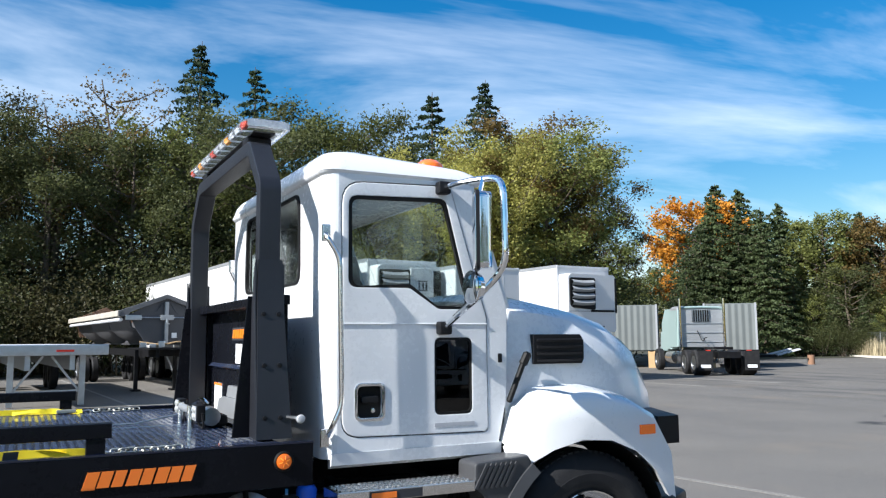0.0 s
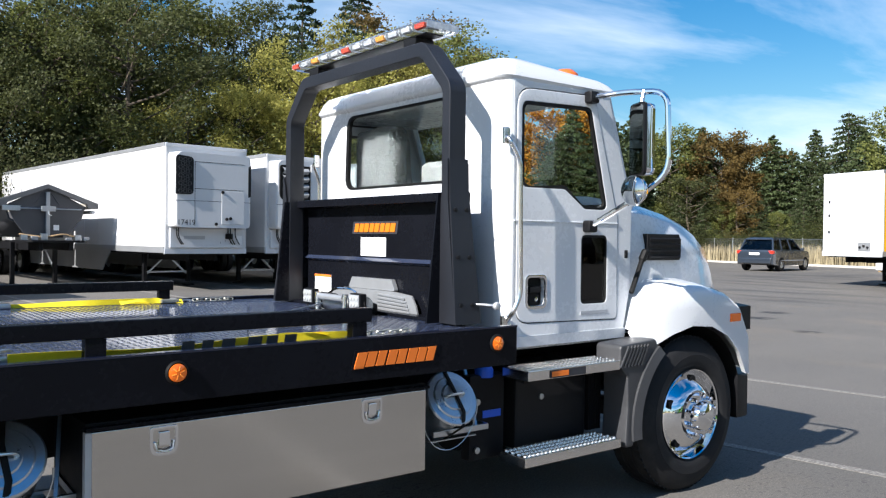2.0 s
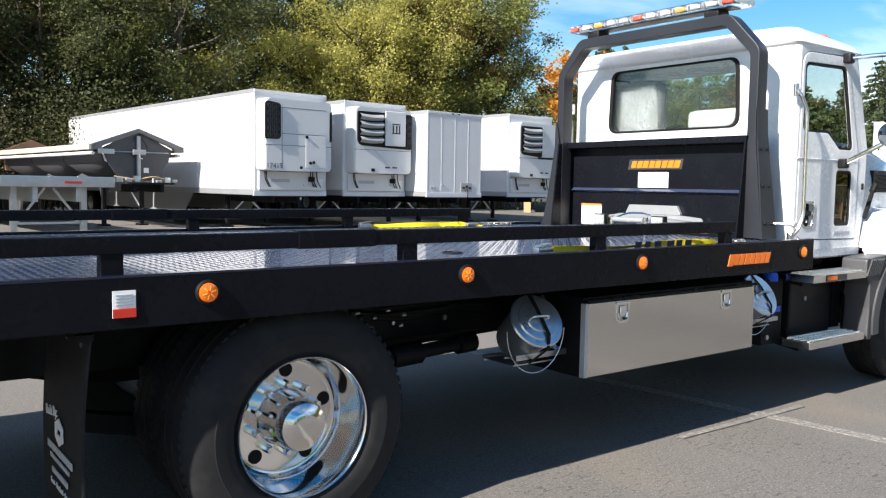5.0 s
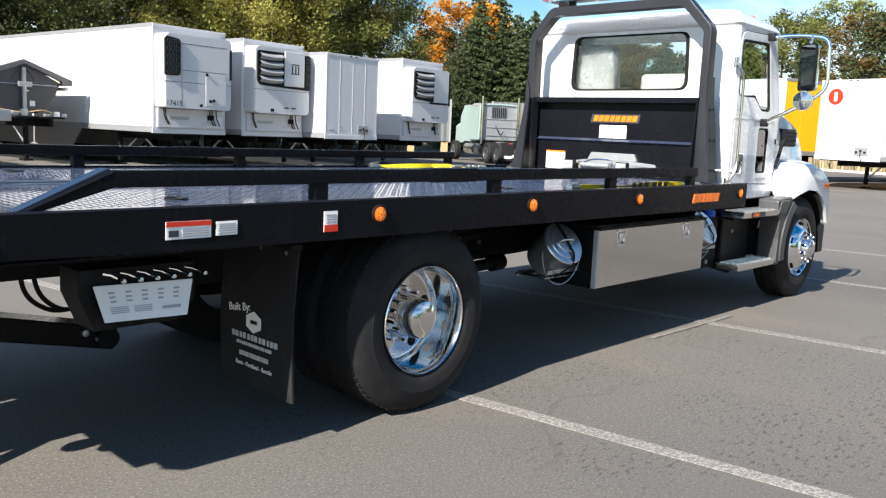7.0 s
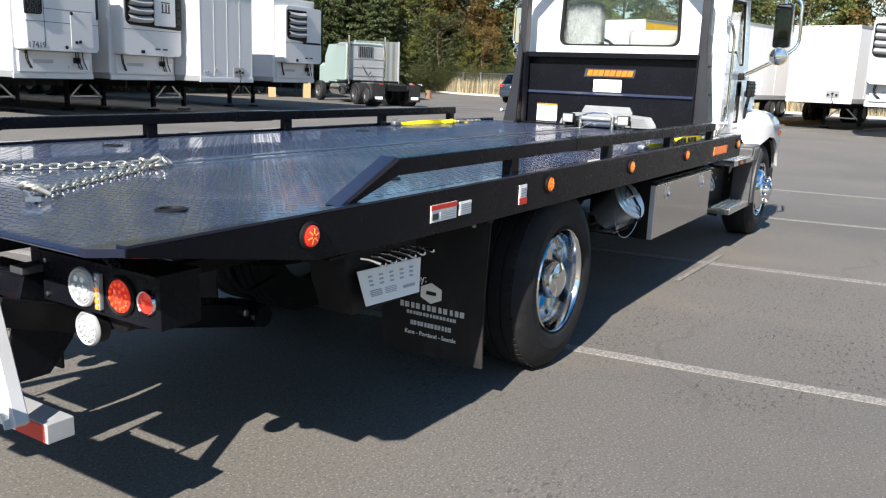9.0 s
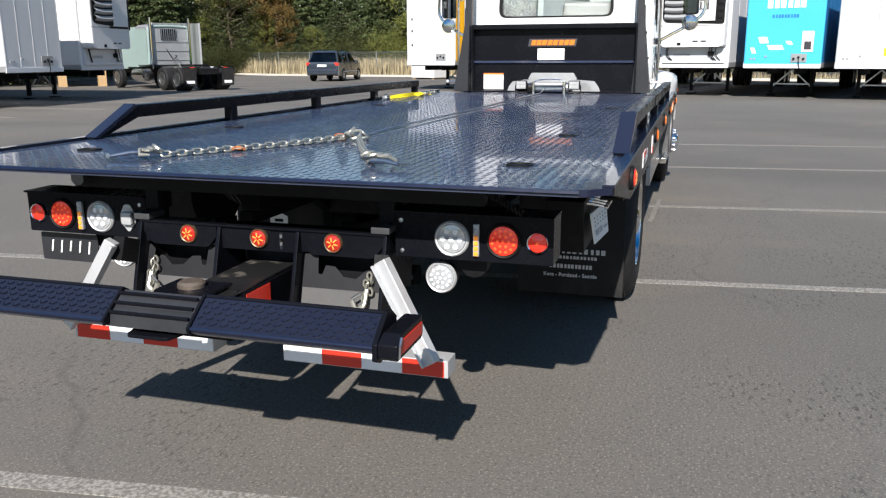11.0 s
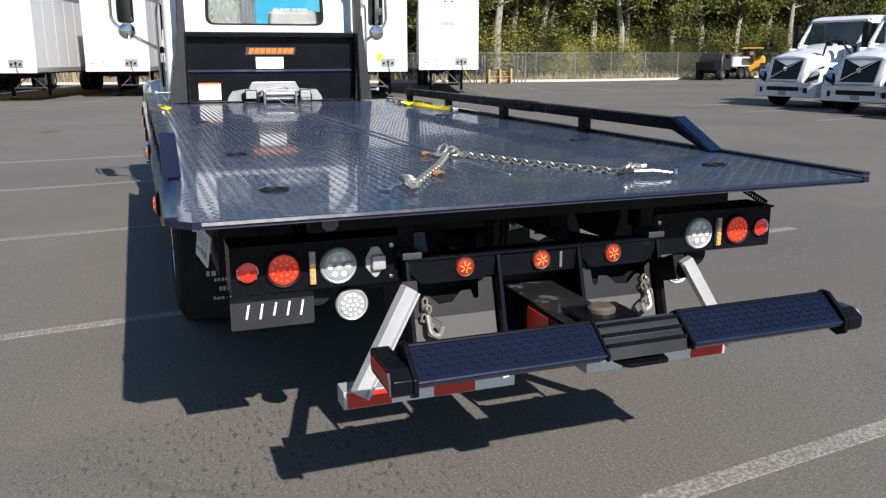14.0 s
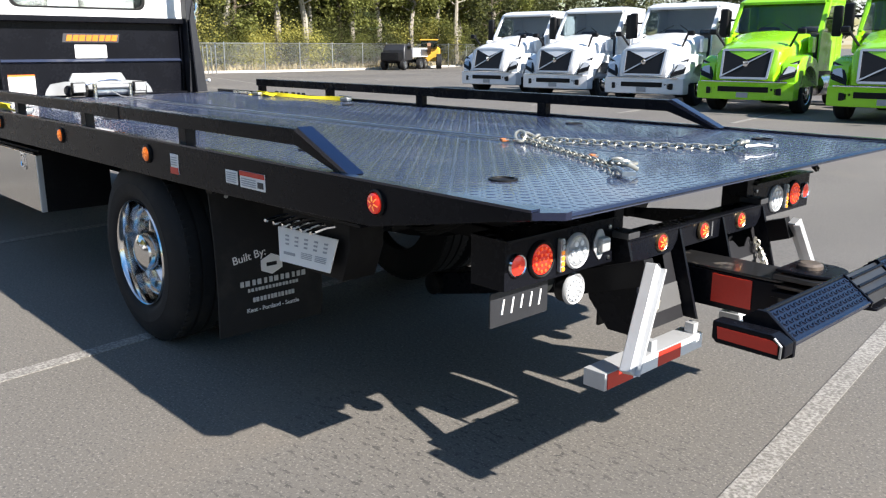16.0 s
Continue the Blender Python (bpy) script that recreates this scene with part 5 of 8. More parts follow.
pc = part("plug_plate", plate("x", rounded([(0.615, 0.84), (0.650, 0.885), (0.650, 0.915), (0.628, 0.955), (0.602, 0.955), (0.580, 0.915), (0.580, 0.885)], 0.012), -2.53, -2.536, r=0.002), "silver", truck, "silver trailer socket mount")
part("plug_cover", box(-2.56, -2.536, 0.583, 0.632, 0.876, 0.928, 0.008), "silver", pc, "square socket cover")
pl = part("number_plate", plate("x", rounded([(0.822, 0.688), (1.105, 0.688), (1.105, 0.805), (0.822, 0.805)], 0.008), -2.475, -2.470), "panel", truck, "dark plate with chalk marks")
for k in range(5):
    sticker("x", 0.866 + 0.046 * k, 0.873 + 0.046 * k, 0.722 + 0.004 * (k % 3), 0.775, -2.475, -1, "label", pl, "plate_mark", slant=-0.010)
part("deck_support", box(-2.42, -2.30, -0.86, 0.86, 1.02, 1.105, 0.004), "chassis", truck)
part("hanging_tab", plate("x", rounded([(0.755, 1.11), (0.81, 1.11), (0.81, 1.05), (0.795, 1.035), (0.77, 1.035), (0.755, 1.05)], 0.006), -2.60, -2.595), "seat", truck, "grey hanging tab")
part("coil_hose", tube([(-2.60 + 0.012 * math.cos(k * 1.1), -0.855 - 0.0022 * k, 1.085 - 0.0012 * k + 0.012 * math.sin(k * 1.1)) for k in range(60)], 0.004, 5), "seal", truck)

# wheel lift
lift = new("wheel_lift")
lift.parent = truck
part("lift_boom", box(-2.96, -2.38, -0.09, 0.11, 0.60, 0.745, 0.008), "black", lift)
part("boom_root", beam((-1.08, 0.01, 0.345), (-2.44, 0.01, 0.660), 0.19, 0.115, r=0.006), "black", lift, "black sloping boom under the frame")
part("boom_hinge", lathe([(0.055, -0.13), (0.055, 0.13), (0.03, 0.14), (0, 0.14)], (-1.13, 0.01, 0.36), "y", 16), "chassis", lift)
for z, x in ((0.40, -1.24), (0.36, -1.17)):
    part("boom_pin", lathe([(0.018, 0), (0.018, 0.02), (0, 0.024)], (x, -0.085, z), "y", 10, sign=-1), "galv", lift)
for k in range(2):
    part("boom_hose", tube(bend([(-1.62 + 0.05 * k, -0.30, 0.84), (-1.60 + 0.06 * k, -0.31, 0.66), (-1.46 + 0.04 * k, -0.28, 0.565), (-1.18, -0.24, 0.60)], 0.09, 6), 0.011, 6), "seal", lift)
part("boom_top_plate", plate("z", rounded([(-2.97, -0.085), (-2.97, 0.105), (-2.40, 0.105), (-2.40, -0.085)], 0.02), 0.746, 0.757, r=0.003), "wornglare", lift, "worn black boom top with painted pale glare patches")
part("boom_sleeve", box(-2.46, -2.25, -0.12, 0.14, 0.56, 0.80, 0.008), "black", lift)
for s in (-1, 1):
    sticker("y", -2.86, -2.70, 0.625, 0.735, 0.01 + s * 0.1003, s, "redtape", lift, "reflective_patch")
for z0, z1, hw, mt in ((0.70, 0.722, 0.125, "black"), (0.728, 0.742, 0.10, "wornsteel"), (0.764, 0.782, 0.115, "wornglare"), (0.788, 0.800, 0.10, "black")):
    nose = [(-2.94, -hw), (-3.05, -hw)] + [(-3.06 - 0.09 * math.cos(a), hw * math.sin(a)) for a in np.linspace(-1.35, 1.35, 9)] + [(-3.05, hw), (-2.94, hw)]
    part("pivot_plate", plate("z", [(p[0], p[1] + 0.01) for p in nose], z0, z1, r=0.004), mt, lift, "worn steel pivot plate" if mt != "black" else "")
part("pivot_pin", lathe([(0.045, -0.10), (0.045, 0.012), (0.035, 0.02), (0, 0.021)], (-3.02, 0.01, 0.80), "z", 20), "wornsteel", lift)
ct = [(-3.13, 0.79), (-3.185, 0.826), (-3.20, 0.815), (-3.205, 0.818), (-3.232, 0.797), (-3.234, 0.790), (-3.262, 0.77), (-3.268, 0.735), (-3.20, 0.72), (-3.14, 0.735)]
part("cross_tube", plate("y", ct, -0.14, 0.135, r=0.003), "panel", lift)
for k in range(3):
    part("cross_tube_ridge", tube([(-3.208 - 0.027 * k, -0.138, 0.822 - 0.022 * k), (-3.208 - 0.027 * k, 0.133, 0.822 - 0.022 * k)], 0.006, 6), "black", lift)
part("cross_tube_foot", plate("z", rounded([(-3.28, -0.07), (-3.28, 0.07), (-3.20, 0.09), (-3.20, -0.09)], 0.02), 0.708, 0.72, r=0.003), "black", lift)
M["armnavy"] = surf("navy_tread_paint", (0.0045, 0.0065, 0.018), 0.3, var=0.2, coat=0.3, bump=0.03, bscale=60)
for s in (-1, 1):
    def Y(v):
        return s * v - 0.004
    pf = [(-3.14, 0.80), (-3.172, 0.824), (-3.195, 0.826), (-3.278, 0.762), (-3.280, 0.745), (-3.25, 0.728), (-3.16, 0.745)]
    arm = part("lift_arm", plate("y", pf, Y(0.15), Y(0.715), r=0.003), "armnavy", lift, "navy tread-topped lift arm")
    part("arm_top_edge", tube([(-3.183, Y(0.145), 0.827), (-3.183, Y(0.72), 0.827)], 0.007, 8), "black", arm)
    part("arm_low_edge", tube([(-3.280, Y(0.145), 0.757), (-3.280, Y(0.72), 0.757)], 0.006, 8), "navy", arm)
    part("arm_end_rib", plate("y", [(-3.16, 0.82), (-3.19, 0.836), (-3.29, 0.76), (-3.285, 0.74), (-3.16, 0.745)], Y(0.140), Y(0.150), r=0.002), "black", arm)
    d = Vector((-0.083, 0, -0.064)).normalized()
    nrm = Vector((-0.064, 0, 0.083)).normalized()
    bm = bmesh.new()
    for i in range(30):
        for j in range(5):
            c_ = Vector((-3.197, Y(0.166 + 0.0183 * i), 0.826)) + d * (0.010 + 0.0195 * j) + nrm * 0.001
            e = Vector((0, 1, 0)) * 0.0062 + d * 0.0048 * (1 if (i + j) % 2 else -1)
            beam(c_ - e, c_ + e, 0.0045, 0.004, bm, up=nrm)
    part("arm_tread_pattern", bm, "armnavy", arm)["kind"] = "stuff"
    part("arm_end_cap", plate("y", rounded([(-3.13, 0.805), (-3.175, 0.838), (-3.205, 0.838), (-3.292, 0.77), (-3.292, 0.722), (-3.26, 0.708), (-3.16, 0.735)], 0.006), Y(0.715), Y(0.731), r=0.004), "black", arm)
    shell = [(-3.070, 0.794), (-3.250, 0.794), (-3.292, 0.772), (-3.292, 0.736), (-3.278, 0.724), (-3.085, 0.726), (-3.070, 0.740)]
    cap = part("arm_socket", plate("y", rounded(shell, 0.008), Y(0.731), Y(0.788), r=0.006), "black", arm, "black socket at the arm's end")
    part("end_patch", plate("y", [(-3.272, 0.740), (-3.092, 0.743), (-3.088, 0.778), (-3.256, 0.778), (-3.272, 0.768)], Y(0.7885), Y(0.791)), "redtape", cap, "red reflective patch")
    part("socket_rim", tube([(-3.280, Y(0.790), 0.732), (-3.282, Y(0.792), 0.768), (-3.260, Y(0.790), 0.786)], 0.004, 6), "galv", cap)

# winch behind the rack
M["cargrey"] = surf("grey_body_paint", (0.28, 0.29, 0.30), 0.45, var=0.1)
M["lampcell"] = surf("pale_led_reflector", (0.42, 0.43, 0.42), 0.25, 0.2, var=0.06, coat=0.5)
winch = new("winch")
winch.parent = truck
cov = rounded([(-0.535, 1.142), (0.47, 1.142), (0.45, 1.20), (0.41, 1.255), (0.28, 1.275), (-0.30, 1.275), (-0.47, 1.262), (-0.515, 1.20)], 0.012)
part("winch_body", box(3.46, 3.565, -0.26, 0.26, 1.142, 1.21, 0.02), "chassis", winch)
part("winch_gearbox", lathe([(0, -0.05), (0.05, -0.045), (0.055, 0.04), (0.04, 0.05), (0, 0.055)], (3.47, -0.22, 1.20), "y", 20), "galv", winch)
part("winch_cover", plate("x", cov, 3.650, 3.660), "brightsheet", winch, "folded silver winch cover")
part("cover_ridge", plate("x", rounded([(-0.285, 1.276), (0.245, 1.276), (0.205, 1.346), (-0.245, 1.346)], 0.01), 3.660, 3.692, r=0.004), "brightsheet", winch)
for k in range(5):
    part("cover_rib", beam((3.645, -0.12, 1.165 + 0.022 * k), (3.645, -0.465 + 0.014 * k, 1.160 + 0.020 * k), 0.010, 0.008, up=(1, 0, 0)), "brightsheet", winch)
part("winch_drum", tube([(3.43, -0.18, 1.195), (3.43, 0.11, 1.195)], 0.040, 16), "galv", winch)
for y in (-0.195, 0.125):
    part("roller_post", tube([(3.37, y, 1.14), (3.37, y, 1.262)], 0.019, 12), "alloy", winch)
part("roller_bar", tube([(3.37, -0.178, 1.236), (3.37, 0.108, 1.236)], 0.021, 12), "brightsheet", winch)
part("free_spool_lever", tube(bend([(3.47, 0.20, 1.235), (3.46, 0.06, 1.285), (3.46, -0.10, 1.290), (3.47, -0.16, 1.27)], 0.05), 0.007, 8), "chrome", winch)
part("winch_motor", lathe([(0, -0.10), (0.045, -0.095), (0.048, 0.08), (0.03, 0.10), (0, 0.10)], (3.50, 0.24, 1.20), "y", 18), "darkplastic", winch)
for y in (-0.295, 0.258):
    wk = part("work_light", box(3.372, 3.42, y - 0.059, y + 0.059, 1.182, 1.274, 0.008), "darkplastic", winch, "square work light")
    part("reflector", box(3.367, 3.373, y - 0.050, y + 0.050, 1.190, 1.266, 0.002), "cargrey", wk)
    for i in (-1, 0, 1):
        for j in (-1, 1):
            part("led", lathe([(0.0145, 0), (0.012, 0.005), (0, 0.006)], (3.367, y + i * 0.032, 1.228 + j * 0.018), "x", 10, sign=-1), "lampcell", wk)
    part("lamp_bracket", tube(bend([(3.40, y - 0.064, 1.23), (3.41, y - 0.066, 1.15), (3.41, y + 0.066, 1.15), (3.40, y + 0.064, 1.23)], 0.02), 0.006, 6), "darkplastic", wk)

# ---- loose things on the truck ----


M["pail"] = surf("galvanised_pail", (0.62, 0.65, 0.68), 0.3, 0.9, var=0.12, scale=7, fine=70, bump=0.04)


def bucket(c, d, lab):
    """A lidded pail lashed in its bracket; d is the way its lid faces."""
    d = Vector(d).normalized()
    m = Matrix.Translation(c) @ d.to_track_quat("Z", "Y").to_matrix().to_4x4() @ Matrix.Scale(0.9, 4)
    b = thing("bucket", lab, "bucket", "buckets under the bed", m)
    part("pail", lathe([(0, -0.26), (0.125, -0.26), (0.128, -0.25), (0.150, 0.0), (0.158, 0.004), (0.158, 0.012)], (0, 0, 0), "z", 32), "pail", b)
    part("lid", lathe([(0.160, 0.0), (0.166, 0.012), (0.158, 0.022), (0.125, 0.024), (0.118, 0.032), (0.08, 0.034), (0.074, 0.042), (0.0, 0.046)], (0, 0, 0), "z", 32), "pail", b, "ribbed galvanised lid")
    part("lid_handle", tube(bend([(-0.06, 0, 0.04), (-0.05, 0, 0.075), (0.05, 0, 0.075), (0.06, 0, 0.04)], 0.02), 0.008, 8), "pail", b)
    part("lashing_strap", tube([(0.0, -0.172, -0.20), (0.02, -0.172, 0.01), (0.03, -0.10, 0.045), (0.0, 0.05, 0.053), (0.0, 0.165, 0.02), (0, 0.165, -0.2)], 0.014, 6, flat=0.3), "seal", b)
    part("bail_wire", tube([(0.19 * math.cos(a), 0.20 * math.sin(a) - 0.04, -0.02 - 0.15 * abs(math.sin(a))) for a in np.linspace(math.pi, 2 * math.pi, 16)], 0.0028, 6), "pail", b)
    return b


bucket((1.42, -1.08, 0.785), (-0.16, -0.79, 0.56), "galvanised lidded bucket lashed in a bracket behind the tool box")
bucket((3.48, -1.06, 0.775), (-0.05, -0.80, 0.50), "galvanised lidded bucket lashed in a bracket ahead of the tool box")
for x in (1.42, 3.48):
    bk = new("bucket_bracket")
    bk.parent = truck
    part("bracket_rail", box(x - 0.10, x + 0.27, -1.05, -1.03, 0.585, 0.615, 0.003), "galv", bk)
    part("bracket_rail", box(x - 0.10, x + 0.27, -0.80, -0.78, 0.545, 0.575, 0.003), "galv", bk)
    part("bracket_side", beam((x + 0.19, -1.04, 0.60), (x + 0.24, -0.88, 0.88), 0.014, 0.02), "galv", bk)
    part("bracket_side", beam((x + 0.26, -1.04, 0.60), (x + 0.26, -0.70, 0.62), 0.014, 0.03), "galv", bk)
    part("bracket_floor", plate("z", [(x - 0.1, -1.03), (x + 0.2, -1.03), (x + 0.2, -0.8), (x - 0.1, -0.8)], 0.556, 0.562, [[(x - 0.02, -0.97), (x + 0.12, -0.97), (x + 0.12, -0.86), (x - 0.02, -0.86)]]), "galv", bk)

link_m = bpy.data.meshes.new("link")
bm = tube([(0.0125 * math.cos(a) + (0.009 if math.cos(a) > 0 else -0.009), 0.0125 * math.sin(a), 0) for a in np.linspace(0, 2 * math.pi, 15)[:-1]], 0.0043, 6, closed=True)
bm.to_mesh(link_m)
bm.free()
link_m.materials.append(M["zinc"])


def chain(pts, lab, ends):
    ch = thing("chain", lab, "chain", "chains on the deck")
    P_ = [Vector(p) for p in pts]
    k = 0
    for a, b in zip(P_, P_[1:]):
        n = max(1, int((b - a).length / 0.032))
        for i in range(n):
            p = a.lerp(b, (i + 0.5) / n) + Vector((0, 0, 0.004 * (k % 2)))
            o = new("link", link_m)
            o.parent = ch
            d = (b - a).normalized()
            o.matrix_local = Matrix.Translation(p) @ d.to_track_quat("X", "Z").to_matrix().to_4x4() @ pose(0, 0, 0, 42 + 90 * (k % 2), 0, 0)
            k += 1
    for e, dr in ends:
        e, dr = Vector(e), Vector(dr).normalized()
        sd = Vector((-dr.y, dr.x, 0))
        up = Vector((0, 0, 1))
        part("grab_hook", tube([e, e + dr * 0.04 + up * 0.012, e + dr * 0.08 + sd * 0.018 + up * 0.016, e + dr * 0.085 + sd * 0.042, e + dr * 0.05 + sd * 0.05], [0.007, 0.009, 0.010, 0.008, 0.004], 8), "zinc", ch, "forged hook")
        part("tee_bar", tube([e + dr * 0.04 - sd * 0.03, e + dr * 0.11 - sd * 0.02 + up * 0.004, e + dr * 0.20 - sd * 0.005 - up * 0.006], [0.009, 0.008, 0.006], 8), "galv", ch, "straight silver hook bar")
        part("tee_head", beam(e + dr * 0.195 - sd * 0.025, e + dr * 0.195 + sd * 0.02, 0.012, 0.014), "galv", ch)
        for q in range(3):
            part("cluster_ring", tube([e + dr * (0.01 + 0.02 * q) + sd * (0.02 * (q - 1)) + (sd * math.cos(a) + (up * (0.5 - 0.25 * q) + dr * 0.6) * math.sin(a)) * 0.026 + up * 0.016 for a in np.linspace(0, 6.28, 13)[:-1]], 0.0065, 6, closed=True), "zinc", ch)
    return ch


chain([(-1.68, 0.03, 1.155), (-2.0, 0.185, 1.149), (-2.50, 0.46, 1.150)], "zinc-plated chain with hooks lying on the tread deck", [((-2.50, 0.46, 1.160), (-0.7, 0.75, 0))])
chain([(-1.70, -0.03, 1.155), (-2.05, -0.19, 1.149), (-2.47, -0.40, 1.150)], "zinc-plated chain with hooks lying on the tread deck", [((-2.47, -0.40, 1.160), (-0.55, -0.85, 0))])
cl = thing("chain_coupling", "cluster of zinc links joining the chains to the winch cable", "coupling")
for q, (dx, dy, rr) in enumerate(((0, 0, 0.032), (0.03, 0.04, 0.026), (-0.01, -0.045, 0.026), (-0.035, 0.015, 0.024), (0.05, -0.02, 0.022), (0.01, 0.075, 0.022))):
    tl_ = 0.5 + 0.4 * math.sin(q * 2.2)
    part("coupling_link", tube([(-1.67 + dx + rr * math.cos(a), dy + rr * 0.8 * math.sin(a), 1.151 + rr * tl_ + rr * tl_ * math.cos(a + q)) for a in np.linspace(0, 6.28, 13)[:-1]], 0.007, 6, closed=True), "zinc", cl)
for e, k in (((-2.24, 0.25, 1.152), 1.0), ((-1.60, 0.08, 1.152), 1.0)):
    ht = thing("hook_latch", "rusty orange hook lying beside the chain", "hook", m=Matrix.Translation(e))
    part("hook_body", tube([(0, 0, 0), (0.012, 0.022, 0.002), (0.008, 0.042, 0.004), (-0.012, 0.05, 0.002), (-0.022, 0.036, 0)], [0.006, 0.008, 0.008, 0.006, 0.003], 8, flat=0.7), "hookred", ht)
    part("latch_tongue", beam((-0.004, 0.006, 0.006), (-0.018, 0.036, 0.004), 0.010, 0.003), "zinc", ht)
cb = thing("winch_cable", "thin steel winch cable running down the deck's middle", "cable")
part("cable", tube([(3.33, 0.0, 1.20), (3.1, 0.0, 1.16), (2.0, 0.02, 1.152), (0.5, 0.015, 1.151), (-1.0, 0.03, 1.151), (-1.64, 0.01, 1.152)], 0.005, 6), "galv", cb)


def tie_strap(s, x0, x1, y, mark):
    """A flat strap dropped on its edge along the rail, with a slack fold at its fore end."""
    st = thing("tie_down_strap", "loose yellow tie-down strap lying beside the rail", "strap", "straps beside the rails")

    def run(pts, wd, lean):
        return loft([[(p[0], p[1] - s * (0.5 * wd * math.sin(l)), p[2]), (p[0], p[1] + s * (0.5 * wd * math.sin(l)), p[2] + wd * math.cos(l)), (p[0], p[1] + s * (0.5 * wd * math.sin(l)) + 0.004, p[2] + wd * math.cos(l)), (p[0], p[1] - s * (0.5 * wd * math.sin(l)) + 0.004, p[2])] for p, l in zip(pts, lean)])
    n = 30
    pts = [(x0 + (x1 - x0) * k / n, y + 0.012 * math.sin(k * 0.35) + s * 0.02 * math.cos(k * 0.15), 1.143) for k in range(n + 1)]
    part("webbing", run(pts, 0.036, [0.5 + 0.45 * math.sin(k * 0.23 + s) for k in range(n + 1)]), "strap", st, "yellow webbing")
    pts = [(x1 - 0.42 + 0.40 * k / 14, y - s * (0.05 + 0.035 * math.sin(k * 0.5)), 1.144 + 0.02 * max(0, math.sin(k * 0.45))) for k in range(15)]
    part("webbing_fold", run(pts, 0.05, [1.1 + 0.3 * math.sin(k * 0.6) for k in range(15)]), "strap", st)
    r_ = part("ratchet", box(x0 - 0.10, x0 + 0.0, y - 0.025, y + 0.025, 1.143, 1.175, 0.008), "galv", st)
    part("ratchet_handle", beam((x0 - 0.10, y - 0.015, 1.18), (x0 + 0.01, y + 0.02, 1.19), 0.035, 0.006), "galv", r_)
    part("end_hook", tube([(x1 - 0.02, y, 1.15), (x1 + 0.04, y + 0.02, 1.155), (x1 + 0.07, y, 1.15), (x1 + 0.05, y - 0.02, 1.15)], 0.007, 6), "galv", st)
    for k in range(9):
        o = new("chain_link", link_m)
        o.parent = st
        o.matrix_local = Matrix.Translation((x1 + 0.09 + 0.032 * k, y - s * 0.02 + 0.012 * math.sin(k * 0.9), 1.155)) @ pose(0, 0, 0, 45 + 90 * (k % 2), 0, 10 * math.sin(k))
    part("strap_buckle", box(x1 - 0.16, x1 - 0.04, y - s * 0.05 - 0.022, y - s * 0.05 + 0.022, 1.146, 1.17, 0.006), "zinc", st)
    if mark:
        for k in range(7):
            x = x0 + 0.62 + 0.075 * k
            part("printed_mark", beam((x, y - 0.012, 1.196), (x + 0.045, y - 0.012, 1.196), 0.022, 0.002), "ink", st)
    return st


sp = tie_strap(-1, 1.42, 2.80, -1.17, False)
for k in range(6):
    w_ = (0.05, 0.045, 0.055, 0.06, 0.05, 0.055)[k]
    x_ = 2.02 + 0.082 * k + (0.03 if k > 2 else 0)
    mk = part("printed_mark", plate("y", [(x_, 1.150), (x_ + w_, 1.150), (x_ + w_ + 0.006, 1.184), (x_ + 0.006, 1.184)], -1.206, -1.210), "ink", sp)
tie_strap(1, 1.85, 2.9, 1.17, False)

# ---- yard: trailers, trucks, fence ----
M["trailerwhite"] = surf("white_trailer_skin", (0.60, 0.60, 0.60), 0.4, var=0.05, scale=0.6, fine=12, bump=0.02, bscale=20, dirt=(0.5, 0.48, 0.44), dscale=0.9, dmin=0.68, dmax=1.0)
M["trailergrey"] = surf("weathered_aluminium", (0.36, 0.37, 0.38), 0.4, 0.5, var=0.12, scale=1.2, fine=14, bump=0.05, bscale=40)
M["trailerlight"] = surf("pale_grey_skin", (0.58, 0.59, 0.61), 0.4, var=0.06, scale=0.8, fine=12)
M["dumpgrey"] = surf("grey_dump_steel", (0.065, 0.065, 0.07), 0.55, 0.3, var=0.2, scale=1.5, bump=0.1, bscale=30)
M["hopperlip"] = surf("faded_grey_steel", (0.115, 0.115, 0.118), 0.5, 0.2, var=0.2, scale=1.5, bump=0.08, bscale=30)
M["tanrail"] = surf("weathered_tan_rail", (0.34, 0.31, 0.26), 0.7, var=0.2, scale=1.2, fine=20)
M["brown"] = surf("rusty_brown_tarp", (0.22, 0.12, 0.07), 0.8, var=0.2, bump=0.2, bscale=10)
M["yellowskin"] = surf("yellow_trailer_skin", (0.85, 0.45, 0.01), 0.4, var=0.04, scale=0.5)
M["blueskin"] = surf("sky_blue_trailer_skin", (0.05, 0.42, 0.66), 0.4, var=0.04, scale=0.5)
M["darkblue"] = surf("deep_blue_skin", (0.02, 0.16, 0.38), 0.4, var=0.05)
M["green"] = surf("lime_green_paint", (0.24, 0.58, 0.01), 0.25, var=0.03, coat=0.6)
M["teal"] = surf("pale_teal_paint", (0.25, 0.33, 0.315), 0.35, var=0.06, coat=0.3)
M["suvpaint"] = surf("dark_slate_car_paint", (0.034, 0.045, 0.062), 0.25, 0.3, var=0.05, coat=0.7)
M["machine"] = surf("machine_yellow", (0.55, 0.30, 0.03), 0.45, var=0.1)
M["contgrey"] = surf("grey_green_container_paint", (0.125, 0.137, 0.133), 0.55, 0.1, var=0.12, scale=1.2, bump=0.05, bscale=18, dirt=(0.2, 0.13, 0.08), dscale=2.0, dmin=0.66, dmax=0.95)
M["wood"] = surf("raw_timber", (0.42, 0.28, 0.14), 0.8, var=0.2, scale=3, stretch=(1, 6, 1), bump=0.2)
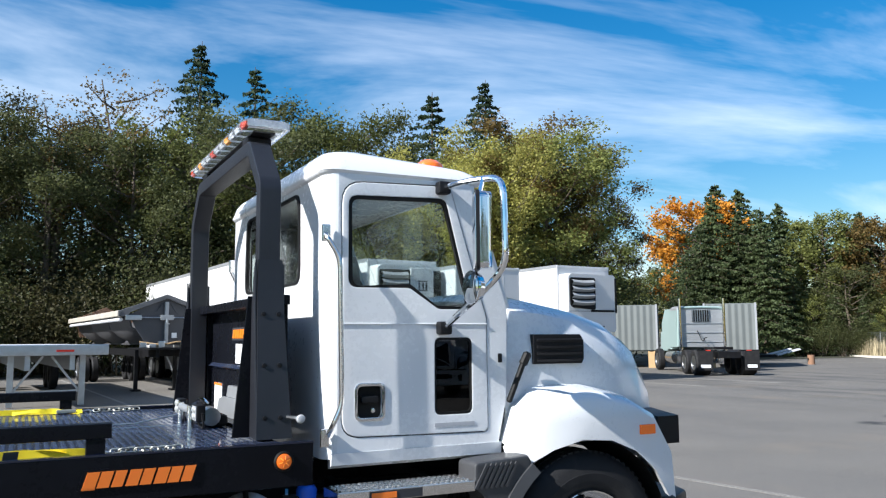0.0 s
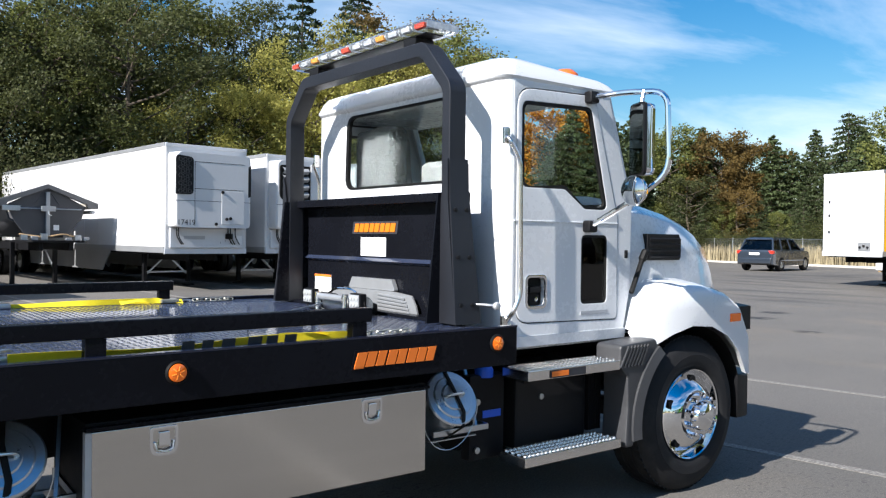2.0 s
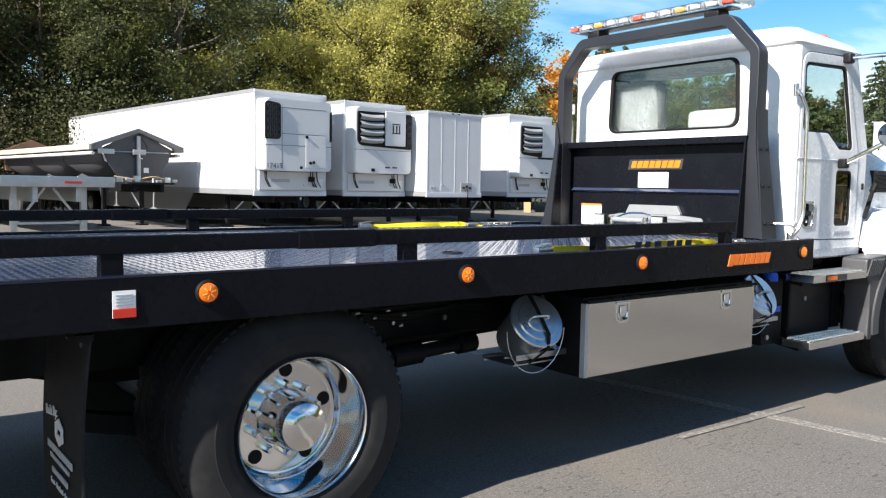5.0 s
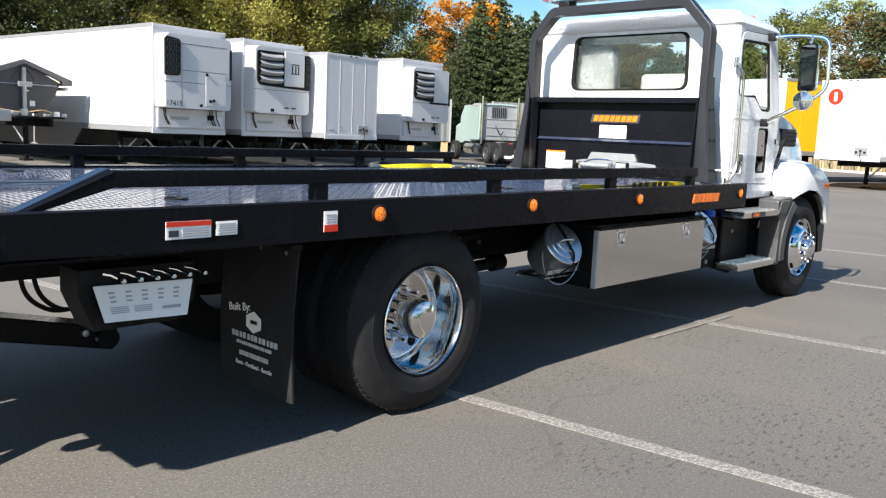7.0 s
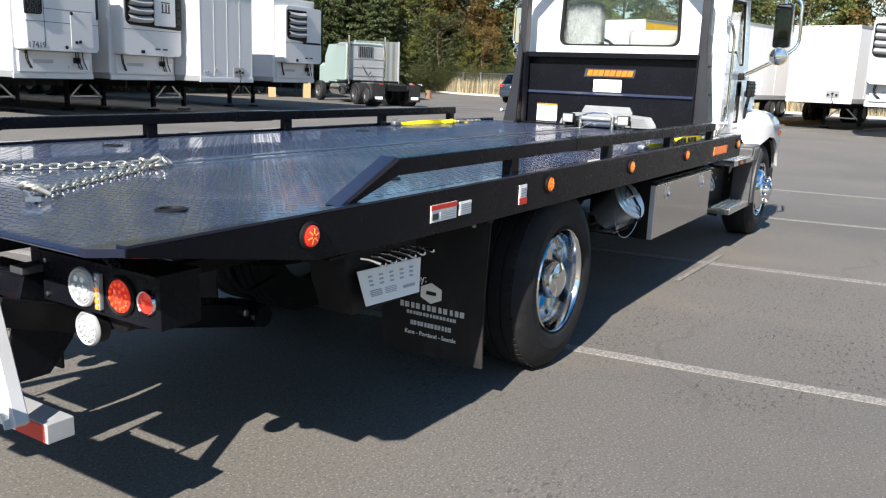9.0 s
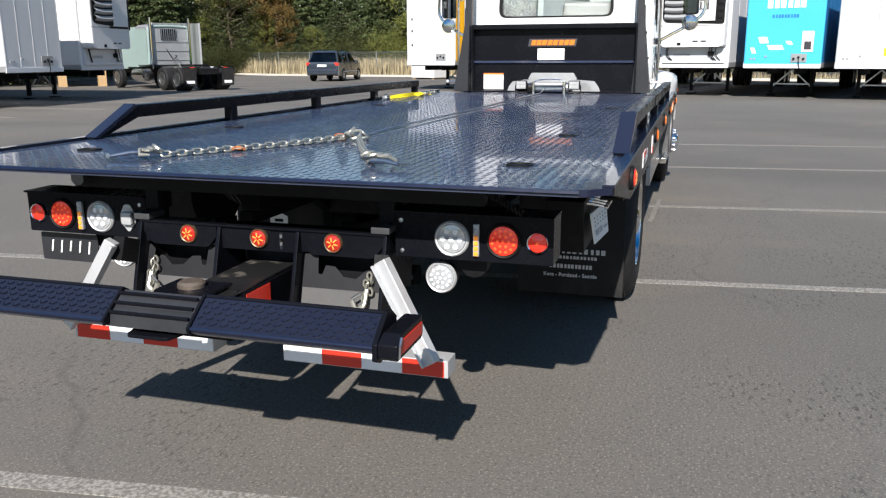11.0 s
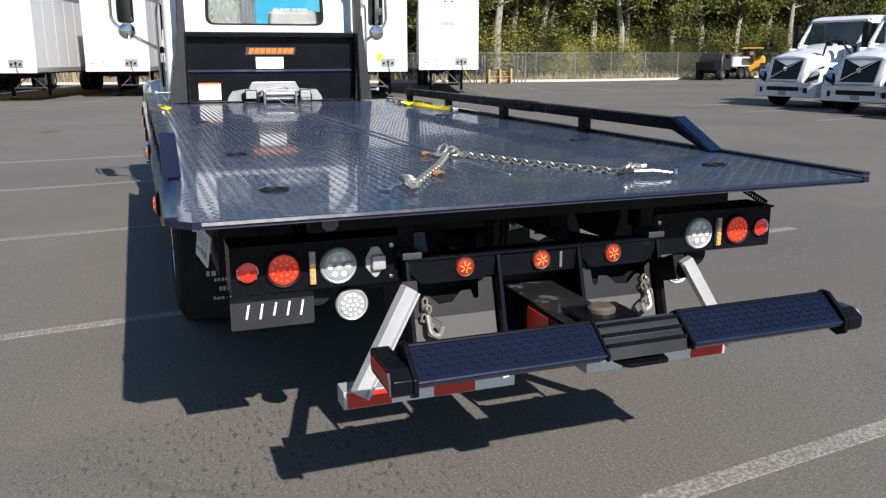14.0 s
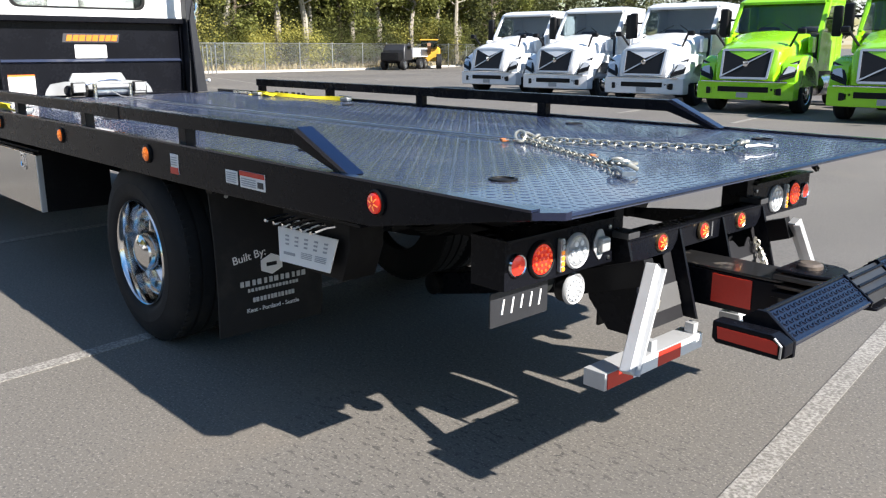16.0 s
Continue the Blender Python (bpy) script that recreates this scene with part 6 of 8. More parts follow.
M["screen"] = pane("truck_windscreen", (0.10, 0.13, 0.15), 0.0)
M["clearscreen"] = pane("clear_windscreen", (0.55, 0.62, 0.64), 0.0)


def road_wheel(x, y, s, r, parent, w=0.26, disc="galv"):
    rt = new("wheel")
    rt.parent = parent
    part("tyre", lathe([(r * 0.58, 0.0), (r * 0.72, 0.015), (r * 0.92, 0.01), (r, -0.04), (r, -w + 0.04), (r * 0.92, -w), (r * 0.58, -w + 0.01), (r * 0.58, 0.0)], (x, y, r), "y", 28, sign=s), "rubber", rt)
    part("rim", lathe([(r * 0.585, 0.0), (r * 0.56, 0.008), (r * 0.52, -0.04), (r * 0.35, -0.05), (r * 0.3, 0.0), (r * 0.12, 0.02), (0, 0.02)], (x, y, r), "y", 24, sign=s), disc, rt)


def trailer(name, m, label, group, skin="trailerwhite", side=None, length=16.0, top=4.08, nose="van", sidebands=0):
    """A box semi-trailer, its nose at the origin and its rear along +x."""
    t = thing(name, label, "semi trailer", group, m)
    h, lo = 1.29, 1.16
    body = part("box_body", box(0.03, length, -h, h, lo + 0.02, top - 0.03, 0.03), side or skin, t)
    part("nose_panel", box(-0.01, 0.04, -h + 0.06, h - 0.06, lo + 0.06, top - 0.08, 0.008), skin, t)
    for s in (-1, 1):
        part("corner_post", lathe([(0.07, lo), (0.07, top - 0.02), (0.05, top), (0, top)], (0.055, s * (h - 0.055), 0), "z", 12), skin, t)
        part("bottom_rail", box(0.0, length, s * (h - 0.01), s * (h + 0.02), lo - 0.06, lo + 0.12, 0.006), "trailergrey", t)
        part("top_rail", box(0.0, length, s * (h - 0.01), s * (h + 0.015), top - 0.11, top, 0.006), "trailergrey", t)
        for k in range(1, 13):
            part("side_seam", box(k * length / 13 - 0.012, k * length / 13 + 0.012, s * h, s * (h + 0.006), lo + 0.12, top - 0.11), side or skin, t)
    part("nose_bottom_rail", box(-0.03, 0.03, -h, h, lo - 0.08, lo + 0.07, 0.006), "trailerlight", t)
    part("nose_top_rail", box(-0.025, 0.03, -h + 0.02, h - 0.02, top - 0.10, top - 0.01, 0.01), skin, t)
    part("floor_frame", box(0.2, length - 0.1, -h + 0.1, h - 0.1, lo - 0.12, lo, 0.01), "chassis", t)
    for y in (-0.45, 0.45):
        part("kingpin_beam", box(0.3, 3.0, y - 0.05, y + 0.05, lo - 0.3, lo - 0.1), "chassis", t)
    for s in (-1, 1):
        lg = part("landing_leg", box(2.7, 2.84, s * 0.72 - 0.06, s * 0.72 + 0.06, 0.12, lo - 0.1, 0.01), "chassis", t)
        part("sand_shoe", box(2.6, 2.94, s * 0.72 - 0.14, s * 0.72 + 0.14, 0.0, 0.05, 0.01), "chassis", lg)
        part("leg_brace", beam((2.77, s * 0.7, 0.35), (2.77, -s * 0.05, lo - 0.12), 0.05, 0.05), "galv", lg)
        for x in (length - 2.6, length - 1.35):
            road_wheel(x, s * 1.24, s, 0.5, t)
            road_wheel(x, s * 0.92, s, 0.5, t)
        part("side_skirt", plate("y", [(4.2, lo - 0.06), (length - 4.0, lo - 0.06), (length - 4.2, 0.45), (4.9, 0.45)], s * (h - 0.06), s * (h - 0.03)), "trailergrey", t) if sidebands else None
    part("cross_brace", beam((2.77, -0.7, 0.45), (2.77, 0.7, 0.45), 0.05, 0.05), "galv", t)
    part("slider_frame", box(length - 3.4, length - 0.4, -0.5, 0.5, 0.72, lo - 0.1), "chassis", t)
    for k, y in enumerate((-0.22, -0.06, 0.1)):
        part("air_coupling", lathe([(0.04, 0), (0.04, 0.05), (0.02, 0.07), (0, 0.07)], (-0.03, y - 0.5, lo + 0.25 + 0.05 * (k % 2)), "x", 10, sign=-1), "darkplastic", t)
    part("coupling_plate", box(-0.03, -0.01, -0.82, -0.30, lo + 0.12, lo + 0.42, 0.006), "trailergrey", t)
    if nose == "van":
        for y in (-0.62, 0.0, 0.62):
            part("nose_seam", box(-0.016, -0.008, y - 0.008, y + 0.008, lo + 0.1, top - 0.12), skin, t)
        for y in (-0.14, 0.14):
            part("clearance_lamp", box(-0.035, -0.02, y - 0.05, y + 0.05, top - 0.075, top - 0.035, 0.004), "darkplastic", t)
        for y, z in ((1.05, lo + 0.22), (0.93, lo + 0.22), (0.55, lo + 0.30)):
            part("nose_lamp", box(-0.03, -0.008, y - 0.04, y + 0.04, z, z + 0.06, 0.006), "cargrey", t)
        part("air_line", tube(bend([(-0.05, -0.56, lo + 0.26), (-0.10, -0.58, lo + 0.08), (-0.02, -0.62, lo - 0.12)], 0.06), 0.014, 6), "seal", t)
    if nose == "panelled":
        for y in (-0.62, 0.62):
            part("access_panel", box(-0.02, -0.008, y - 0.3, y + 0.3, 2.2, 3.4, 0.004), "trailerlight", t)
        for z in (2.5, 3.0, 1.9):
            part("panel_hinge", box(-0.03, -0.018, 0.95, 1.02, z, z + 0.1, 0.004), "darkplastic", t)
    if nose.startswith("reefer"):
        u = part("reefer_unit", loft([[(x, y, z) for y, z in rounded([(-1.19 * k, 1.84), (1.19 * k, 1.84), (1.19 * k, 3.98), (-1.19 * k, 3.98)], 0.10 if k == 1 else 0.16)] for x, k in ((-0.01, 1), (-0.40, 1), (-0.47, 0.98), (-0.50, 0.94))]), "trailerwhite", t, "white refrigeration unit")
        part("unit_gap", box(-0.503, -0.02, -1.17, 1.17, 2.60, 2.612), "seal", u)
        part("base_panel", box(-0.10, -0.01, -1.15, 1.15, 1.26, 1.82, 0.01), "trailerlight", u)
        for y in (0.98, 0.93, -0.62, -0.70, -0.85):
            part("unit_hose", tube(bend([(-0.14, y, 1.84), (-0.20, y + 0.03, 1.6), (-0.15, y - 0.1, 1.42), (-0.12, y - 0.16, 1.36)], 0.1), 0.016, 6), "seal", u)
        part("hose_block", box(-0.16, -0.10, -0.78, -0.55, 1.52, 1.68, 0.02), "darkplastic", u)
        part("print_panel", box(-0.105, -0.10, 0.10, 0.75, 1.50, 1.60), "labelgrey", u)
        part("print_sticker", box(-0.105, -0.10, -1.1, -0.92, 1.35, 1.62), "whitetape", u)
        if nose == "reefer_a":
            g = part("air_grille", plate("x", rounded([(0.66, 2.78), (1.17, 2.78), (1.17, 3.90), (0.66, 3.84)], [0.12, 0.03, 0.1, 0.12]), -0.535, -0.45, r=0.01), "darkplastic", u, "black honeycomb grille")
            for k in range(9):
                for q in range(3):
                    yy, zz = 0.78 + 0.14 * q + 0.07 * (k % 2), 2.87 + 0.112 * k
                    if yy < 1.1:
                        part("honeycomb_ring", lathe([(0.062, 0), (0.062, 0.02), (0.048, 0.02), (0.048, 0)], (-0.532, yy, zz), "x", 6, sign=-1), "plastic", g)
            for z in (2.95, 3.72):
                part("panel_seam", box(-0.504, -0.49, -0.95, 0.62, z, z + 0.012), "seal", u)
            part("panel_seam", box(-0.504, -0.49, 0.60, 0.612, 1.9, 3.72), "seal", u)
            part("edge_grille", plate("x", rounded([(-1.17, 2.8), (-1.08, 2.74), (-1.08, 3.66), (-1.17, 3.74)], 0.03), -0.505, -0.42), "darkplastic", u)
            part("control_box", box(-0.512, -0.495, -0.95, -0.22, 1.95, 2.92, 0.01), "trailerwhite", u)
            for y, z in ((-0.50, 2.12), (-0.38, 2.10), (-0.25, 2.88), (-0.05, 1.95)):
                part("knob", lathe([(0.05, 0), (0.045, 0.03), (0, 0.035)], (-0.51, y, z), "x", 10, sign=-1), "darkplastic", u)
            words("17419", 0.22, Matrix(((0, 0, -1, -0.508), (-1, 0, 0, 0.86), (0, 1, 0, 1.98), (0, 0, 0, 1))), "ink", u, "fleet_number")
        else:
            wide = nose == "reefer_b"
            g = part("air_grille", plate("x", rounded([(-1.15 if wide else -0.12, 2.66), (1.10, 2.74), (1.10, 3.84), (-1.15 if wide else -0.12, 3.84)], [0.08, 0.25, 0.10, 0.08]), -0.545, -0.42, r=0.02), "seal", u, "black louvred grille")
            y0, y1 = (0.10, 1.02) if wide else (-0.02, 1.02)
            for k in range(4):
                zb = 2.84 + 0.245 * k
                part("louvre", loft([[(-0.545 - 0.10 * math.sin(math.pi * f), y0 + (y1 - y0) * v, zb + 0.19 * f - 0.03 * math.sin(math.pi * v)) for v in (0, 0.25, 0.5, 0.75, 1)] for f in (0, 0.25, 0.5, 0.75, 1)], caps=False, closed=False), "cargrey", g)
            if wide:
                bp = part("brand_panel", box(-0.60, -0.545, -0.84, 0.02, 2.76, 3.90, 0.03), "trailerwhite", u)
                part("brand_mark", box(-0.604, -0.599, -0.60, -0.24, 3.16, 3.20), "ink", bp)
                part("brand_mark", box(-0.604, -0.599, -0.60, -0.24, 3.46, 3.50), "ink", bp)
                for y in (-0.56, -0.44, -0.30):
                    part("brand_mark", box(-0.604, -0.599, y - 0.03, y + 0.03, 3.20, 3.44), "ink", bp)
                for k in range(4):
                    part("side_louvre", box(-0.57, -0.545, -1.12, -0.90, 2.85 + 0.245 * k, 3.0 + 0.245 * k, 0.02), "darkplastic", g)
                part("swoosh_crease", beam((-0.505, 0.35, 2.60), (-0.505, -0.25, 2.05), 0.01, 0.012), "trailerlight", u)
            else:
                part("side_grille", box(-0.52, -0.30, -1.20, -1.10, 2.55, 3.86, 0.02), "seal", u)
                part("lower_band", box(-0.515, -0.49, -1.05, 0.1, 2.58, 2.66), "seal", u)
            for y in (-0.15, -0.45):
                part("unit_badge", box(-0.51, -0.50, y - 0.1, y + 0.1, 2.02, 2.07), "ink", u)
            part("unit_latch", box(-0.512, -0.50, 0.38, 0.52, 1.90, 2.0), "seal", u)
    return t


A_AZ = 94.2
trailer("reefer_trailer", pose(10.23, 19.0, 0, 0, 0, A_AZ), "white refrigerated semi trailer with louvred cooling unit on its nose", "parked white trailers", nose="reefer_a", sidebands=1, top=4.26, length=17.0)
trailer("reefer_trailer", pose(13.5, 19.3, 0, 0, 0, A_AZ), "white refrigerated semi trailer with large black nose louvres", "parked white trailers", nose="reefer_b", top=4.2)
trailer("van_trailer", pose(16.2, 18.4, 0, 0, 0, A_AZ), "white dry van semi trailer with a flat riveted nose", "parked white trailers", "trailerwhite", "trailerlight", nose="van", top=4.0)
trailer("reefer_trailer", pose(21.3, 20.0, 0, 0, 0, A_AZ), "white refrigerated semi trailer with a short cooling unit", "parked white trailers", nose="reefer_c", top=4.32)
B_AZ = -14.0
tr = trailer("van_trailer", pose(31.7, 10.35, 0, 0, 0, B_AZ) @ Matrix.Diagonal((1, 1, 1.05, 1)), "white-nosed semi trailer with bright yellow sides", "trailers along the fence", "trailerlight", "yellowskin", nose="panelled")
tr = trailer("van_trailer", pose(29.97, 6.05, 0, 0, 0, B_AZ), "white semi trailer with a round red badge", "trailers along the fence")
part("badge", lathe([(0.30, 0), (0.30, 0.012), (0, 0.014)], (-0.012, 0.66, 3.45), "x", 28, sign=-1), "redtape", tr, "round red badge")
part("badge_mark", box(-0.03, -0.02, 0.59, 0.71, 3.28, 3.62), "label", tr)
trailer("van_trailer", pose(32.2, 2.0, 0, 0, 0, B_AZ), "plain white semi trailer parked nose out", "trailers along the fence")
trailer("reefer_trailer", pose(27.9, -1.3, 0, 0, 0, B_AZ), "white refrigerated semi trailer parked nose out", "trailers along the fence", nose="reefer_b")
tr = trailer("van_trailer", pose(26.9, -4.32, 0, 0, 0, B_AZ), "sky-blue semi trailer with white markings", "trailers along the fence", "blueskin", "darkblue")
bars("x", -0.65, 0.65, 3.15, 3.42, -0.012, -1, "label", tr, 6, 0, "white_mark", gap=0.25, t=0.01)
bars("x", -0.45, 0.45, 2.82, 2.93, -0.012, -1, "darkblue", tr, 9, 0, "blue_mark", gap=0.3, t=0.01)
part("placard", box(-0.03, -0.012, -1.0, -0.62, 1.65, 2.35), "label", tr)
part("placard_print", box(-0.036, -0.03, -0.93, -0.70, 1.72, 2.0), "ink", tr)
for k, (y, z, w, hh) in enumerate(((0.62, 1.95, 0.30, 0.22), (0.2, 1.72, 0.5, 0.16), (-0.25, 1.9, 0.18, 0.12), (0.95, 1.6, 0.14, 0.2))):
    sticker("x", y - w / 2, y + w / 2, z, z + hh, -0.012, -1, "label", tr, "torn_sticker", slant=0.08, t=0.01)
tr = trailer("van_trailer", pose(25.7, -7.2, 0, 0, 0, B_AZ), "plain white semi trailer with rust streaks", "trailers along the fence")
for y, z in ((0.45, 3.0), (0.1, 2.6), (-0.35, 3.3)):
    part("rust_streak", box(-0.016, -0.011, y - 0.012, y + 0.012, z, z + 0.9), "trailergrey", tr)
part("hazard_tag", box(-0.03, -0.012, -0.35, -0.15, 1.5, 1.75), "strap", tr)
tr = trailer("van_trailer", pose(29.0, -11.5, 0, 0, 0, -18), "plain white semi trailer with a small faded mark", "trailers along the fence", top=4.0)
bars("x", -0.25, 0.35, 2.95, 3.1, -0.012, -1, "labelgrey", tr, 5, 0, "faded_mark", gap=0.25, t=0.01)

# open dump trailer and flatbed trailer
dt = thing("dump_trailer", "grey steel hopper trailer with peaked end boards, rusty inside", "dump trailer", m=pose(6.62, 22.4, 0, 0, 0, A_AZ))
part("end_board", plate("x", rounded([(-0.62, 1.56), (0.62, 1.56), (0.88, 1.95), (1.02, 2.25), (1.14, 2.44), (0.62, 2.72), (0, 2.98), (-0.62, 2.72), (-1.14, 2.44), (-1.02, 2.25), (-0.88, 1.95)], 0.02), -0.03, 0.04, r=0.008), "dumpgrey", dt)
part("end_rim", plate("x", [(-1.46, 2.40), (-1.46, 2.56), (0, 3.10), (1.46, 2.56), (1.46, 2.40), (1.16, 2.40), (1.12, 2.52), (0, 2.97), (-1.12, 2.52), (-1.16, 2.40)], -0.16, 0.02, r=0.008), "hopperlip", dt, "grey folded lip over the end board")
for s in (-1, 1):
    part("rim_corner_fold", beam((-0.155, s * 1.45, 2.42), (-0.155, s * 1.33, 2.56), 0.02, 0.015), "dumpgrey", dt)
    part("board_crease", beam((-0.036, s * 0.10, 2.86), (-0.036, s * 0.34, 2.50), 0.03, 0.02), "dumpgrey", dt)
    for k in range(3):
        x0 = 0.1 + 3.75 * k
        part("hopper_side", loft([[(x, s * hw, z) for hw, z in ((0.42, 1.50 + dz), (0.86, 1.72 + dz), (1.04, 2.05), (1.14, 2.45), (1.09, 2.45), (0.99, 2.07), (0.82, 1.76 + dz), (0.40, 1.54 + dz))] for x, dz in ((x0, 0.22), (x0 + 0.8, 0.04), (x0 + 1.8, 0.0), (x0 + 2.9, 0.04), (x0 + 3.65, 0.22))]), "dumpgrey", dt)
    part("top_rail", box(0.06, 11.6, s * 1.16, s * 1.46, 2.40, 2.58, 0.015), "tanrail", dt, "weathered tan top rail")
    part("rail_end_plate", box(0.05, 0.062, s * 1.18, s * 1.44, 2.41, 2.57), "galv", dt)
    part("tarp_tube", tube([(0.0, s * 1.36, 2.30), (11.5, s * 1.36, 2.30)], 0.055, 10), "trailerlight", dt, "white tarp roller")
    part("support_leg", box(1.2, 1.34, s * 0.62 - 0.06, s * 0.62 + 0.06, 0.05, 1.35, 0.01), "chassis", dt)
    part("leg_foot", box(1.08, 1.46, s * 0.62 - 0.15, s * 0.62 + 0.15, 0.0, 0.06, 0.01), "chassis", dt)
    part("leg_stay", beam((1.27, s * 0.6, 0.5), (2.1, s * 0.45, 1.3), 0.05, 0.05), "galv", dt)
    for x in (9.0, 10.25):
        road_wheel(x, s * 1.2, s, 0.5, dt)
        road_wheel(x, s * 0.88, s, 0.5, dt)
    part("main_beam", box(-0.9, 11.4, s * 0.42 - 0.06, s * 0.42 + 0.06, 1.12, 1.36, 0.01), "chassis", dt)
part("hopper_floor", box(0.1, 11.4, -0.5, 0.5, 1.50, 1.56), "dumpgrey", dt)
part("far_end_board", plate("x", [(-1.0, 1.8), (1.0, 1.8), (1.15, 2.44), (1.46, 2.5), (0, 3.10), (-1.46, 2.5), (-1.15, 2.44)], 11.42, 11.5, r=0.008), "brown", dt, "rust-brown inner face of the far end board")
part("centre_post", box(-0.13, -0.03, -0.055, 0.055, 1.55, 2.86, 0.008), "trailergrey", dt)
part("latch_rod", tube([(-0.15, -0.95, 2.36), (-0.15, 0.95, 2.36)], 0.018, 8), "galv", dt)
part("latch_block", box(-0.20, -0.10, -0.20, 0.20, 2.28, 2.44, 0.01), "trailergrey", dt)
part("latch_hook", tube(bend([(-0.21, 0.02, 2.30), (-0.23, 0.02, 2.18), (-0.21, -0.08, 2.16)], 0.03), 0.016, 6), "galv", dt)
part("side_latch_block", box(-0.20, -0.12, 0.78, 1.26, 2.28, 2.43, 0.01), "galv", dt)
part("notice_plate", box(-0.042, -0.034, -0.34, -0.18, 1.72, 1.88), "label", dt)
part("draw_deck", plate("z", rounded([(-1.15, -0.75), (0.1, -1.2), (0.1, 1.2), (-1.15, 0.75)], 0.15), 1.36, 1.42, r=0.01), "chassis", dt)
for k, (y, h) in enumerate(((-0.95, 0.10), (-0.7, 0.16), (-0.45, 0.08), (0.25, 0.20), (0.5, 0.12), (0.8, 0.16))):
    part("deck_fitting", box(-0.62 - 0.04 * (k % 2), -0.50, y - 0.09, y + 0.09, 1.42, 1.42 + h, 0.012), "galv" if k % 2 else "cargrey", dt)
part("supply_hose", tube(bend([(-0.3, -0.9, 1.46), (-0.6, -0.3, 1.62), (-0.5, 0.2, 1.5), (-0.3, 0.85, 1.6)], 0.2), 0.022, 6), "wood", dt)
ft = thing("flatbed_trailer", "aluminium flatbed trailer with fold-down legs", "flatbed trailer", m=pose(3.2, 17.25, 0, 0, 0, A_AZ) @ Matrix.Diagonal((1, 1, 1.09, 1)))
part("flat_deck", box(0, 12.5, -1.28, 1.28, 1.25, 1.40, 0.02), "trailergrey", ft)
part("nose_rail", box(-0.06, 0.0, -1.3, 1.3, 1.18, 1.42, 0.02), "galv", ft)
for k in range(20):
    part("deck_plank", box(0.02, 12.4, -1.27 + 0.127 * k, -1.15 + 0.127 * k, 1.40, 1.412), "trailerlight", ft)
for s in (-1, 1):
    part("main_beam", box(0.2, 12.3, s * 0.5 - 0.06, s * 0.5 + 0.06, 0.85, 1.25), "galv", ft)
    part("leg", box(0.8, 0.95, s * 0.82 - 0.07, s * 0.82 + 0.07, 0.02, 1.2), "galv", ft)
    part("leg_stay", beam((0.87, s * 0.8, 0.3), (0.87, s * 0.1, 1.15), 0.05, 0.05), "galv", ft)
    for x in (9.6, 10.9):
        road_wheel(x, s * 1.2, s, 0.5, ft)
part("leg_tie", beam((0.87, -0.8, 0.35), (0.87, 0.8, 0.35), 0.05, 0.05), "galv", ft)
part("deck_marker", box(-0.075, -0.06, -0.5, -0.1, 1.26, 1.31), "redtape", ft)


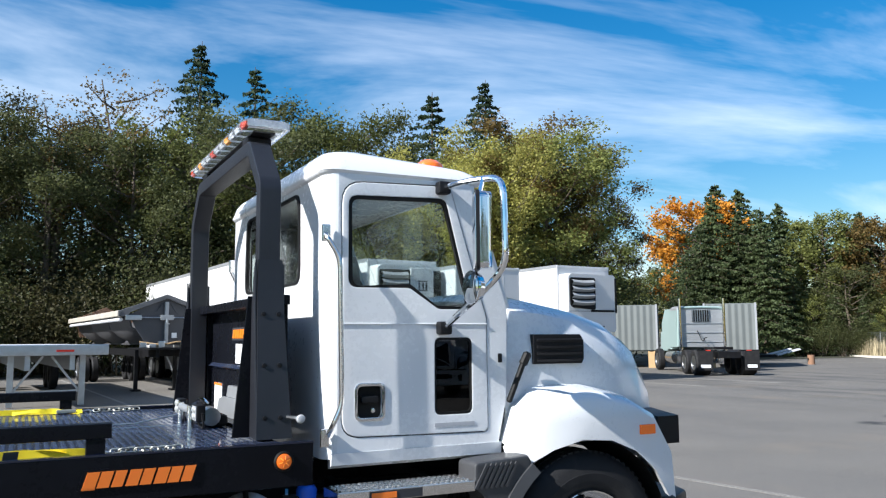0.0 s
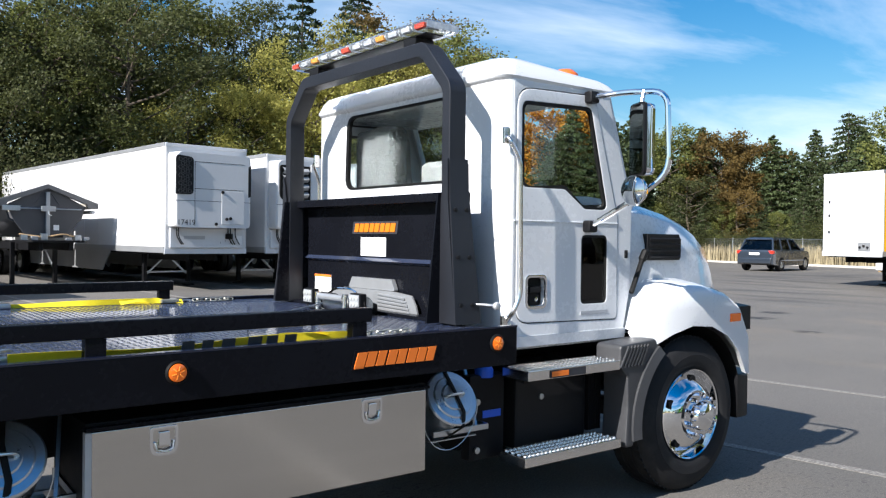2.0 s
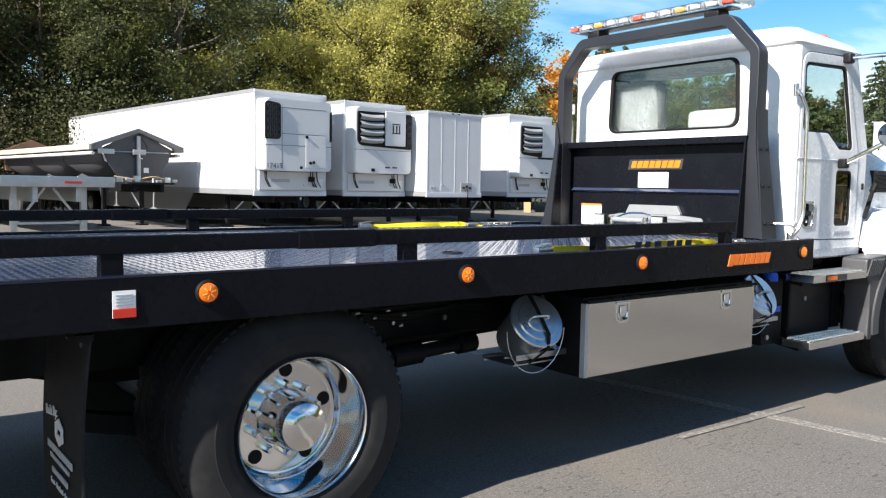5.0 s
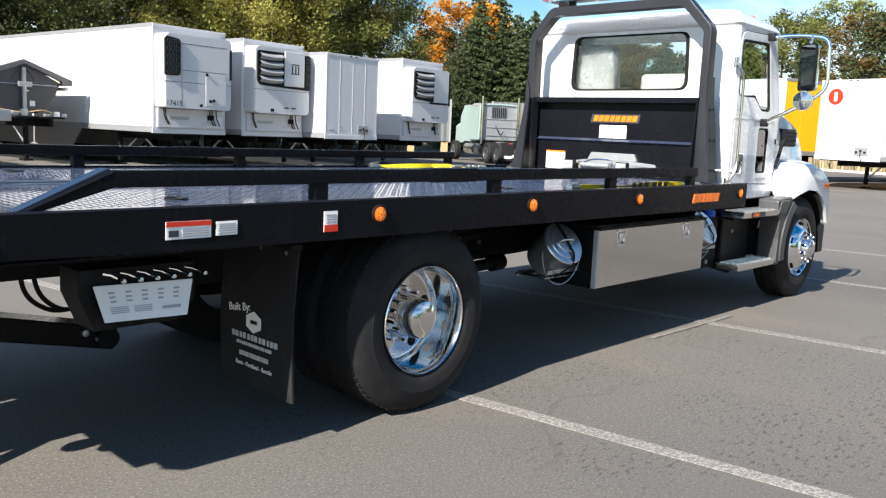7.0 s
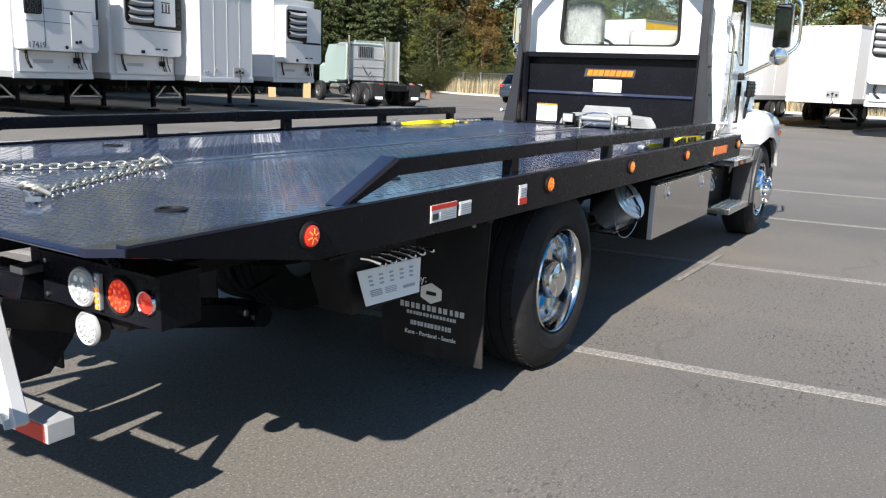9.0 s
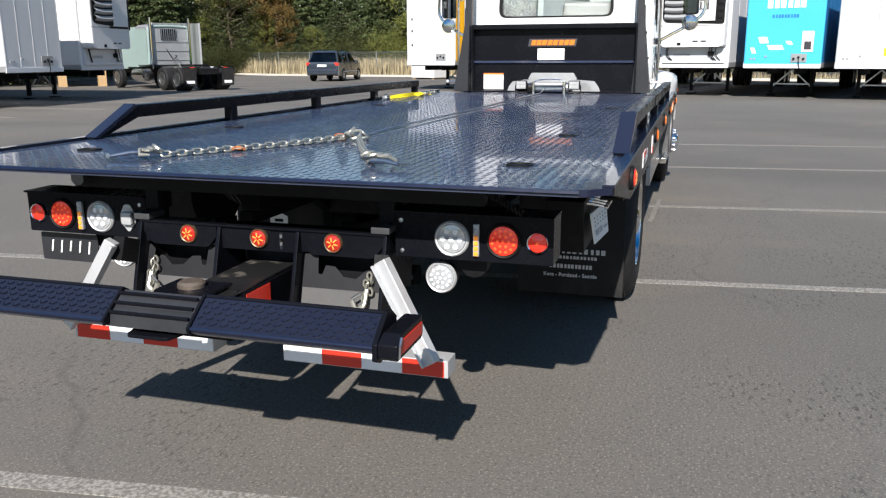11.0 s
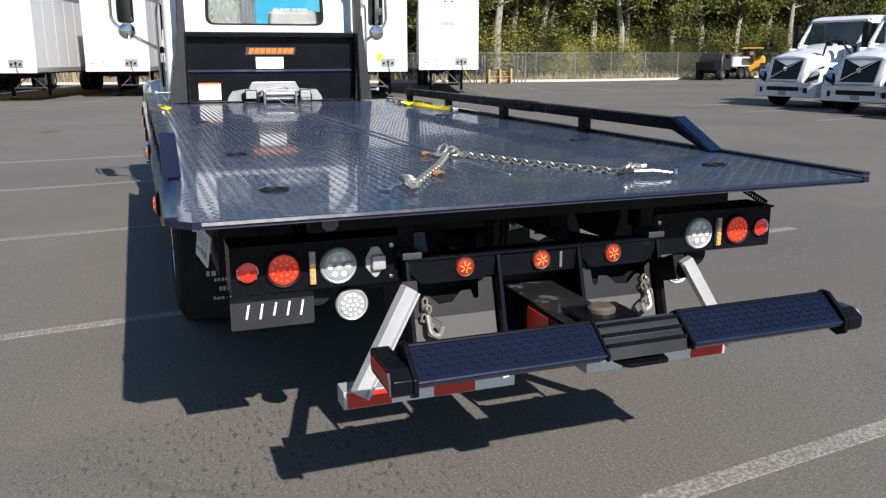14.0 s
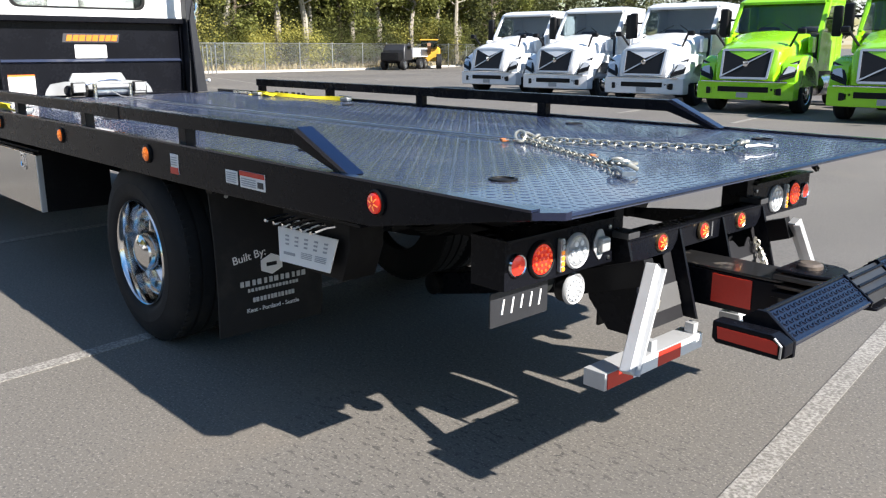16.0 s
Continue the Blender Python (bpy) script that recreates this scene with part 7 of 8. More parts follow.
def highway_tractor(m, paint, label, group):
    """A modern sloping-bonnet road tractor, its bumper at the origin, facing +x."""
    t = thing("semi_truck", label, "semi truck", group, m)
    part("bumper", plate("z", [(-0.35, -1.22), (-0.1, -1.18), (0.0, -0.8), (0.0, 0.8), (-0.1, 1.18), (-0.35, 1.22)], 0.34, 0.78, r=0.04), paint, t)
    part("bumper_slot", box(-0.05, 0.012, -0.62, 0.62, 0.53, 0.66, 0.01), "seal", t)
    part("plate_holder", box(-0.02, 0.02, -0.14, 0.14, 0.40, 0.52), "cargrey", t)
    part("bumper_trim", box(-0.2, 0.012, -1.05, 1.05, 0.765, 0.79, 0.005), "chrome", t)
    for s in (-1, 1):
        part("fog_lamp", box(-0.06, 0.0, s * 0.83 - 0.09, s * 0.83 + 0.09, 0.47, 0.64, 0.02), "darkplastic", t)
        part("tow_eye", lathe([(0.03, 0), (0.03, 0.02), (0, 0.02)], (-0.02, s * 0.70, 0.60), "x", 10), "seal", t)
    gr = [(-0.02, -0.56, 0.86), (-0.02, 0.56, 0.86), (-0.22, 0.60, 1.53), (-0.22, -0.60, 1.53)]
    g = part("grille", loft([gr, [(p[0] + 0.03, p[1], p[2]) for p in gr]]), "darkplastic", t, "black mesh grille")
    for a, b in zip(gr, gr[1:] + gr[:1]):
        part("grille_frame", beam((a[0] + 0.03, a[1], a[2]), (b[0] + 0.03, b[1], b[2]), 0.05, 0.03, up=(1, 0, 0.3)), "brightsheet", g)
    part("grille_bar", beam((0.035, -0.58, 0.89), (-0.165, 0.60, 1.53), 0.03, 0.02, up=(1, 0, 0.3)), "brightsheet", g)
    part("grille_disc", lathe([(0.07, 0), (0.07, 0.02), (0, 0.025)], (-0.06, 0.01, 1.21), "x", 20), "chrome", g)

    def sec(x, hw, top, low, sh):
        pts = [(hw, low), (hw, low + (top - low) * 0.45), (hw * 0.97, top - sh), (hw * 0.86, top - sh * 0.35), (hw * 0.55, top), (0, top + 0.03)]
        return [(x, -p[0], p[1]) for p in pts] + [(x, p[0], p[1]) for p in reversed(pts[:-1])]
    part("bonnet", loft([sec(-0.04, 0.70, 0.95, 0.80, 0.05), sec(-0.20, 0.78, 1.58, 0.80, 0.14), sec(-0.45, 0.82, 1.68, 0.8, 0.16), sec(-1.0, 0.88, 1.80, 0.8, 0.18), sec(-1.9, 1.02, 1.98, 0.8, 0.2)]), paint, t, "", 45)
    for s in (-1, 1):
        ar = [(-1.12 + 0.62 * math.cos(a), 0.50 + 0.60 * math.sin(a)) for a in np.linspace(math.radians(10), math.radians(170), 12)]
        fo = [(-0.18, 0.82), (-0.25, 1.18), (-0.6, 1.38), (-1.1, 1.42), (-1.6, 1.32), (-1.9, 1.15), (-1.95, 0.62)]
        part("fender", plate("y", fo + [(-1.76, 0.6)] + ar[::-1] + [(-0.48, 0.6), (-0.2, 0.6)], s * 0.80, s * 1.20, r=0.05), paint, t, "", 60)
        hl = [(-0.12, s * 0.80, 0.86), (-0.24, s * 1.16, 0.98), (-0.42, s * 1.17, 1.28), (-0.34, s * 0.92, 1.18)]
        lampo = part("headlamp", loft([hl, [(p[0] + 0.05, p[1] + s * 0.02, p[2] + 0.02) for p in hl]]), "darkplastic", t, "swept headlamp")
        inner = [Vector(q).lerp(sum((Vector(w_) for w_ in hl), Vector()) / 4, 0.32) + Vector((0.056, s * 0.022, 0.022)) for q in hl]
        part("headlamp_lens", loft([inner, [q + Vector((0.008, 0, 0.002)) for q in inner]]), "clear", lampo, "clear lens")
        part("headlamp_bezel", loft([[(p[0] + 0.045, p[1] * 0.99, p[2] - 0.07) for p in hl], [(p[0] + 0.058, p[1], p[2] - 0.04) for p in hl]]), "darkplastic", t)
        road_wheel(-1.12, s * 1.18, s, 0.5, t, 0.28, "chrome")
        # bonnet mirror and intake
        part("bonnet_mirror_arm", tube(bend([(-0.75, s * 0.80, 1.62), (-0.62, s * 0.98, 1.92), (-0.62, s * 1.06, 1.98)], 0.1), 0.03, 6), "darkplastic", t)
        part("bonnet_mirror", box(-0.70, -0.56, s * 0.98, s * 1.18, 1.90, 2.04, 0.04), "darkplastic", t)
        part("door_mirror", box(-2.25, -2.10, s * 1.32, s * 1.55, 1.85, 2.6, 0.05), "darkplastic", t)
        part("mirror_stay", tube([(-2.3, s * 1.1, 2.3), (-2.2, s * 1.35, 2.3)], 0.03, 6), "darkplastic", t)
        part("air_cleaner", box(-1.75, -1.4, s * 1.0, s * 1.12, 1.45, 1.85, 0.05), paint, t)
    prof = [(-1.88, 1.0), (-1.90, 1.95), (-2.45, 2.72), (-2.62, 2.80), (-3.75, 2.84), (-3.80, 1.0)]
    wn_ = [(-2.12, 1.98), (-2.52, 2.60), (-3.15, 2.62), (-3.15, 1.92)]
    for s in (-1, 1):
        part("cab_side", plate("y", prof, s * 1.10, s * 1.16, [wn_], 0.02), paint, t)
        part("side_window", plate("y", wn_, s * 1.12, s * 1.13), "clearscreen", t).visible_shadow = False
        part("door_seam", box(-3.25, -3.24, s * 1.158, s * 1.163, 1.1, 2.65), "seal", t)
        part("fuel_tank", lathe([(0, -0.7), (0.28, -0.68), (0.3, 0), (0.28, 0.68), (0, 0.7)], (-3.0, s * 0.95, 0.65), "x", 20), "alloy", t)
        part("stack_panel", box(-3.95, -3.82, s * 0.9, s * 1.1, 0.9, 2.6, 0.02), paint, t)
    fr = [(-1.93, -1.12, 1.97), (-1.93, 1.12, 1.97), (-2.45, 1.08, 2.68), (-2.45, -1.08, 2.68)]
    part("windscreen", loft([fr, [(p[0] + 0.02, p[1], p[2] + 0.012) for p in fr]]), "clearscreen", t, "wide clear windscreen").visible_shadow = False
    for s in (-1, 1):
        part("screen_pillar", beam((-1.92, s * 1.10, 1.95), (-2.46, s * 1.07, 2.71), 0.07, 0.06), paint, t)
        part("wiper", beam((-1.93, s * 0.5, 2.0), (-2.08, s * 0.1, 2.22), 0.02, 0.015), "seal", t)
    part("roof", loft([plan(-3.8, -2.42, 1.16, 0.1, 2.70), plan(-3.8, -2.40, 1.16, 0.12, 2.76), plan(-3.75, -2.52, 1.1, 0.2, 2.84), plan(-3.6, -2.7, 0.95, 0.2, 2.88)]), paint, t)
    part("sun_visor", box(-2.52, -2.36, -1.05, 1.05, 2.68, 2.76, 0.02), paint, t)
    part("rear_wall", box(-3.82, -3.76, -1.12, 1.12, 0.95, 2.8, 0.02), paint, t)
    part("cab_floor", box(-3.8, -1.9, -1.1, 1.1, 0.85, 1.0), "chassis", t)
    for s in (-1, 1):
        part("seat", box(-3.3, -2.95, s * 0.55 - 0.26, s * 0.55 + 0.26, 1.0, 2.12, 0.08), "interior", t)
    part("dashboard", box(-2.35, -1.95, -1.05, 1.05, 1.0, 1.92, 0.06), "interior", t)
    part("frame", box(-6.8, -0.4, -0.43, 0.43, 0.6, 0.85), "chassis", t)
    part("fifth_wheel", box(-5.9, -5.0, -0.45, 0.45, 0.95, 1.08, 0.04), "chassis", t)
    for s in (-1, 1):
        for x in (-4.9, -6.15):
            road_wheel(x, s * 1.2, s, 0.5, t, 0.6, "galv")
    return t


VN_AZ = 97.0
_left = Vector((math.cos(radians(VN_AZ + 90)), math.sin(radians(VN_AZ + 90)))) * 1.22


def vn_at(x, y):
    return pose(x + _left.x, y + _left.y, 0, 0, 0, VN_AZ)


wt = highway_tractor(vn_at(10.17, -16.7), "white", "white road tractor with a black grille, parked in a row", "row of road tractors")
copy_thing(wt, vn_at(13.79, -17.26))
copy_thing(wt, vn_at(17.28, -17.89))
gt = highway_tractor(vn_at(6.9, -16.14), "green", "lime-green road tractor with a black grille, parked in a row", "row of road tractors")
copy_thing(gt, vn_at(3.4, -15.5))
copy_thing(wt, vn_at(-0.1, -14.9))

# old day-cab tractor seen from behind
ot = thing("old_tractor", "old teal and white road tractor with bare fifth wheel", "semi truck", m=pose(29.7, 21.6, 0, 0, 0, 62) @ Matrix.Scale(1.07, 4))
part("sleeper", loft([plan(2.2, 3.4, 1.05, 0.12, 1.1), plan(2.2, 3.4, 1.05, 0.12, 2.78), plan(2.3, 3.3, 0.95, 0.15, 2.88)]), "trailergrey", ot)
part("cab_body", loft([plan(3.35, 4.9, 1.05, 0.12, 1.0), plan(3.35, 4.9, 1.05, 0.12, 2.2), plan(3.4, 4.6, 0.98, 0.15, 2.8)]), "teal", ot)
part("bonnet", loft([plan(4.8, 6.4, 0.75, 0.1, 0.9), plan(4.8, 6.4, 0.75, 0.15, 1.75), plan(4.8, 6.3, 0.6, 0.15, 1.9)]), "teal", ot)
for s in (-1, 1):
    part("sleeper_frame", tube(bend([(2.19, 0, 2.83), (2.19, s * 0.98, 2.80), (2.19, s * 1.03, 1.12)], 0.2), 0.055, 8), "teal", ot)
part("rear_grille", box(2.16, 2.2, -0.38, 0.38, 2.2, 2.7), "seal", ot)
for k in range(8):
    part("grille_rod", box(2.14, 2.17, -0.36 + 0.1 * k, -0.33 + 0.1 * k, 2.2, 2.7), "galv", ot)
for z in (1.3, 1.7, 2.1):
    part("sleeper_seam", box(2.17, 2.2, -1.0, 1.0, z, z + 0.02), "galv", ot)
for s in (-1, 1):
    part("teal_side", box(2.25, 3.4, s * 1.05, s * 1.07, 1.1, 2.7), "teal", ot)
    part("exhaust_pipe", tube([(2.05, s * 0.95, 0.9), (2.05, s * 0.95, 3.2)], 0.06, 10), "chrome", ot)
    part("fuel_tank", lathe([(0, -0.6), (0.28, -0.58), (0.28, 0.58), (0, 0.6)], (3.2, s * 0.95, 0.65), "x", 18), "alloy", ot)
    road_wheel(5.4, s * 1.18, s, 0.5, ot, 0.28)
    for x in (-0.6, 0.75):
        road_wheel(x, s * 1.2, s, 0.5, ot, 0.6)
    fl_ = part("mud_flap", box(-1.28, -1.26, s * 0.62, s * 1.2, 0.22, 0.98), "rubber", ot)
    sticker("x", min(s * 0.72, s * 1.1), max(s * 0.72, s * 1.1), 0.32, 0.44, -1.28, -1, "label", fl_, "flap_mark")
    part("fender_stay", box(-1.26, -1.2, s * 0.45, s * 1.22, 0.96, 1.02), "chassis", ot)
    part("tail_lamp", box(-1.275, -1.26, s * 0.7, s * 0.9, 0.97, 1.01), "redtape", ot)
part("frame", box(-1.4, 6.3, -0.43, 0.43, 0.7, 0.95), "chassis", ot)
part("fifth_wheel", plate("z", rounded([(-0.6, -0.45), (0.5, -0.45), (0.5, 0.45), (-0.6, 0.45)], 0.15), 1.02, 1.12), "chassis", ot)
part("air_line", tube(bend([(2.1, 0.2, 1.8), (1.7, 0.1, 1.3), (1.2, 0.15, 1.5), (2.1, -0.2, 1.5)], 0.2), 0.02, 6), "seal", ot)

# shipping containers and a ramp trailer beyond it
for x, y, az in ((35.85, 26.7, 45), (32.2, 30.2, 47)):
    cn = thing("shipping_container", "grey corrugated steel shipping container on blocks", "container", "grey containers", pose(x, y, 0.4, 0, 0, az))
    zz = [(0.04 * (1 if (k // 2) % 2 else 0), -1.3 + 2.6 * k / 31) for k in range(32)]
    part("end_wall", plate("z", zz + [(0.12, 1.3), (0.12, -1.3)], 0.55, 2.95), "contgrey", cn)
    part("box_body", box(0.12, 6.0, -1.3, 1.3, 0.5, 3.0, 0.02), "contgrey", cn)
    for s in (-1, 1):
        part("corner_post", box(-0.04, 0.1, s * 1.24, s * 1.34, 0.5, 3.02), "cargrey", cn)
        part("block", box(0.1, 0.6, s * 1.0 - 0.2, s * 1.0 + 0.2, -0.4, 0.5), "wood", cn)
rt_ = thing("ramp_trailer", "low equipment trailer with raised loading ramps", "trailer", m=pose(42.0, 29.5, 0, 0, 0, 150))
part("low_deck", box(0, 3.0, -1.1, 1.1, 0.45, 0.6), "chassis", rt_)
for s in (-1, 1):
    part("ramp", beam((0, s * 0.7, 0.55), (-1.4, s * 0.7, 0.9), 0.4, 0.08), "trailerlight", rt_)
    road_wheel(1.6, s * 1.1, s, 0.36, rt_, 0.2)
    part("stake", box(2.9, 3.0, s * 1.0 - 0.05, s * 1.0 + 0.05, 0.6, 2.6), "wood", rt_)
part("bumper_barrel", lathe([(0.2, 0), (0.2, 0.55), (0, 0.55)], (-2.2, 0.3, 0), "z", 16), "brown", rt_)


def suv(m):
    c = thing("parked_suv", "dark slate estate SUV parked by the kerb", "car", m=m)

    def cs(x, hw, zl, zs, zt, top):
        return [(x, -hw, zl), (x, -hw, zs), (x, -hw * 0.97, zs + 0.05), (x, -top, zt), (x, top, zt), (x, hw * 0.97, zs + 0.05), (x, hw, zs), (x, hw, zl)]
    part("body", loft([cs(-2.35, 0.80, 0.42, 0.75, 0.95, 0.72), cs(-2.28, 0.90, 0.35, 0.98, 1.05, 0.80), cs(-2.0, 0.95, 0.3, 1.02, 1.08, 0.85), cs(0.9, 0.96, 0.28, 1.0, 1.06, 0.85), cs(1.9, 0.93, 0.3, 0.92, 0.98, 0.80), cs(2.3, 0.80, 0.4, 0.75, 0.82, 0.65)]), "suvpaint", c, "", 40)
    part("glasshouse", loft([[(x, y, z) for x, y in ((a, -w), (b, -w), (b, w), (a, w))] for a, b, w, z in ((-2.15, 1.15, 0.84, 1.02), (-1.85, 0.45, 0.68, 1.58))]), "screen", c, "tinted glass")
    part("roof", loft([plan(-1.95, 0.35, 0.70, 0.12, 1.56), plan(-1.85, 0.25, 0.66, 0.15, 1.64), plan(-1.6, 0.0, 0.5, 0.15, 1.67)]), "suvpaint", c)
    for s in (-1, 1):
        for a, b in (((-2.12, 0.83, 1.03), (-1.86, 0.68, 1.58)), ((-1.15, 0.845, 1.03), (-1.1, 0.685, 1.58)), ((-0.1, 0.845, 1.03), (-0.2, 0.685, 1.58)), ((1.12, 0.83, 1.03), (0.42, 0.68, 1.58))):
            part("pillar", beam((a[0], s * a[1], a[2]), (b[0], s * b[1], b[2]), 0.08, 0.05), "suvpaint", c)
        part("roof_rail", beam((-1.6, s * 0.62, 1.69), (0.0, s * 0.62, 1.70), 0.04, 0.03), "darkplastic", c)
        part("tail_lamp", box(-2.33, -2.1, s * 0.68, s * 0.93, 0.86, 1.02, 0.03), "red", c, "red lens")
        part("door_mirror", box(0.75, 0.9, s * 0.95, s * 1.12, 1.02, 1.16, 0.03), "suvpaint", c)
        part("door_trim", box(-1.4, 1.2, s * 0.955, s * 0.968, 0.52, 0.56), "trailerlight", c)
        for x in (-1.4, 1.45):
            road_wheel(x, s * 0.95, s, 0.36, c, 0.22)
    part("bumper", box(-2.40, -2.25, -0.85, 0.85, 0.38, 0.66, 0.05), "suvpaint", c)
    part("plate_bar", box(-2.36, -2.33, -0.26, 0.26, 0.80, 0.92), "label", c)
    return c


suv(pose(46.0, 21.6, 0, 0, 0, 6) @ Matrix.Scale(1.15, 4))

# far corner: grey tipper and yellow loader
dk = thing("tipper_truck", "grey and black tipper truck parked by the fence", "truck", m=pose(44.0, -37.6, 0, 0, 0, 118) @ Matrix.Diagonal((0.8, 0.8, 0.8, 1)))
part("tipper_body", loft([plan(-4.8, -0.6, 1.1, 0.05, 1.15), plan(-4.9, -0.5, 1.2, 0.05, 2.0)]), "trailerlight", dk)
part("tipper_cab", loft([plan(-0.4, 1.6, 1.1, 0.15, 0.9), plan(-0.4, 1.6, 1.1, 0.2, 1.8), plan(-0.3, 1.2, 1.0, 0.2, 2.3)]), "panel", dk)
part("cab_window", box(0.0, 0.9, -1.12, 1.12, 1.85, 2.15), "screen", dk)
part("frame", box(-4.6, 2.2, -0.45, 0.45, 0.6, 0.95), "chassis", dk)
part("bonnet", box(1.5, 2.6, -0.9, 0.9, 0.8, 1.6, 0.12), "chassis", dk)
for s in (-1, 1):
    for x in (-3.9, -2.6, 1.5):
        road_wheel(x, s * 1.15, s, 0.5, dk, 0.4)
ld = thing("wheel_loader", "yellow wheel loader with brown boom beside the fence", "loader", m=pose(45.2, -41.6, 0, 0, 0, 138) @ Matrix.Diagonal((0.8, 0.8, 0.8, 1)))
part("loader_body", loft([plan(-2.8, 0.6, 1.1, 0.2, 0.7), plan(-2.8, 0.6, 1.1, 0.2, 1.9), plan(-2.5, 0.4, 0.9, 0.2, 2.1)]), "machine", ld)
part("loader_cab", box(-0.6, 0.9, -0.8, 0.8, 1.9, 2.7, 0.1), "screen", ld)
part("cab_roof", box(-0.7, 1.0, -0.9, 0.9, 2.7, 2.82, 0.05), "machine", ld)
part("boom", beam((0.6, 0, 1.6), (3.2, 0, 2.3), 0.35, 0.3), "brown", ld)
part("counterweight", box(-3.2, -2.7, -1.1, 1.1, 0.7, 1.8, 0.1), "machine", ld)
for s in (-1, 1):
    for x in (-1.9, 1.2):
        road_wheel(x, s * 1.2, s, 0.72, ld, 0.5, "machine")

# white shed, pallets and racks by the fence
sh = thing("storage_cabinet", "weathered white storage box by the fence", "container", m=pose(50.5, 16.4, 0, 0, 0, 70))
part("cabinet_body", box(-1.0, 1.0, -0.9, 0.9, 0.1, 3.0, 0.03), "trailerwhite", sh)
part("cabinet_door", box(-0.4, 0.4, 0.9, 0.93, 0.2, 2.6, 0.01), "trailerlight", sh)
for x in (-0.8, 0.8):
    part("foot", box(x - 0.1, x + 0.1, -0.8, 0.8, 0.0, 0.1), "wood", sh)
pk = thing("pallet_rack", "stack of timber pallets and steel racks by the fence", "pallets", m=pose(43.6, -20.4, 0, 0, 0, 75))
for k in range(8):
    part("pallet_board", beam((-0.8, 0.15 * k - 0.5, 0.12 + 0.15 * (k % 5)), (0.8, 0.15 * k - 0.5, 0.12 + 0.15 * (k % 5)), 0.12, 0.03), "wood", pk)
for x in (-0.7, 0.0, 0.7):
    part("pallet_block", box(x - 0.05, x + 0.05, -0.6, 0.65, 0.0, 0.9), "wood", pk)
for x in (-1.6, -1.1, 1.0, 1.5):
    part("rack_upright", tube(bend([(x, -0.6, 0), (x, -0.6, 1.8), (x, 0.6, 1.8), (x, 0.6, 0)], 0.15), 0.035, 8), "galv", pk)
part("rack_ladder", beam((1.7, -0.5, 0.0), (2.6, -0.4, 1.6), 0.35, 0.05), "machine", pk)

# kerb, verge, chain-link fence
FENCE = [(86, 78), (68.5, 49), (59.5, 33), (57, 20), (54.5, 6), (47.5, -19), (45.6, -27), (46.5, -36), (53, -60)]


def offset(line, d):
    out = []
    for i, p in enumerate(line):
        a, b = Vector(line[max(i - 1, 0)]), Vector(line[min(i + 1, len(line) - 1)])
        t = (b - a).normalized()
        out.append((p[0] + -t.y * d, p[1] + t.x * d))
    return out


k0, k1 = offset(FENCE, -0.9), offset(FENCE, -1.15)
bm = loft([[(*a, 0.0), (*a, 0.15), (*b, 0.15), (*b, 0.0)] for a, b in zip(k0, k1)])
tagged(part("kerb", bm, "concrete"), "pale concrete kerb along the fence", "kerb", kind="structure")
far = offset(FENCE, 60)
bm = loft([[(*a, 0.10), (*b, 0.12)] for a, b in zip(k0, far)], caps=False, closed=False)
tagged(part("verge", bm, "verge"), "dry grassy verge behind the kerb", "verge", kind="structure")
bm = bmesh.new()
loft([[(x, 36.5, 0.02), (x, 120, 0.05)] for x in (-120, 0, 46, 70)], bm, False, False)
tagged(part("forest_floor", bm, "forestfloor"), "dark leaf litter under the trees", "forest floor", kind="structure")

mesh_m = bpy.data.materials.new("chain_link")
mesh_m.use_nodes = True
_N, _L = mesh_m.node_tree.nodes, mesh_m.node_tree.links
_b = _N["Principled BSDF"]
_b.inputs["Base Color"].default_value = (0.20, 0.21, 0.21, 1)
_b.inputs["Metallic"].default_value = 0.6
_co = _N.new("ShaderNodeTexCoord")
_w = []
for r_ in (45, -45):
    mp_ = _N.new("ShaderNodeMapping")
    mp_.inputs["Rotation"].default_value = (radians(r_), 0, 0)
    _L.new(_co.outputs["Object"], mp_.inputs[0])
    wv_ = _N.new("ShaderNodeTexWave")
    wv_.bands_direction = "Y"
    wv_.inputs["Scale"].default_value = 5.5
    _L.new(mp_.outputs[0], wv_.inputs["Vector"])
    gt_ = _N.new("ShaderNodeMath")
    gt_.operation = "GREATER_THAN"
    gt_.inputs[1].default_value = 0.965
    _L.new(wv_.outputs["Fac"], gt_.inputs[0])
    _w.append(gt_)
_mx = _N.new("ShaderNodeMath")
_mx.operation = "MAXIMUM"
_L.new(_w[0].outputs[0], _mx.inputs[0])
_L.new(_w[1].outputs[0], _mx.inputs[1])
_L.new(_mx.outputs[0], _b.inputs["Alpha"])

fence = thing("chain_link_fence", "galvanised chain-link fence behind the kerb", "fence")
for a, b in zip(FENCE, FENCE[1:]):
    a, b = Vector((*a, 0.1)), Vector((*b, 0.1))
    n = max(1, round((b - a).length / 3.0))
    part("top_rail", tube([a + Vector((0, 0, 1.8)), b + Vector((0, 0, 1.8))], 0.025, 6), "galv", fence)
    part("fabric", loft([[a, a + Vector((0, 0, 1.78)), a + Vector((0.004, 0.004, 1.78)), a + Vector((0.004, 0.004, 0))], [b, b + Vector((0, 0, 1.78)), b + Vector((0.004, 0.004, 1.78)), b + Vector((0.004, 0.004, 0))]]), mesh_m, fence)
    for k in range(n):
        p = a.lerp(b, k / n)
        part("fence_post", tube([p, p + Vector((0, 0, 1.9))], 0.035, 8), "galv", fence)

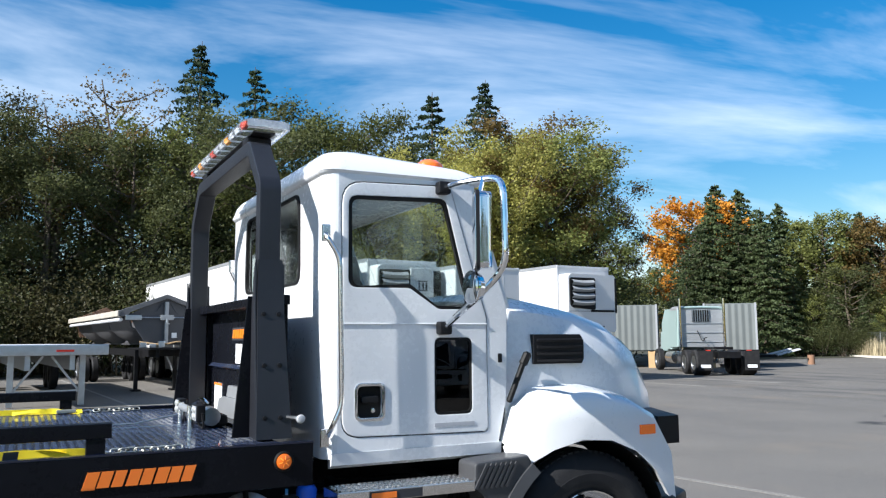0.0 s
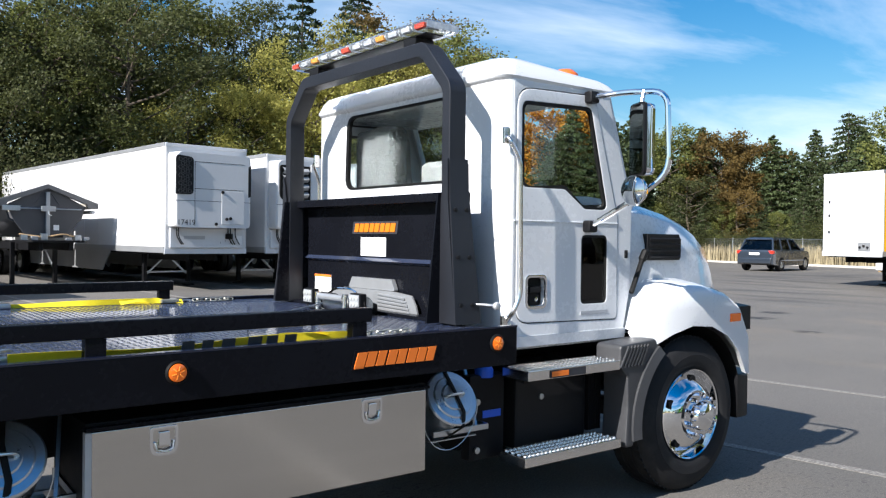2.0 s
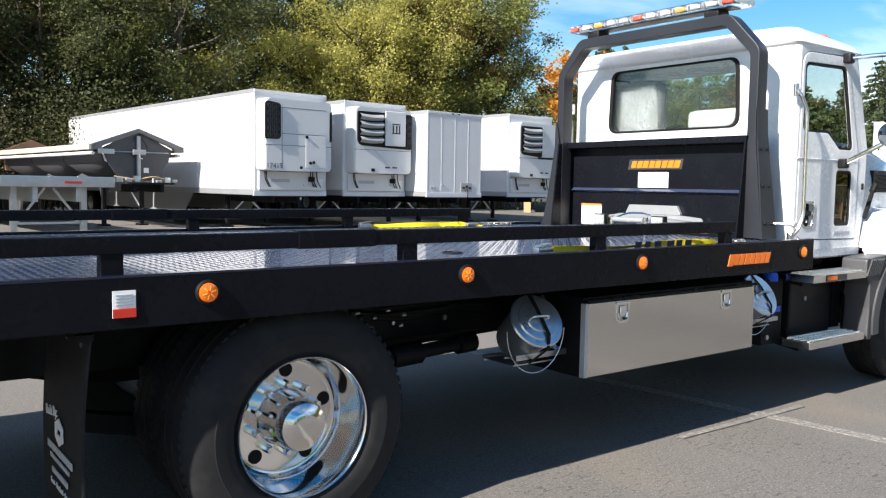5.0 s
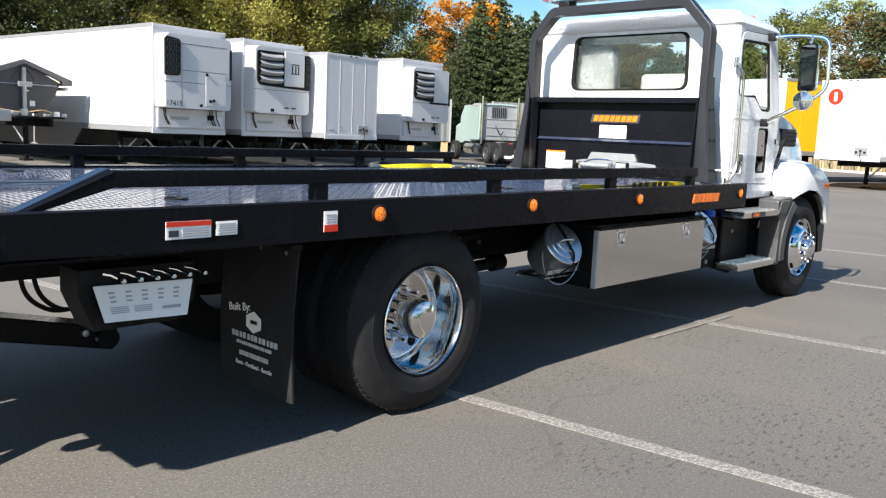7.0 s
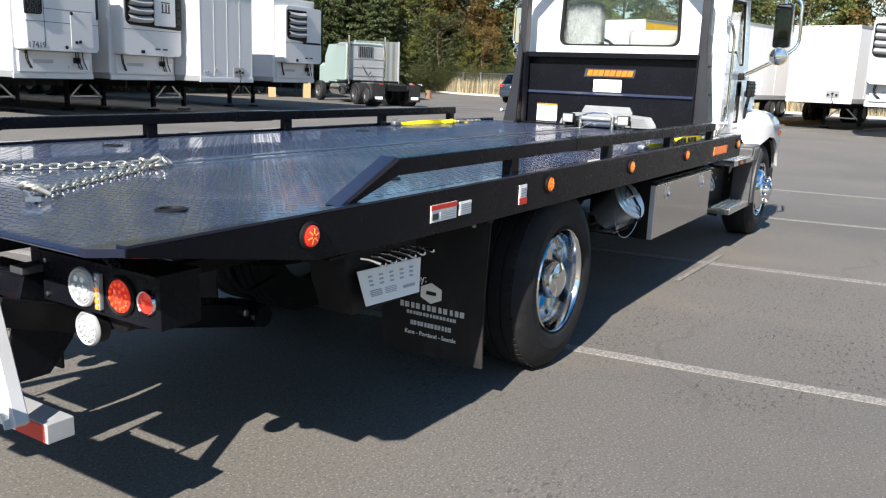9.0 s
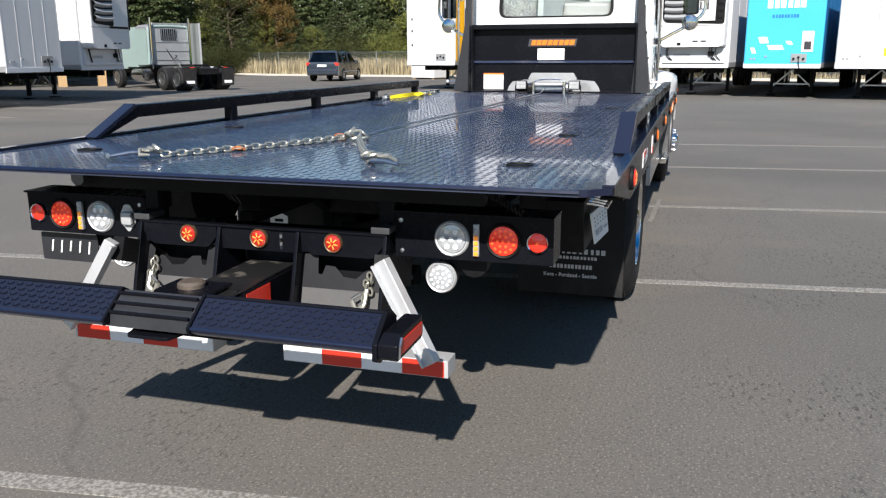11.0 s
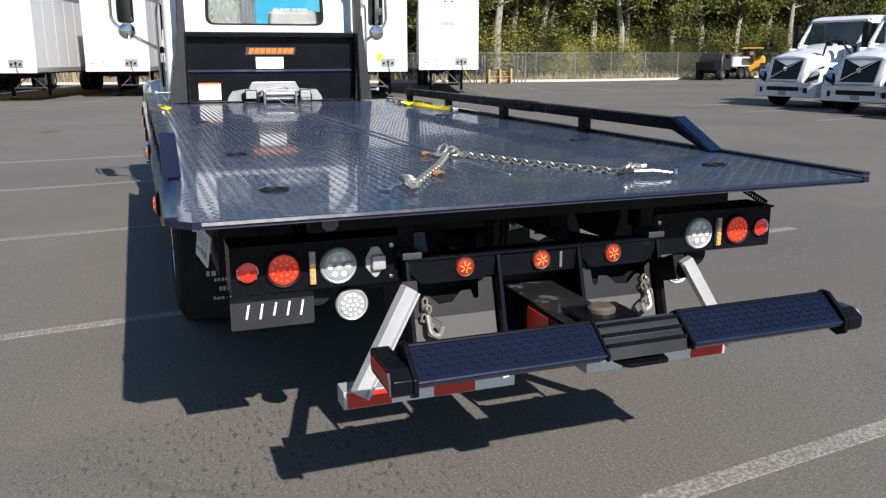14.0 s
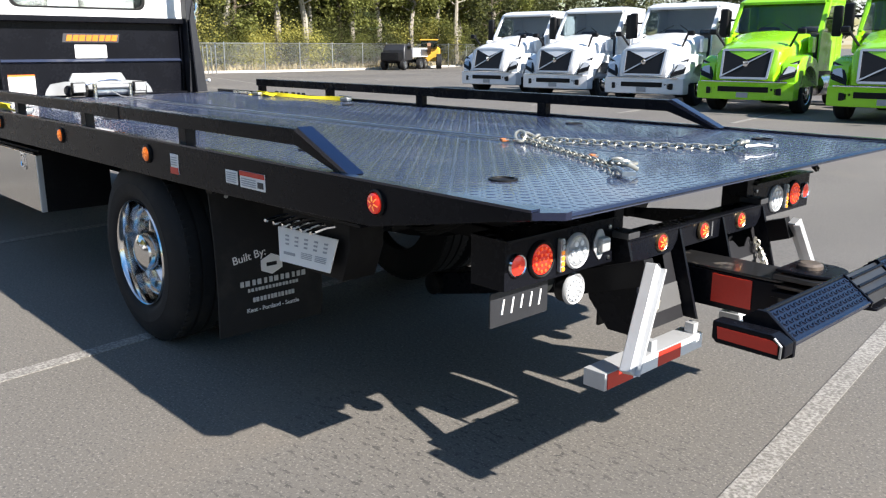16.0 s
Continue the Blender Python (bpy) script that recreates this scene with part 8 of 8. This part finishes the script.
# dry grass along the verge
gv, gf = [], []
rg = np.random.RandomState(11)
seg = [(Vector(a), Vector(b)) for a, b in zip(FENCE, FENCE[1:])]
wts = np.array([(b - a).length for a, b in seg])
wts[0] *= 0.7
wts[4:] *= 0.12
for i in rg.choice(len(seg), 32000, p=wts / wts.sum()):
    a, b = seg[i]
    t_ = (b - a).normalized()
    p = a.lerp(b, rg.rand()) + Vector((-t_.y, t_.x)) * (rg.rand() ** 1.3 * 6.0 - 0.8)
    hgt = (0.5 + 1.05 * rg.rand()) * (1.0 if p.y > 4 else 0.4)
    an, ln = rg.rand() * 6.28, 0.3 * rg.randn()
    dx, dy = math.cos(an) * 0.035, math.sin(an) * 0.035
    n0 = len(gv)
    gv += [(p.x - dx, p.y - dy, 0.1), (p.x + dx, p.y + dy, 0.1), (p.x + ln * 0.5, p.y + ln * 0.3, 0.1 + hgt)]
    gf.append((n0, n0 + 1, n0 + 2))
me = bpy.data.meshes.new("dry_grass")
me.from_pydata(gv, [], gf)
me.materials.append(M["drygrass"])
tagged(new("dry_grass", me), "tall dry straw-coloured grass along the fence", "grass", kind="stuff")

# bay lines by the trailers and the fence
for k in range(7):
    stripe((5.15 + 3.55 * k, 15.6), (4.1 + 3.55 * k, 34.0), 0.10, "line")
for k in range(-4, 8):
    stripe((41.0 - 0.15 * k, -13.5 - 3.2 * k), (28.4, -9.9 - 3.3 * k), 0.11, "line")
for k in range(6):
    stripe((43.0 + 1.0 * k, 13.0 + 4.0 * k), (50.0 + 1.2 * k, 11.5 + 4.0 * k), 0.11, "line")
for k in range(6):
    stripe((1.2 + 3.35 * k, -13.2 - 0.55 * k), (2.6 + 3.35 * k, -21.0 - 0.55 * k), 0.11, "line")

# ---- trees ----


def leafmat(name, col, var=0.32, rand=0.2):
    m = surf(name, col, 0.6, var=0.25, scale=0.35, fine=4, island=var, rand=rand, spec=0.25)
    t = m.node_tree
    b = t.nodes["Principled BSDF"]
    tr_ = t.nodes.new("ShaderNodeBsdfTranslucent")
    t.links.new(b.inputs["Base Color"].links[0].from_socket, tr_.inputs["Color"])
    mx = t.nodes.new("ShaderNodeMixShader")
    mx.inputs[0].default_value = 0.45
    t.links.new(b.outputs[0], mx.inputs[1])
    t.links.new(tr_.outputs[0], mx.inputs[2])
    t.links.new(mx.outputs[0], t.nodes["Material Output"].inputs["Surface"])
    return m


LEAF = {
    "green": leafmat("dark_green_leaves", (0.082, 0.092, 0.034)),
    # dull leaves, darkened so the colour holds the shade under the canopy
    "shady": leafmat("dull_shaded_leaves", (0.062, 0.058, 0.024)),
    "moss": leafmat("mid_green_leaves", (0.098, 0.110, 0.032)),
    "olive": leafmat("olive_leaves", (0.165, 0.18, 0.05)),
    "yellow": leafmat("yellowing_leaves", (0.36, 0.34, 0.088)),
    "brown": leafmat("browning_leaves", (0.17, 0.115, 0.036)),
    "orange": leafmat("orange_leaves", (0.62, 0.27, 0.03)),
    "fir": leafmat("fir_needles", (0.04, 0.062, 0.03)),
    "pine": leafmat("pine_needles", (0.082, 0.108, 0.045)),
}
M["bark"] = surf("grey_brown_bark", (0.09, 0.07, 0.05), 0.9, var=0.3, scale=3, bump=0.5, bscale=14, stretch=(1, 1, 0.25))
M["palebark"] = surf("pale_alder_bark", (0.27, 0.245, 0.205), 0.85, var=0.3, scale=2, bump=0.3, bscale=14, stretch=(1, 1, 0.4))


def leaves(name, pts, size, mat, parent, rs, droop=0.0, long=1.0):
    """Many small leaf blades at the points, as one crown."""
    n = len(pts)
    P_ = np.array(pts)
    a = rs.normal(size=(n, 3))
    a[:, 2] *= 0.6
    a[:, 2] -= droop
    a /= np.linalg.norm(a, axis=1)[:, None]
    b = np.cross(a, rs.normal(size=(n, 3)))
    b /= np.linalg.norm(b, axis=1)[:, None]
    s = size * (0.6 + 0.8 * rs.rand(n))[:, None]
    v = np.stack([P_ + a * s * long, P_ - a * s * 0.6 * long + b * s * 0.7, P_ - a * s * 0.6 * long - b * s * 0.7], 1).reshape(-1, 3)
    me = bpy.data.meshes.new(name)
    me.from_pydata(v.tolist(), [], np.arange(3 * n).reshape(-1, 3).tolist())
    me.materials.append(mat)
    ob = tagged(new(name, me), kind="stuff")
    ob.parent = parent
    return ob


def broadleaf(kind, h, w, seed, lab, bark="bark", low=0.12, n=8500, bare=0.0, size=0.135):
    rs = np.random.RandomState(seed)
    t = thing("tree", lab, "tree", "trees round the lot")
    bm = tube([(0, 0, -0.1), (0.1 * rs.randn(), 0.1 * rs.randn(), h * 0.25), (0.25 * rs.randn(), 0.25 * rs.randn(), h * 0.55), (0.3 * rs.randn(), 0.3 * rs.randn(), h * 0.93)], [0.22 + h * 0.006, 0.18 + h * 0.004, 0.12, 0.03], 8)
    limbs = bmesh.new()
    tips = []
    for k in range(26):
        z0 = h * (low + 0.02 + (0.86 - low) * (k / 26))
        an = k * 2.4 + rs.rand()
        f = math.sin(math.pi * min(1, max(0.12, (z0 / h - low) / (1 - low) * 0.85 + 0.12))) ** 0.6
        L_ = w * f * (0.65 + 0.5 * rs.rand())
        e = Vector((math.cos(an) * L_, math.sin(an) * L_, z0 + L_ * (0.35 + 0.4 * rs.rand())))
        mid = Vector((e.x * 0.5, e.y * 0.5, z0 + (e.z - z0) * 0.35))
        tube([(0, 0, z0), mid, e], [0.07, 0.045, 0.012], 5, limbs)
        tips += [(e, 0.30), (Vector((e.x * 0.65, e.y * 0.65, z0 + (e.z - z0) * 0.6)), 0.30)]
        for j in range(3):
            tips.append((mid.lerp(e, 0.4 + 0.6 * rs.rand()) + Vector(rs.normal(size=3) * 0.09 * w), 0.24))
    part("trunk", bm, bark, t)
    tagged(part("branchwork", limbs, bark, t), kind="stuff")
    tips += [(Vector((0.4 * rs.randn(), 0.4 * rs.randn(), h * (0.86 + 0.1 * rs.rand()))), 0.22) for _ in range(5)]
    pts = []
    per = max(1, int(n * (1 - bare) / len(tips)))
    for c, r in tips:
        q = rs.normal(size=(per, 3)) * (r * w * 0.36)
        q[:, 2] *= 0.75
        pts.append(np.array(c) + q)
    pts = np.concatenate(pts)
    pts = pts[pts[:, 2] > 0.25]
    leaves("crown", pts, size, LEAF[kind], t, rs)
    return t


def conifer(kind, h, w, seed, lab, n=120, per=80, taper=0.8):
    rs = np.random.RandomState(seed)
    t = thing("conifer", lab, "tree", "trees round the lot")
    part_bm = tube([(0, 0, -0.1), (0, 0, h * 0.5), (0.1, 0.05, h)], [0.10 + h * 0.011, 0.05 + h * 0.005, 0.02], 8)
    limbs = bmesh.new()
    pts = []
    for k in range(n):
        f = (k + 0.5) / n
        z0 = h * (0.07 + 0.92 * f ** 0.95)
        an = k * 2.39996 + rs.rand() * 0.5
        L_ = w * (1 - f) ** taper * (0.65 + 0.55 * rs.rand()) + 0.18
        tip = Vector((math.cos(an) * L_, math.sin(an) * L_, z0 - 0.22 * L_ + 0.1 * rs.randn()))
        if k % 2 == 0:
            tube([(0, 0, z0), tip], [0.035, 0.008], 4, limbs)
        m_ = max(8, int(per * (0.3 + 0.9 * (1 - f))))
        u = rs.rand(m_) ** 0.7
        sd = np.array((-math.sin(an), math.cos(an), 0))
        base = np.array((0, 0, z0)) + np.outer(u, np.array(tip) - np.array((0, 0, z0)))
        wid = (0.24 * L_ * (1 - u * 0.7) + 0.05) * rs.normal(size=m_)
        pts.append(base + wid[:, None] * sd + np.stack([0 * u, 0 * u, -0.05 - 0.22 * rs.rand(m_) * (0.4 + L_ * 0.2)], 1))
    part("trunk", part_bm, "bark", t)
    tagged(part("branchwork", limbs, "bark", t), kind="stuff")
    leaves("crown", np.concatenate(pts), 0.135, LEAF[kind], t, rs, droop=0.5, long=1.3)
    return t


def bush(kind, h, w, seed, lab, n=9600):
    rs = np.random.RandomState(seed)
    t = thing("bush", lab, "bush", "undergrowth")
    bm = bmesh.new()
    cl = []
    for k in range(12):
        an, r = rs.rand() * 6.28, w * rs.rand() ** 0.5
        e = Vector((math.cos(an) * r, math.sin(an) * r, h * (0.35 + 0.6 * rs.rand())))
        tube([(e.x * 0.3, e.y * 0.3, 0), e], [0.03, 0.008], 4, bm)
        cl.append(e)
    tagged(part("stemwork", bm, "bark", t), kind="stuff")
    pts = np.concatenate([np.array(c) + rs.normal(size=(n // 12, 3)) * np.array((w * 0.30, w * 0.30, h * 0.22)) for c in cl])
    pts = pts[pts[:, 2] > 0.02]
    leaves("crown", pts, 0.052, LEAF[kind], t, rs)
    return t


proto = {
    "green": broadleaf("green", 14, 3.9, 1, "tall dark green broadleaf tree at the lot's edge"),
    "green2": broadleaf("green", 13, 4.4, 2, "broad dark green leafy tree at the lot's edge"),
    "olive": broadleaf("olive", 14, 4.0, 3, "olive green leafy tree at the lot's edge"),
    "yellow": broadleaf("yellow", 13, 4.3, 4, "leafy tree turning yellow in autumn", n=9000),
    "brown": broadleaf("brown", 14, 4.0, 5, "leafy tree turning brown in autumn"),
    "orange": broadleaf("orange", 12, 3.4, 6, "bright orange autumn maple at the lot's edge"),
    "thin": broadleaf("olive", 16, 3.6, 7, "tall half-bare tree with thin leaves", n=4500, low=0.3),
    "alder": broadleaf("olive", 14, 3.2, 8, "slim tree with pale trunk and high crown", "palebark", 0.32),
    "fir": conifer("fir", 20, 6.6, 9, "tall dark fir rising over the wood", 130, 110),
    "spruce": conifer("pine", 13, 4.0, 52, "pointed green conifer at the lot's edge", 130, 95, 0.72),
    "bare": broadleaf("brown", 17, 3.0, 53, "tall almost leafless tree with fine twigs", n=2600, low=0.25, size=0.09),
    "fir2": conifer("fir", 19, 6.0, 10, "tall dark fir rising over the wood", 110, 110),
    "pine": conifer("pine", 13, 4.2, 12, "bushy green conifer at the lot's edge", 110, 80, 0.52),
    "near_green": broadleaf("green", 14, 4.2, 41, "tall dark green broadleaf tree at the lot's edge", n=22000, size=0.082),
    "near_olive": broadleaf("olive", 14, 4.0, 42, "olive green leafy tree at the lot's edge", n=22000, size=0.082),
    "near_dark": broadleaf("shady", 14, 4.0, 45, "dark dull green tree with thinning leaves", n=19000, size=0.078),
    "near_moss": broadleaf("moss", 14, 4.2, 46, "leafy mid green tree at the lot's edge", n=22000, size=0.082),
    "near_yellow": broadleaf("yellow", 13, 4.4, 43, "leafy tree turning yellow-green in autumn", n=22000, size=0.082),
    "near_brown": broadleaf("brown", 14, 4.0, 44, "leafy tree turning brown in autumn", n=20000, size=0.085),
    "bush": bush("olive", 2.6, 1.9, 13, "dense olive undergrowth at the wood's edge"),
    "bush2": bush("green", 3.2, 2.2, 14, "dense green undergrowth at the wood's edge"),
    "bush4": bush("shady", 3.0, 2.2, 16, "undergrowth at the wood's edge, canopy shade in its leaf colour"),
    "bush3": bush("yellow", 1.9, 1.6, 15, "yellowing brambles at the wood's edge"),
}
used = set()
rt2 = np.random.RandomState(21)


def plant(kind, x, y, h=None):
    ob = proto[kind]
    base = {"green": 14, "green2": 13, "olive": 14, "yellow": 13, "brown": 14, "orange": 12, "thin": 16, "alder": 14, "fir": 20, "fir2": 19, "pine": 13, "spruce": 13, "bare": 17, "bush": 2.6, "bush2": 3.2, "bush3": 1.9, "bush4": 3.0, "back": 14, "near_dark": 14, "near_moss": 14, "near_green": 14, "near_olive": 14, "near_yellow": 13, "near_brown": 14}[kind]
    k = (h or base) / base
    m = Matrix.Translation((x, y, 0.03)) @ Matrix.Rotation(rt2.rand() * 6.28, 4, "Z") @ Matrix.Diagonal((k * (0.9 + 0.25 * rt2.rand()), k * (0.9 + 0.25 * rt2.rand()), k, 1))
    if kind not in used:
        used.add(kind)
        ob.matrix_basis = m
        return ob
    keep = ob.matrix_basis.copy()
    ob.matrix_basis = Matrix.Identity(4)
    c = copy_thing(ob, m)
    ob.matrix_basis = keep
    return c


def pick(names, jitter=2):
    return names[rt2.randint(len(names))]


# wood behind the white trailers
for x in np.arange(-30, 34, 3.7):
    near = ["near_dark", "near_green", "near_dark"] if x < 9 else ["near_moss", "near_green"] if x < 18 else ["near_yellow"]
    far = ["near_dark", "near_green"] if x < 12 else ["near_moss", "near_green"] if x < 24 else ["near_olive", "near_brown"]
    crest = float(np.interp(x, (-30, 1, 5, 8, 12, 15, 21, 24, 28, 32), (15.5, 14.4, 12.8, 13.2, 14.2, 16.0, 16.4, 14.8, 14.0, 15.2)))
    front = crest if x < 18 else float(np.interp(x, (18, 22, 26, 32), (9.5, 11.0, 13.0, 14.6)))
    plant(pick(near), x + rt2.randn() * 0.5, 40.5 + rt2.randn() * 0.8, front - 1.0 * rt2.rand())
    plant(pick(far), x + 1.8 + rt2.randn() * 0.6, 46.5 + rt2.randn(), crest + 1.2 - 1.0 * rt2.rand())
    # left of x = 14 the undergrowth mostly takes the shade-darkened leaf colour
    low = ["bush4", "bush2", "bush4"] if x < 14 else ["bush2", "bush"]
    plant(pick(low), x + rt2.randn(), 37.6 + 0.5 * rt2.randn(), 2.6 + 1.6 * rt2.rand())
    plant(pick(low), x + 1.8 + rt2.randn() * 0.6, 38.6 + 0.5 * rt2.randn(), 4.0 + 1.5 * rt2.rand())
for x in np.arange(-28, 40, 8.0):
    plant(pick(["green", "green2"]), x, 53 + rt2.randn(), 13.6 + 1.2 * rt2.rand())
plant("near_brown", 31.2, 39.5, 15.6)
plant("near_yellow", 24.6, 38.6, 12.2)
plant("near_yellow", 28.2, 38.2, 13.6)
plant("near_olive", 32.4, 37.8, 15.2)
plant("near_brown", 36.0, 40.0, 13.4)
plant("near_dark", 38.2, 41.0, 11.0)
plant("bush2", 34.5, 36.5, 5.0)
plant("bush2", 38.5, 39.0, 4.5)
for k, x, y, h in (("fir", 13.2, 54, 23.2), ("fir2", 17.8, 56, 22.6), ("fir2", 30.9, 52, 21.2), ("fir", 34.6, 50, 22.2), ("fir2", -2, 57, 19), ("bare", 6.6, 42, 17.0), ("bare", 3.9, 43, 15.4), ("thin", 8.6, 44, 14.8)):
    plant(k, x, y, h)
# far wood to the north-east
ne = [("orange", 45.2, 14.0), ("spruce", 43.7, 15.0), ("spruce", 42.2, 14.6), ("pine", 41.0, 12.6), ("spruce", 39.8, 13.0), ("olive", 38.4, 11.6), ("olive", 37.4, 12.0), ("pine", 36.2, 11.2), ("spruce", 35.2, 11.9), ("brown", 34.2, 11.4), ("brown", 33.2, 11.5), ("brown", 32.1, 10.6), ("spruce", 30.8, 10.8), ("pine", 29.6, 9.6), ("spruce", 28.2, 11.4)]


def polar(r, a):
    return 1.5 + r * math.cos(radians(a)), -4.6 + r * math.sin(radians(a))


for k, (kind, az, h) in enumerate(ne):
    az -= 0.25
    plant(kind, *polar(78 + (k % 3), az), h * 1.04)
    plant(("pine", "green2", "pine", "olive", "brown", "pine", "olive")[k % 7], *polar(74.5, az + 0.7), h * (0.42 + 0.2 * rt2.rand()))
    plant(pick(["green2", "pine", "brown", "olive"]), *polar(84, az + 0.5), h * 0.86)
    plant("bush2", *polar(73.5, az + 0.2), 2.0)
for az, r_, h in ((45.4, 71, 8.6), (44.4, 72, 11.2), (43.6, 73, 13.4), (42.0, 73, 12.2), (40.6, 72, 11.4)):
    plant("spruce" if h > 11.3 else "pine", *polar(r_, az), h)
for az in np.arange(46.5, 52, 1.2):
    plant("olive", 1.5 + 106 * math.cos(radians(az)), -4.6 + 106 * math.sin(radians(az)), 9 + 1.5 * rt2.rand())
# wood along the eastern fence
for k in range(22):
    f = k / 21
    x, y = 66 - 15.5 * f, 30 - 52 * f
    plant(("pine", "spruce", "pine", "olive", "spruce", "brown")[k % 6], x + 3 + rt2.randn(), y + rt2.randn(), 9.5 + 3.5 * rt2.rand())
    if k % 2:
        plant(pick(["pine", "green", "olive", "brown"]), x + 8 + rt2.randn(), y + 1.3 + rt2.randn(), 12 + 2 * rt2.rand())
    plant(pick(["bush", "bush2"]), x + 1.2 + 0.5 * rt2.randn(), y + rt2.randn(), 2.0 + 1.4 * rt2.rand())
# darker wood in the south-east
for k in range(22):
    f = k / 21
    x, y = 48.5 + 7 * f, -20 - 48 * f
    plant("alder" if k % 4 else "olive", x + 1.0 + 0.8 * rt2.randn(), y + 0.6 * rt2.randn(), 13 + 2 * rt2.rand())
    plant(pick(["olive", "green2", "yellow", "pine"]), x + 5.5 + rt2.randn(), y + rt2.randn(), 14.5 + 2 * rt2.rand())
    if k % 3 == 0:
        plant(pick(["green", "green2", "fir"]), x + 10 + rt2.randn(), y + 1.5 + rt2.randn(), 16 + 2 * rt2.rand())
    plant(pick(["bush", "bush2", "bush3", "bush2"]), x + 0.8 + 0.5 * rt2.randn(), y + rt2.randn(), 1.8 + 1.4 * rt2.rand())
    plant(pick(["bush2", "bush2", "bush"]), x + 3.5 + 0.5 * rt2.randn(), y + rt2.randn(), 3.2 + 1.6 * rt2.rand())
for k in range(12):
    x, y = 50 - 4.6 * k, -66 - 1.0 * k
    plant(pick(["green", "green2", "pine"]), x + rt2.randn(), y + rt2.randn(), 13 + 2 * rt2.rand())
# unseen trees added to close the lot behind the camera, for mirror reflections
proto["back"] = broadleaf("green", 14, 4.6, 31, "unseen dark tree added behind the camera for reflections", n=3200, size=0.26)
for k in range(34):
    an = radians(126 + 6.2 * k)
    plant("back", 72 * math.cos(an) - 5 + 2 * rt2.randn(), 72 * math.sin(an) + 2 * rt2.randn(), 6.5 + 1.5 * rt2.rand())
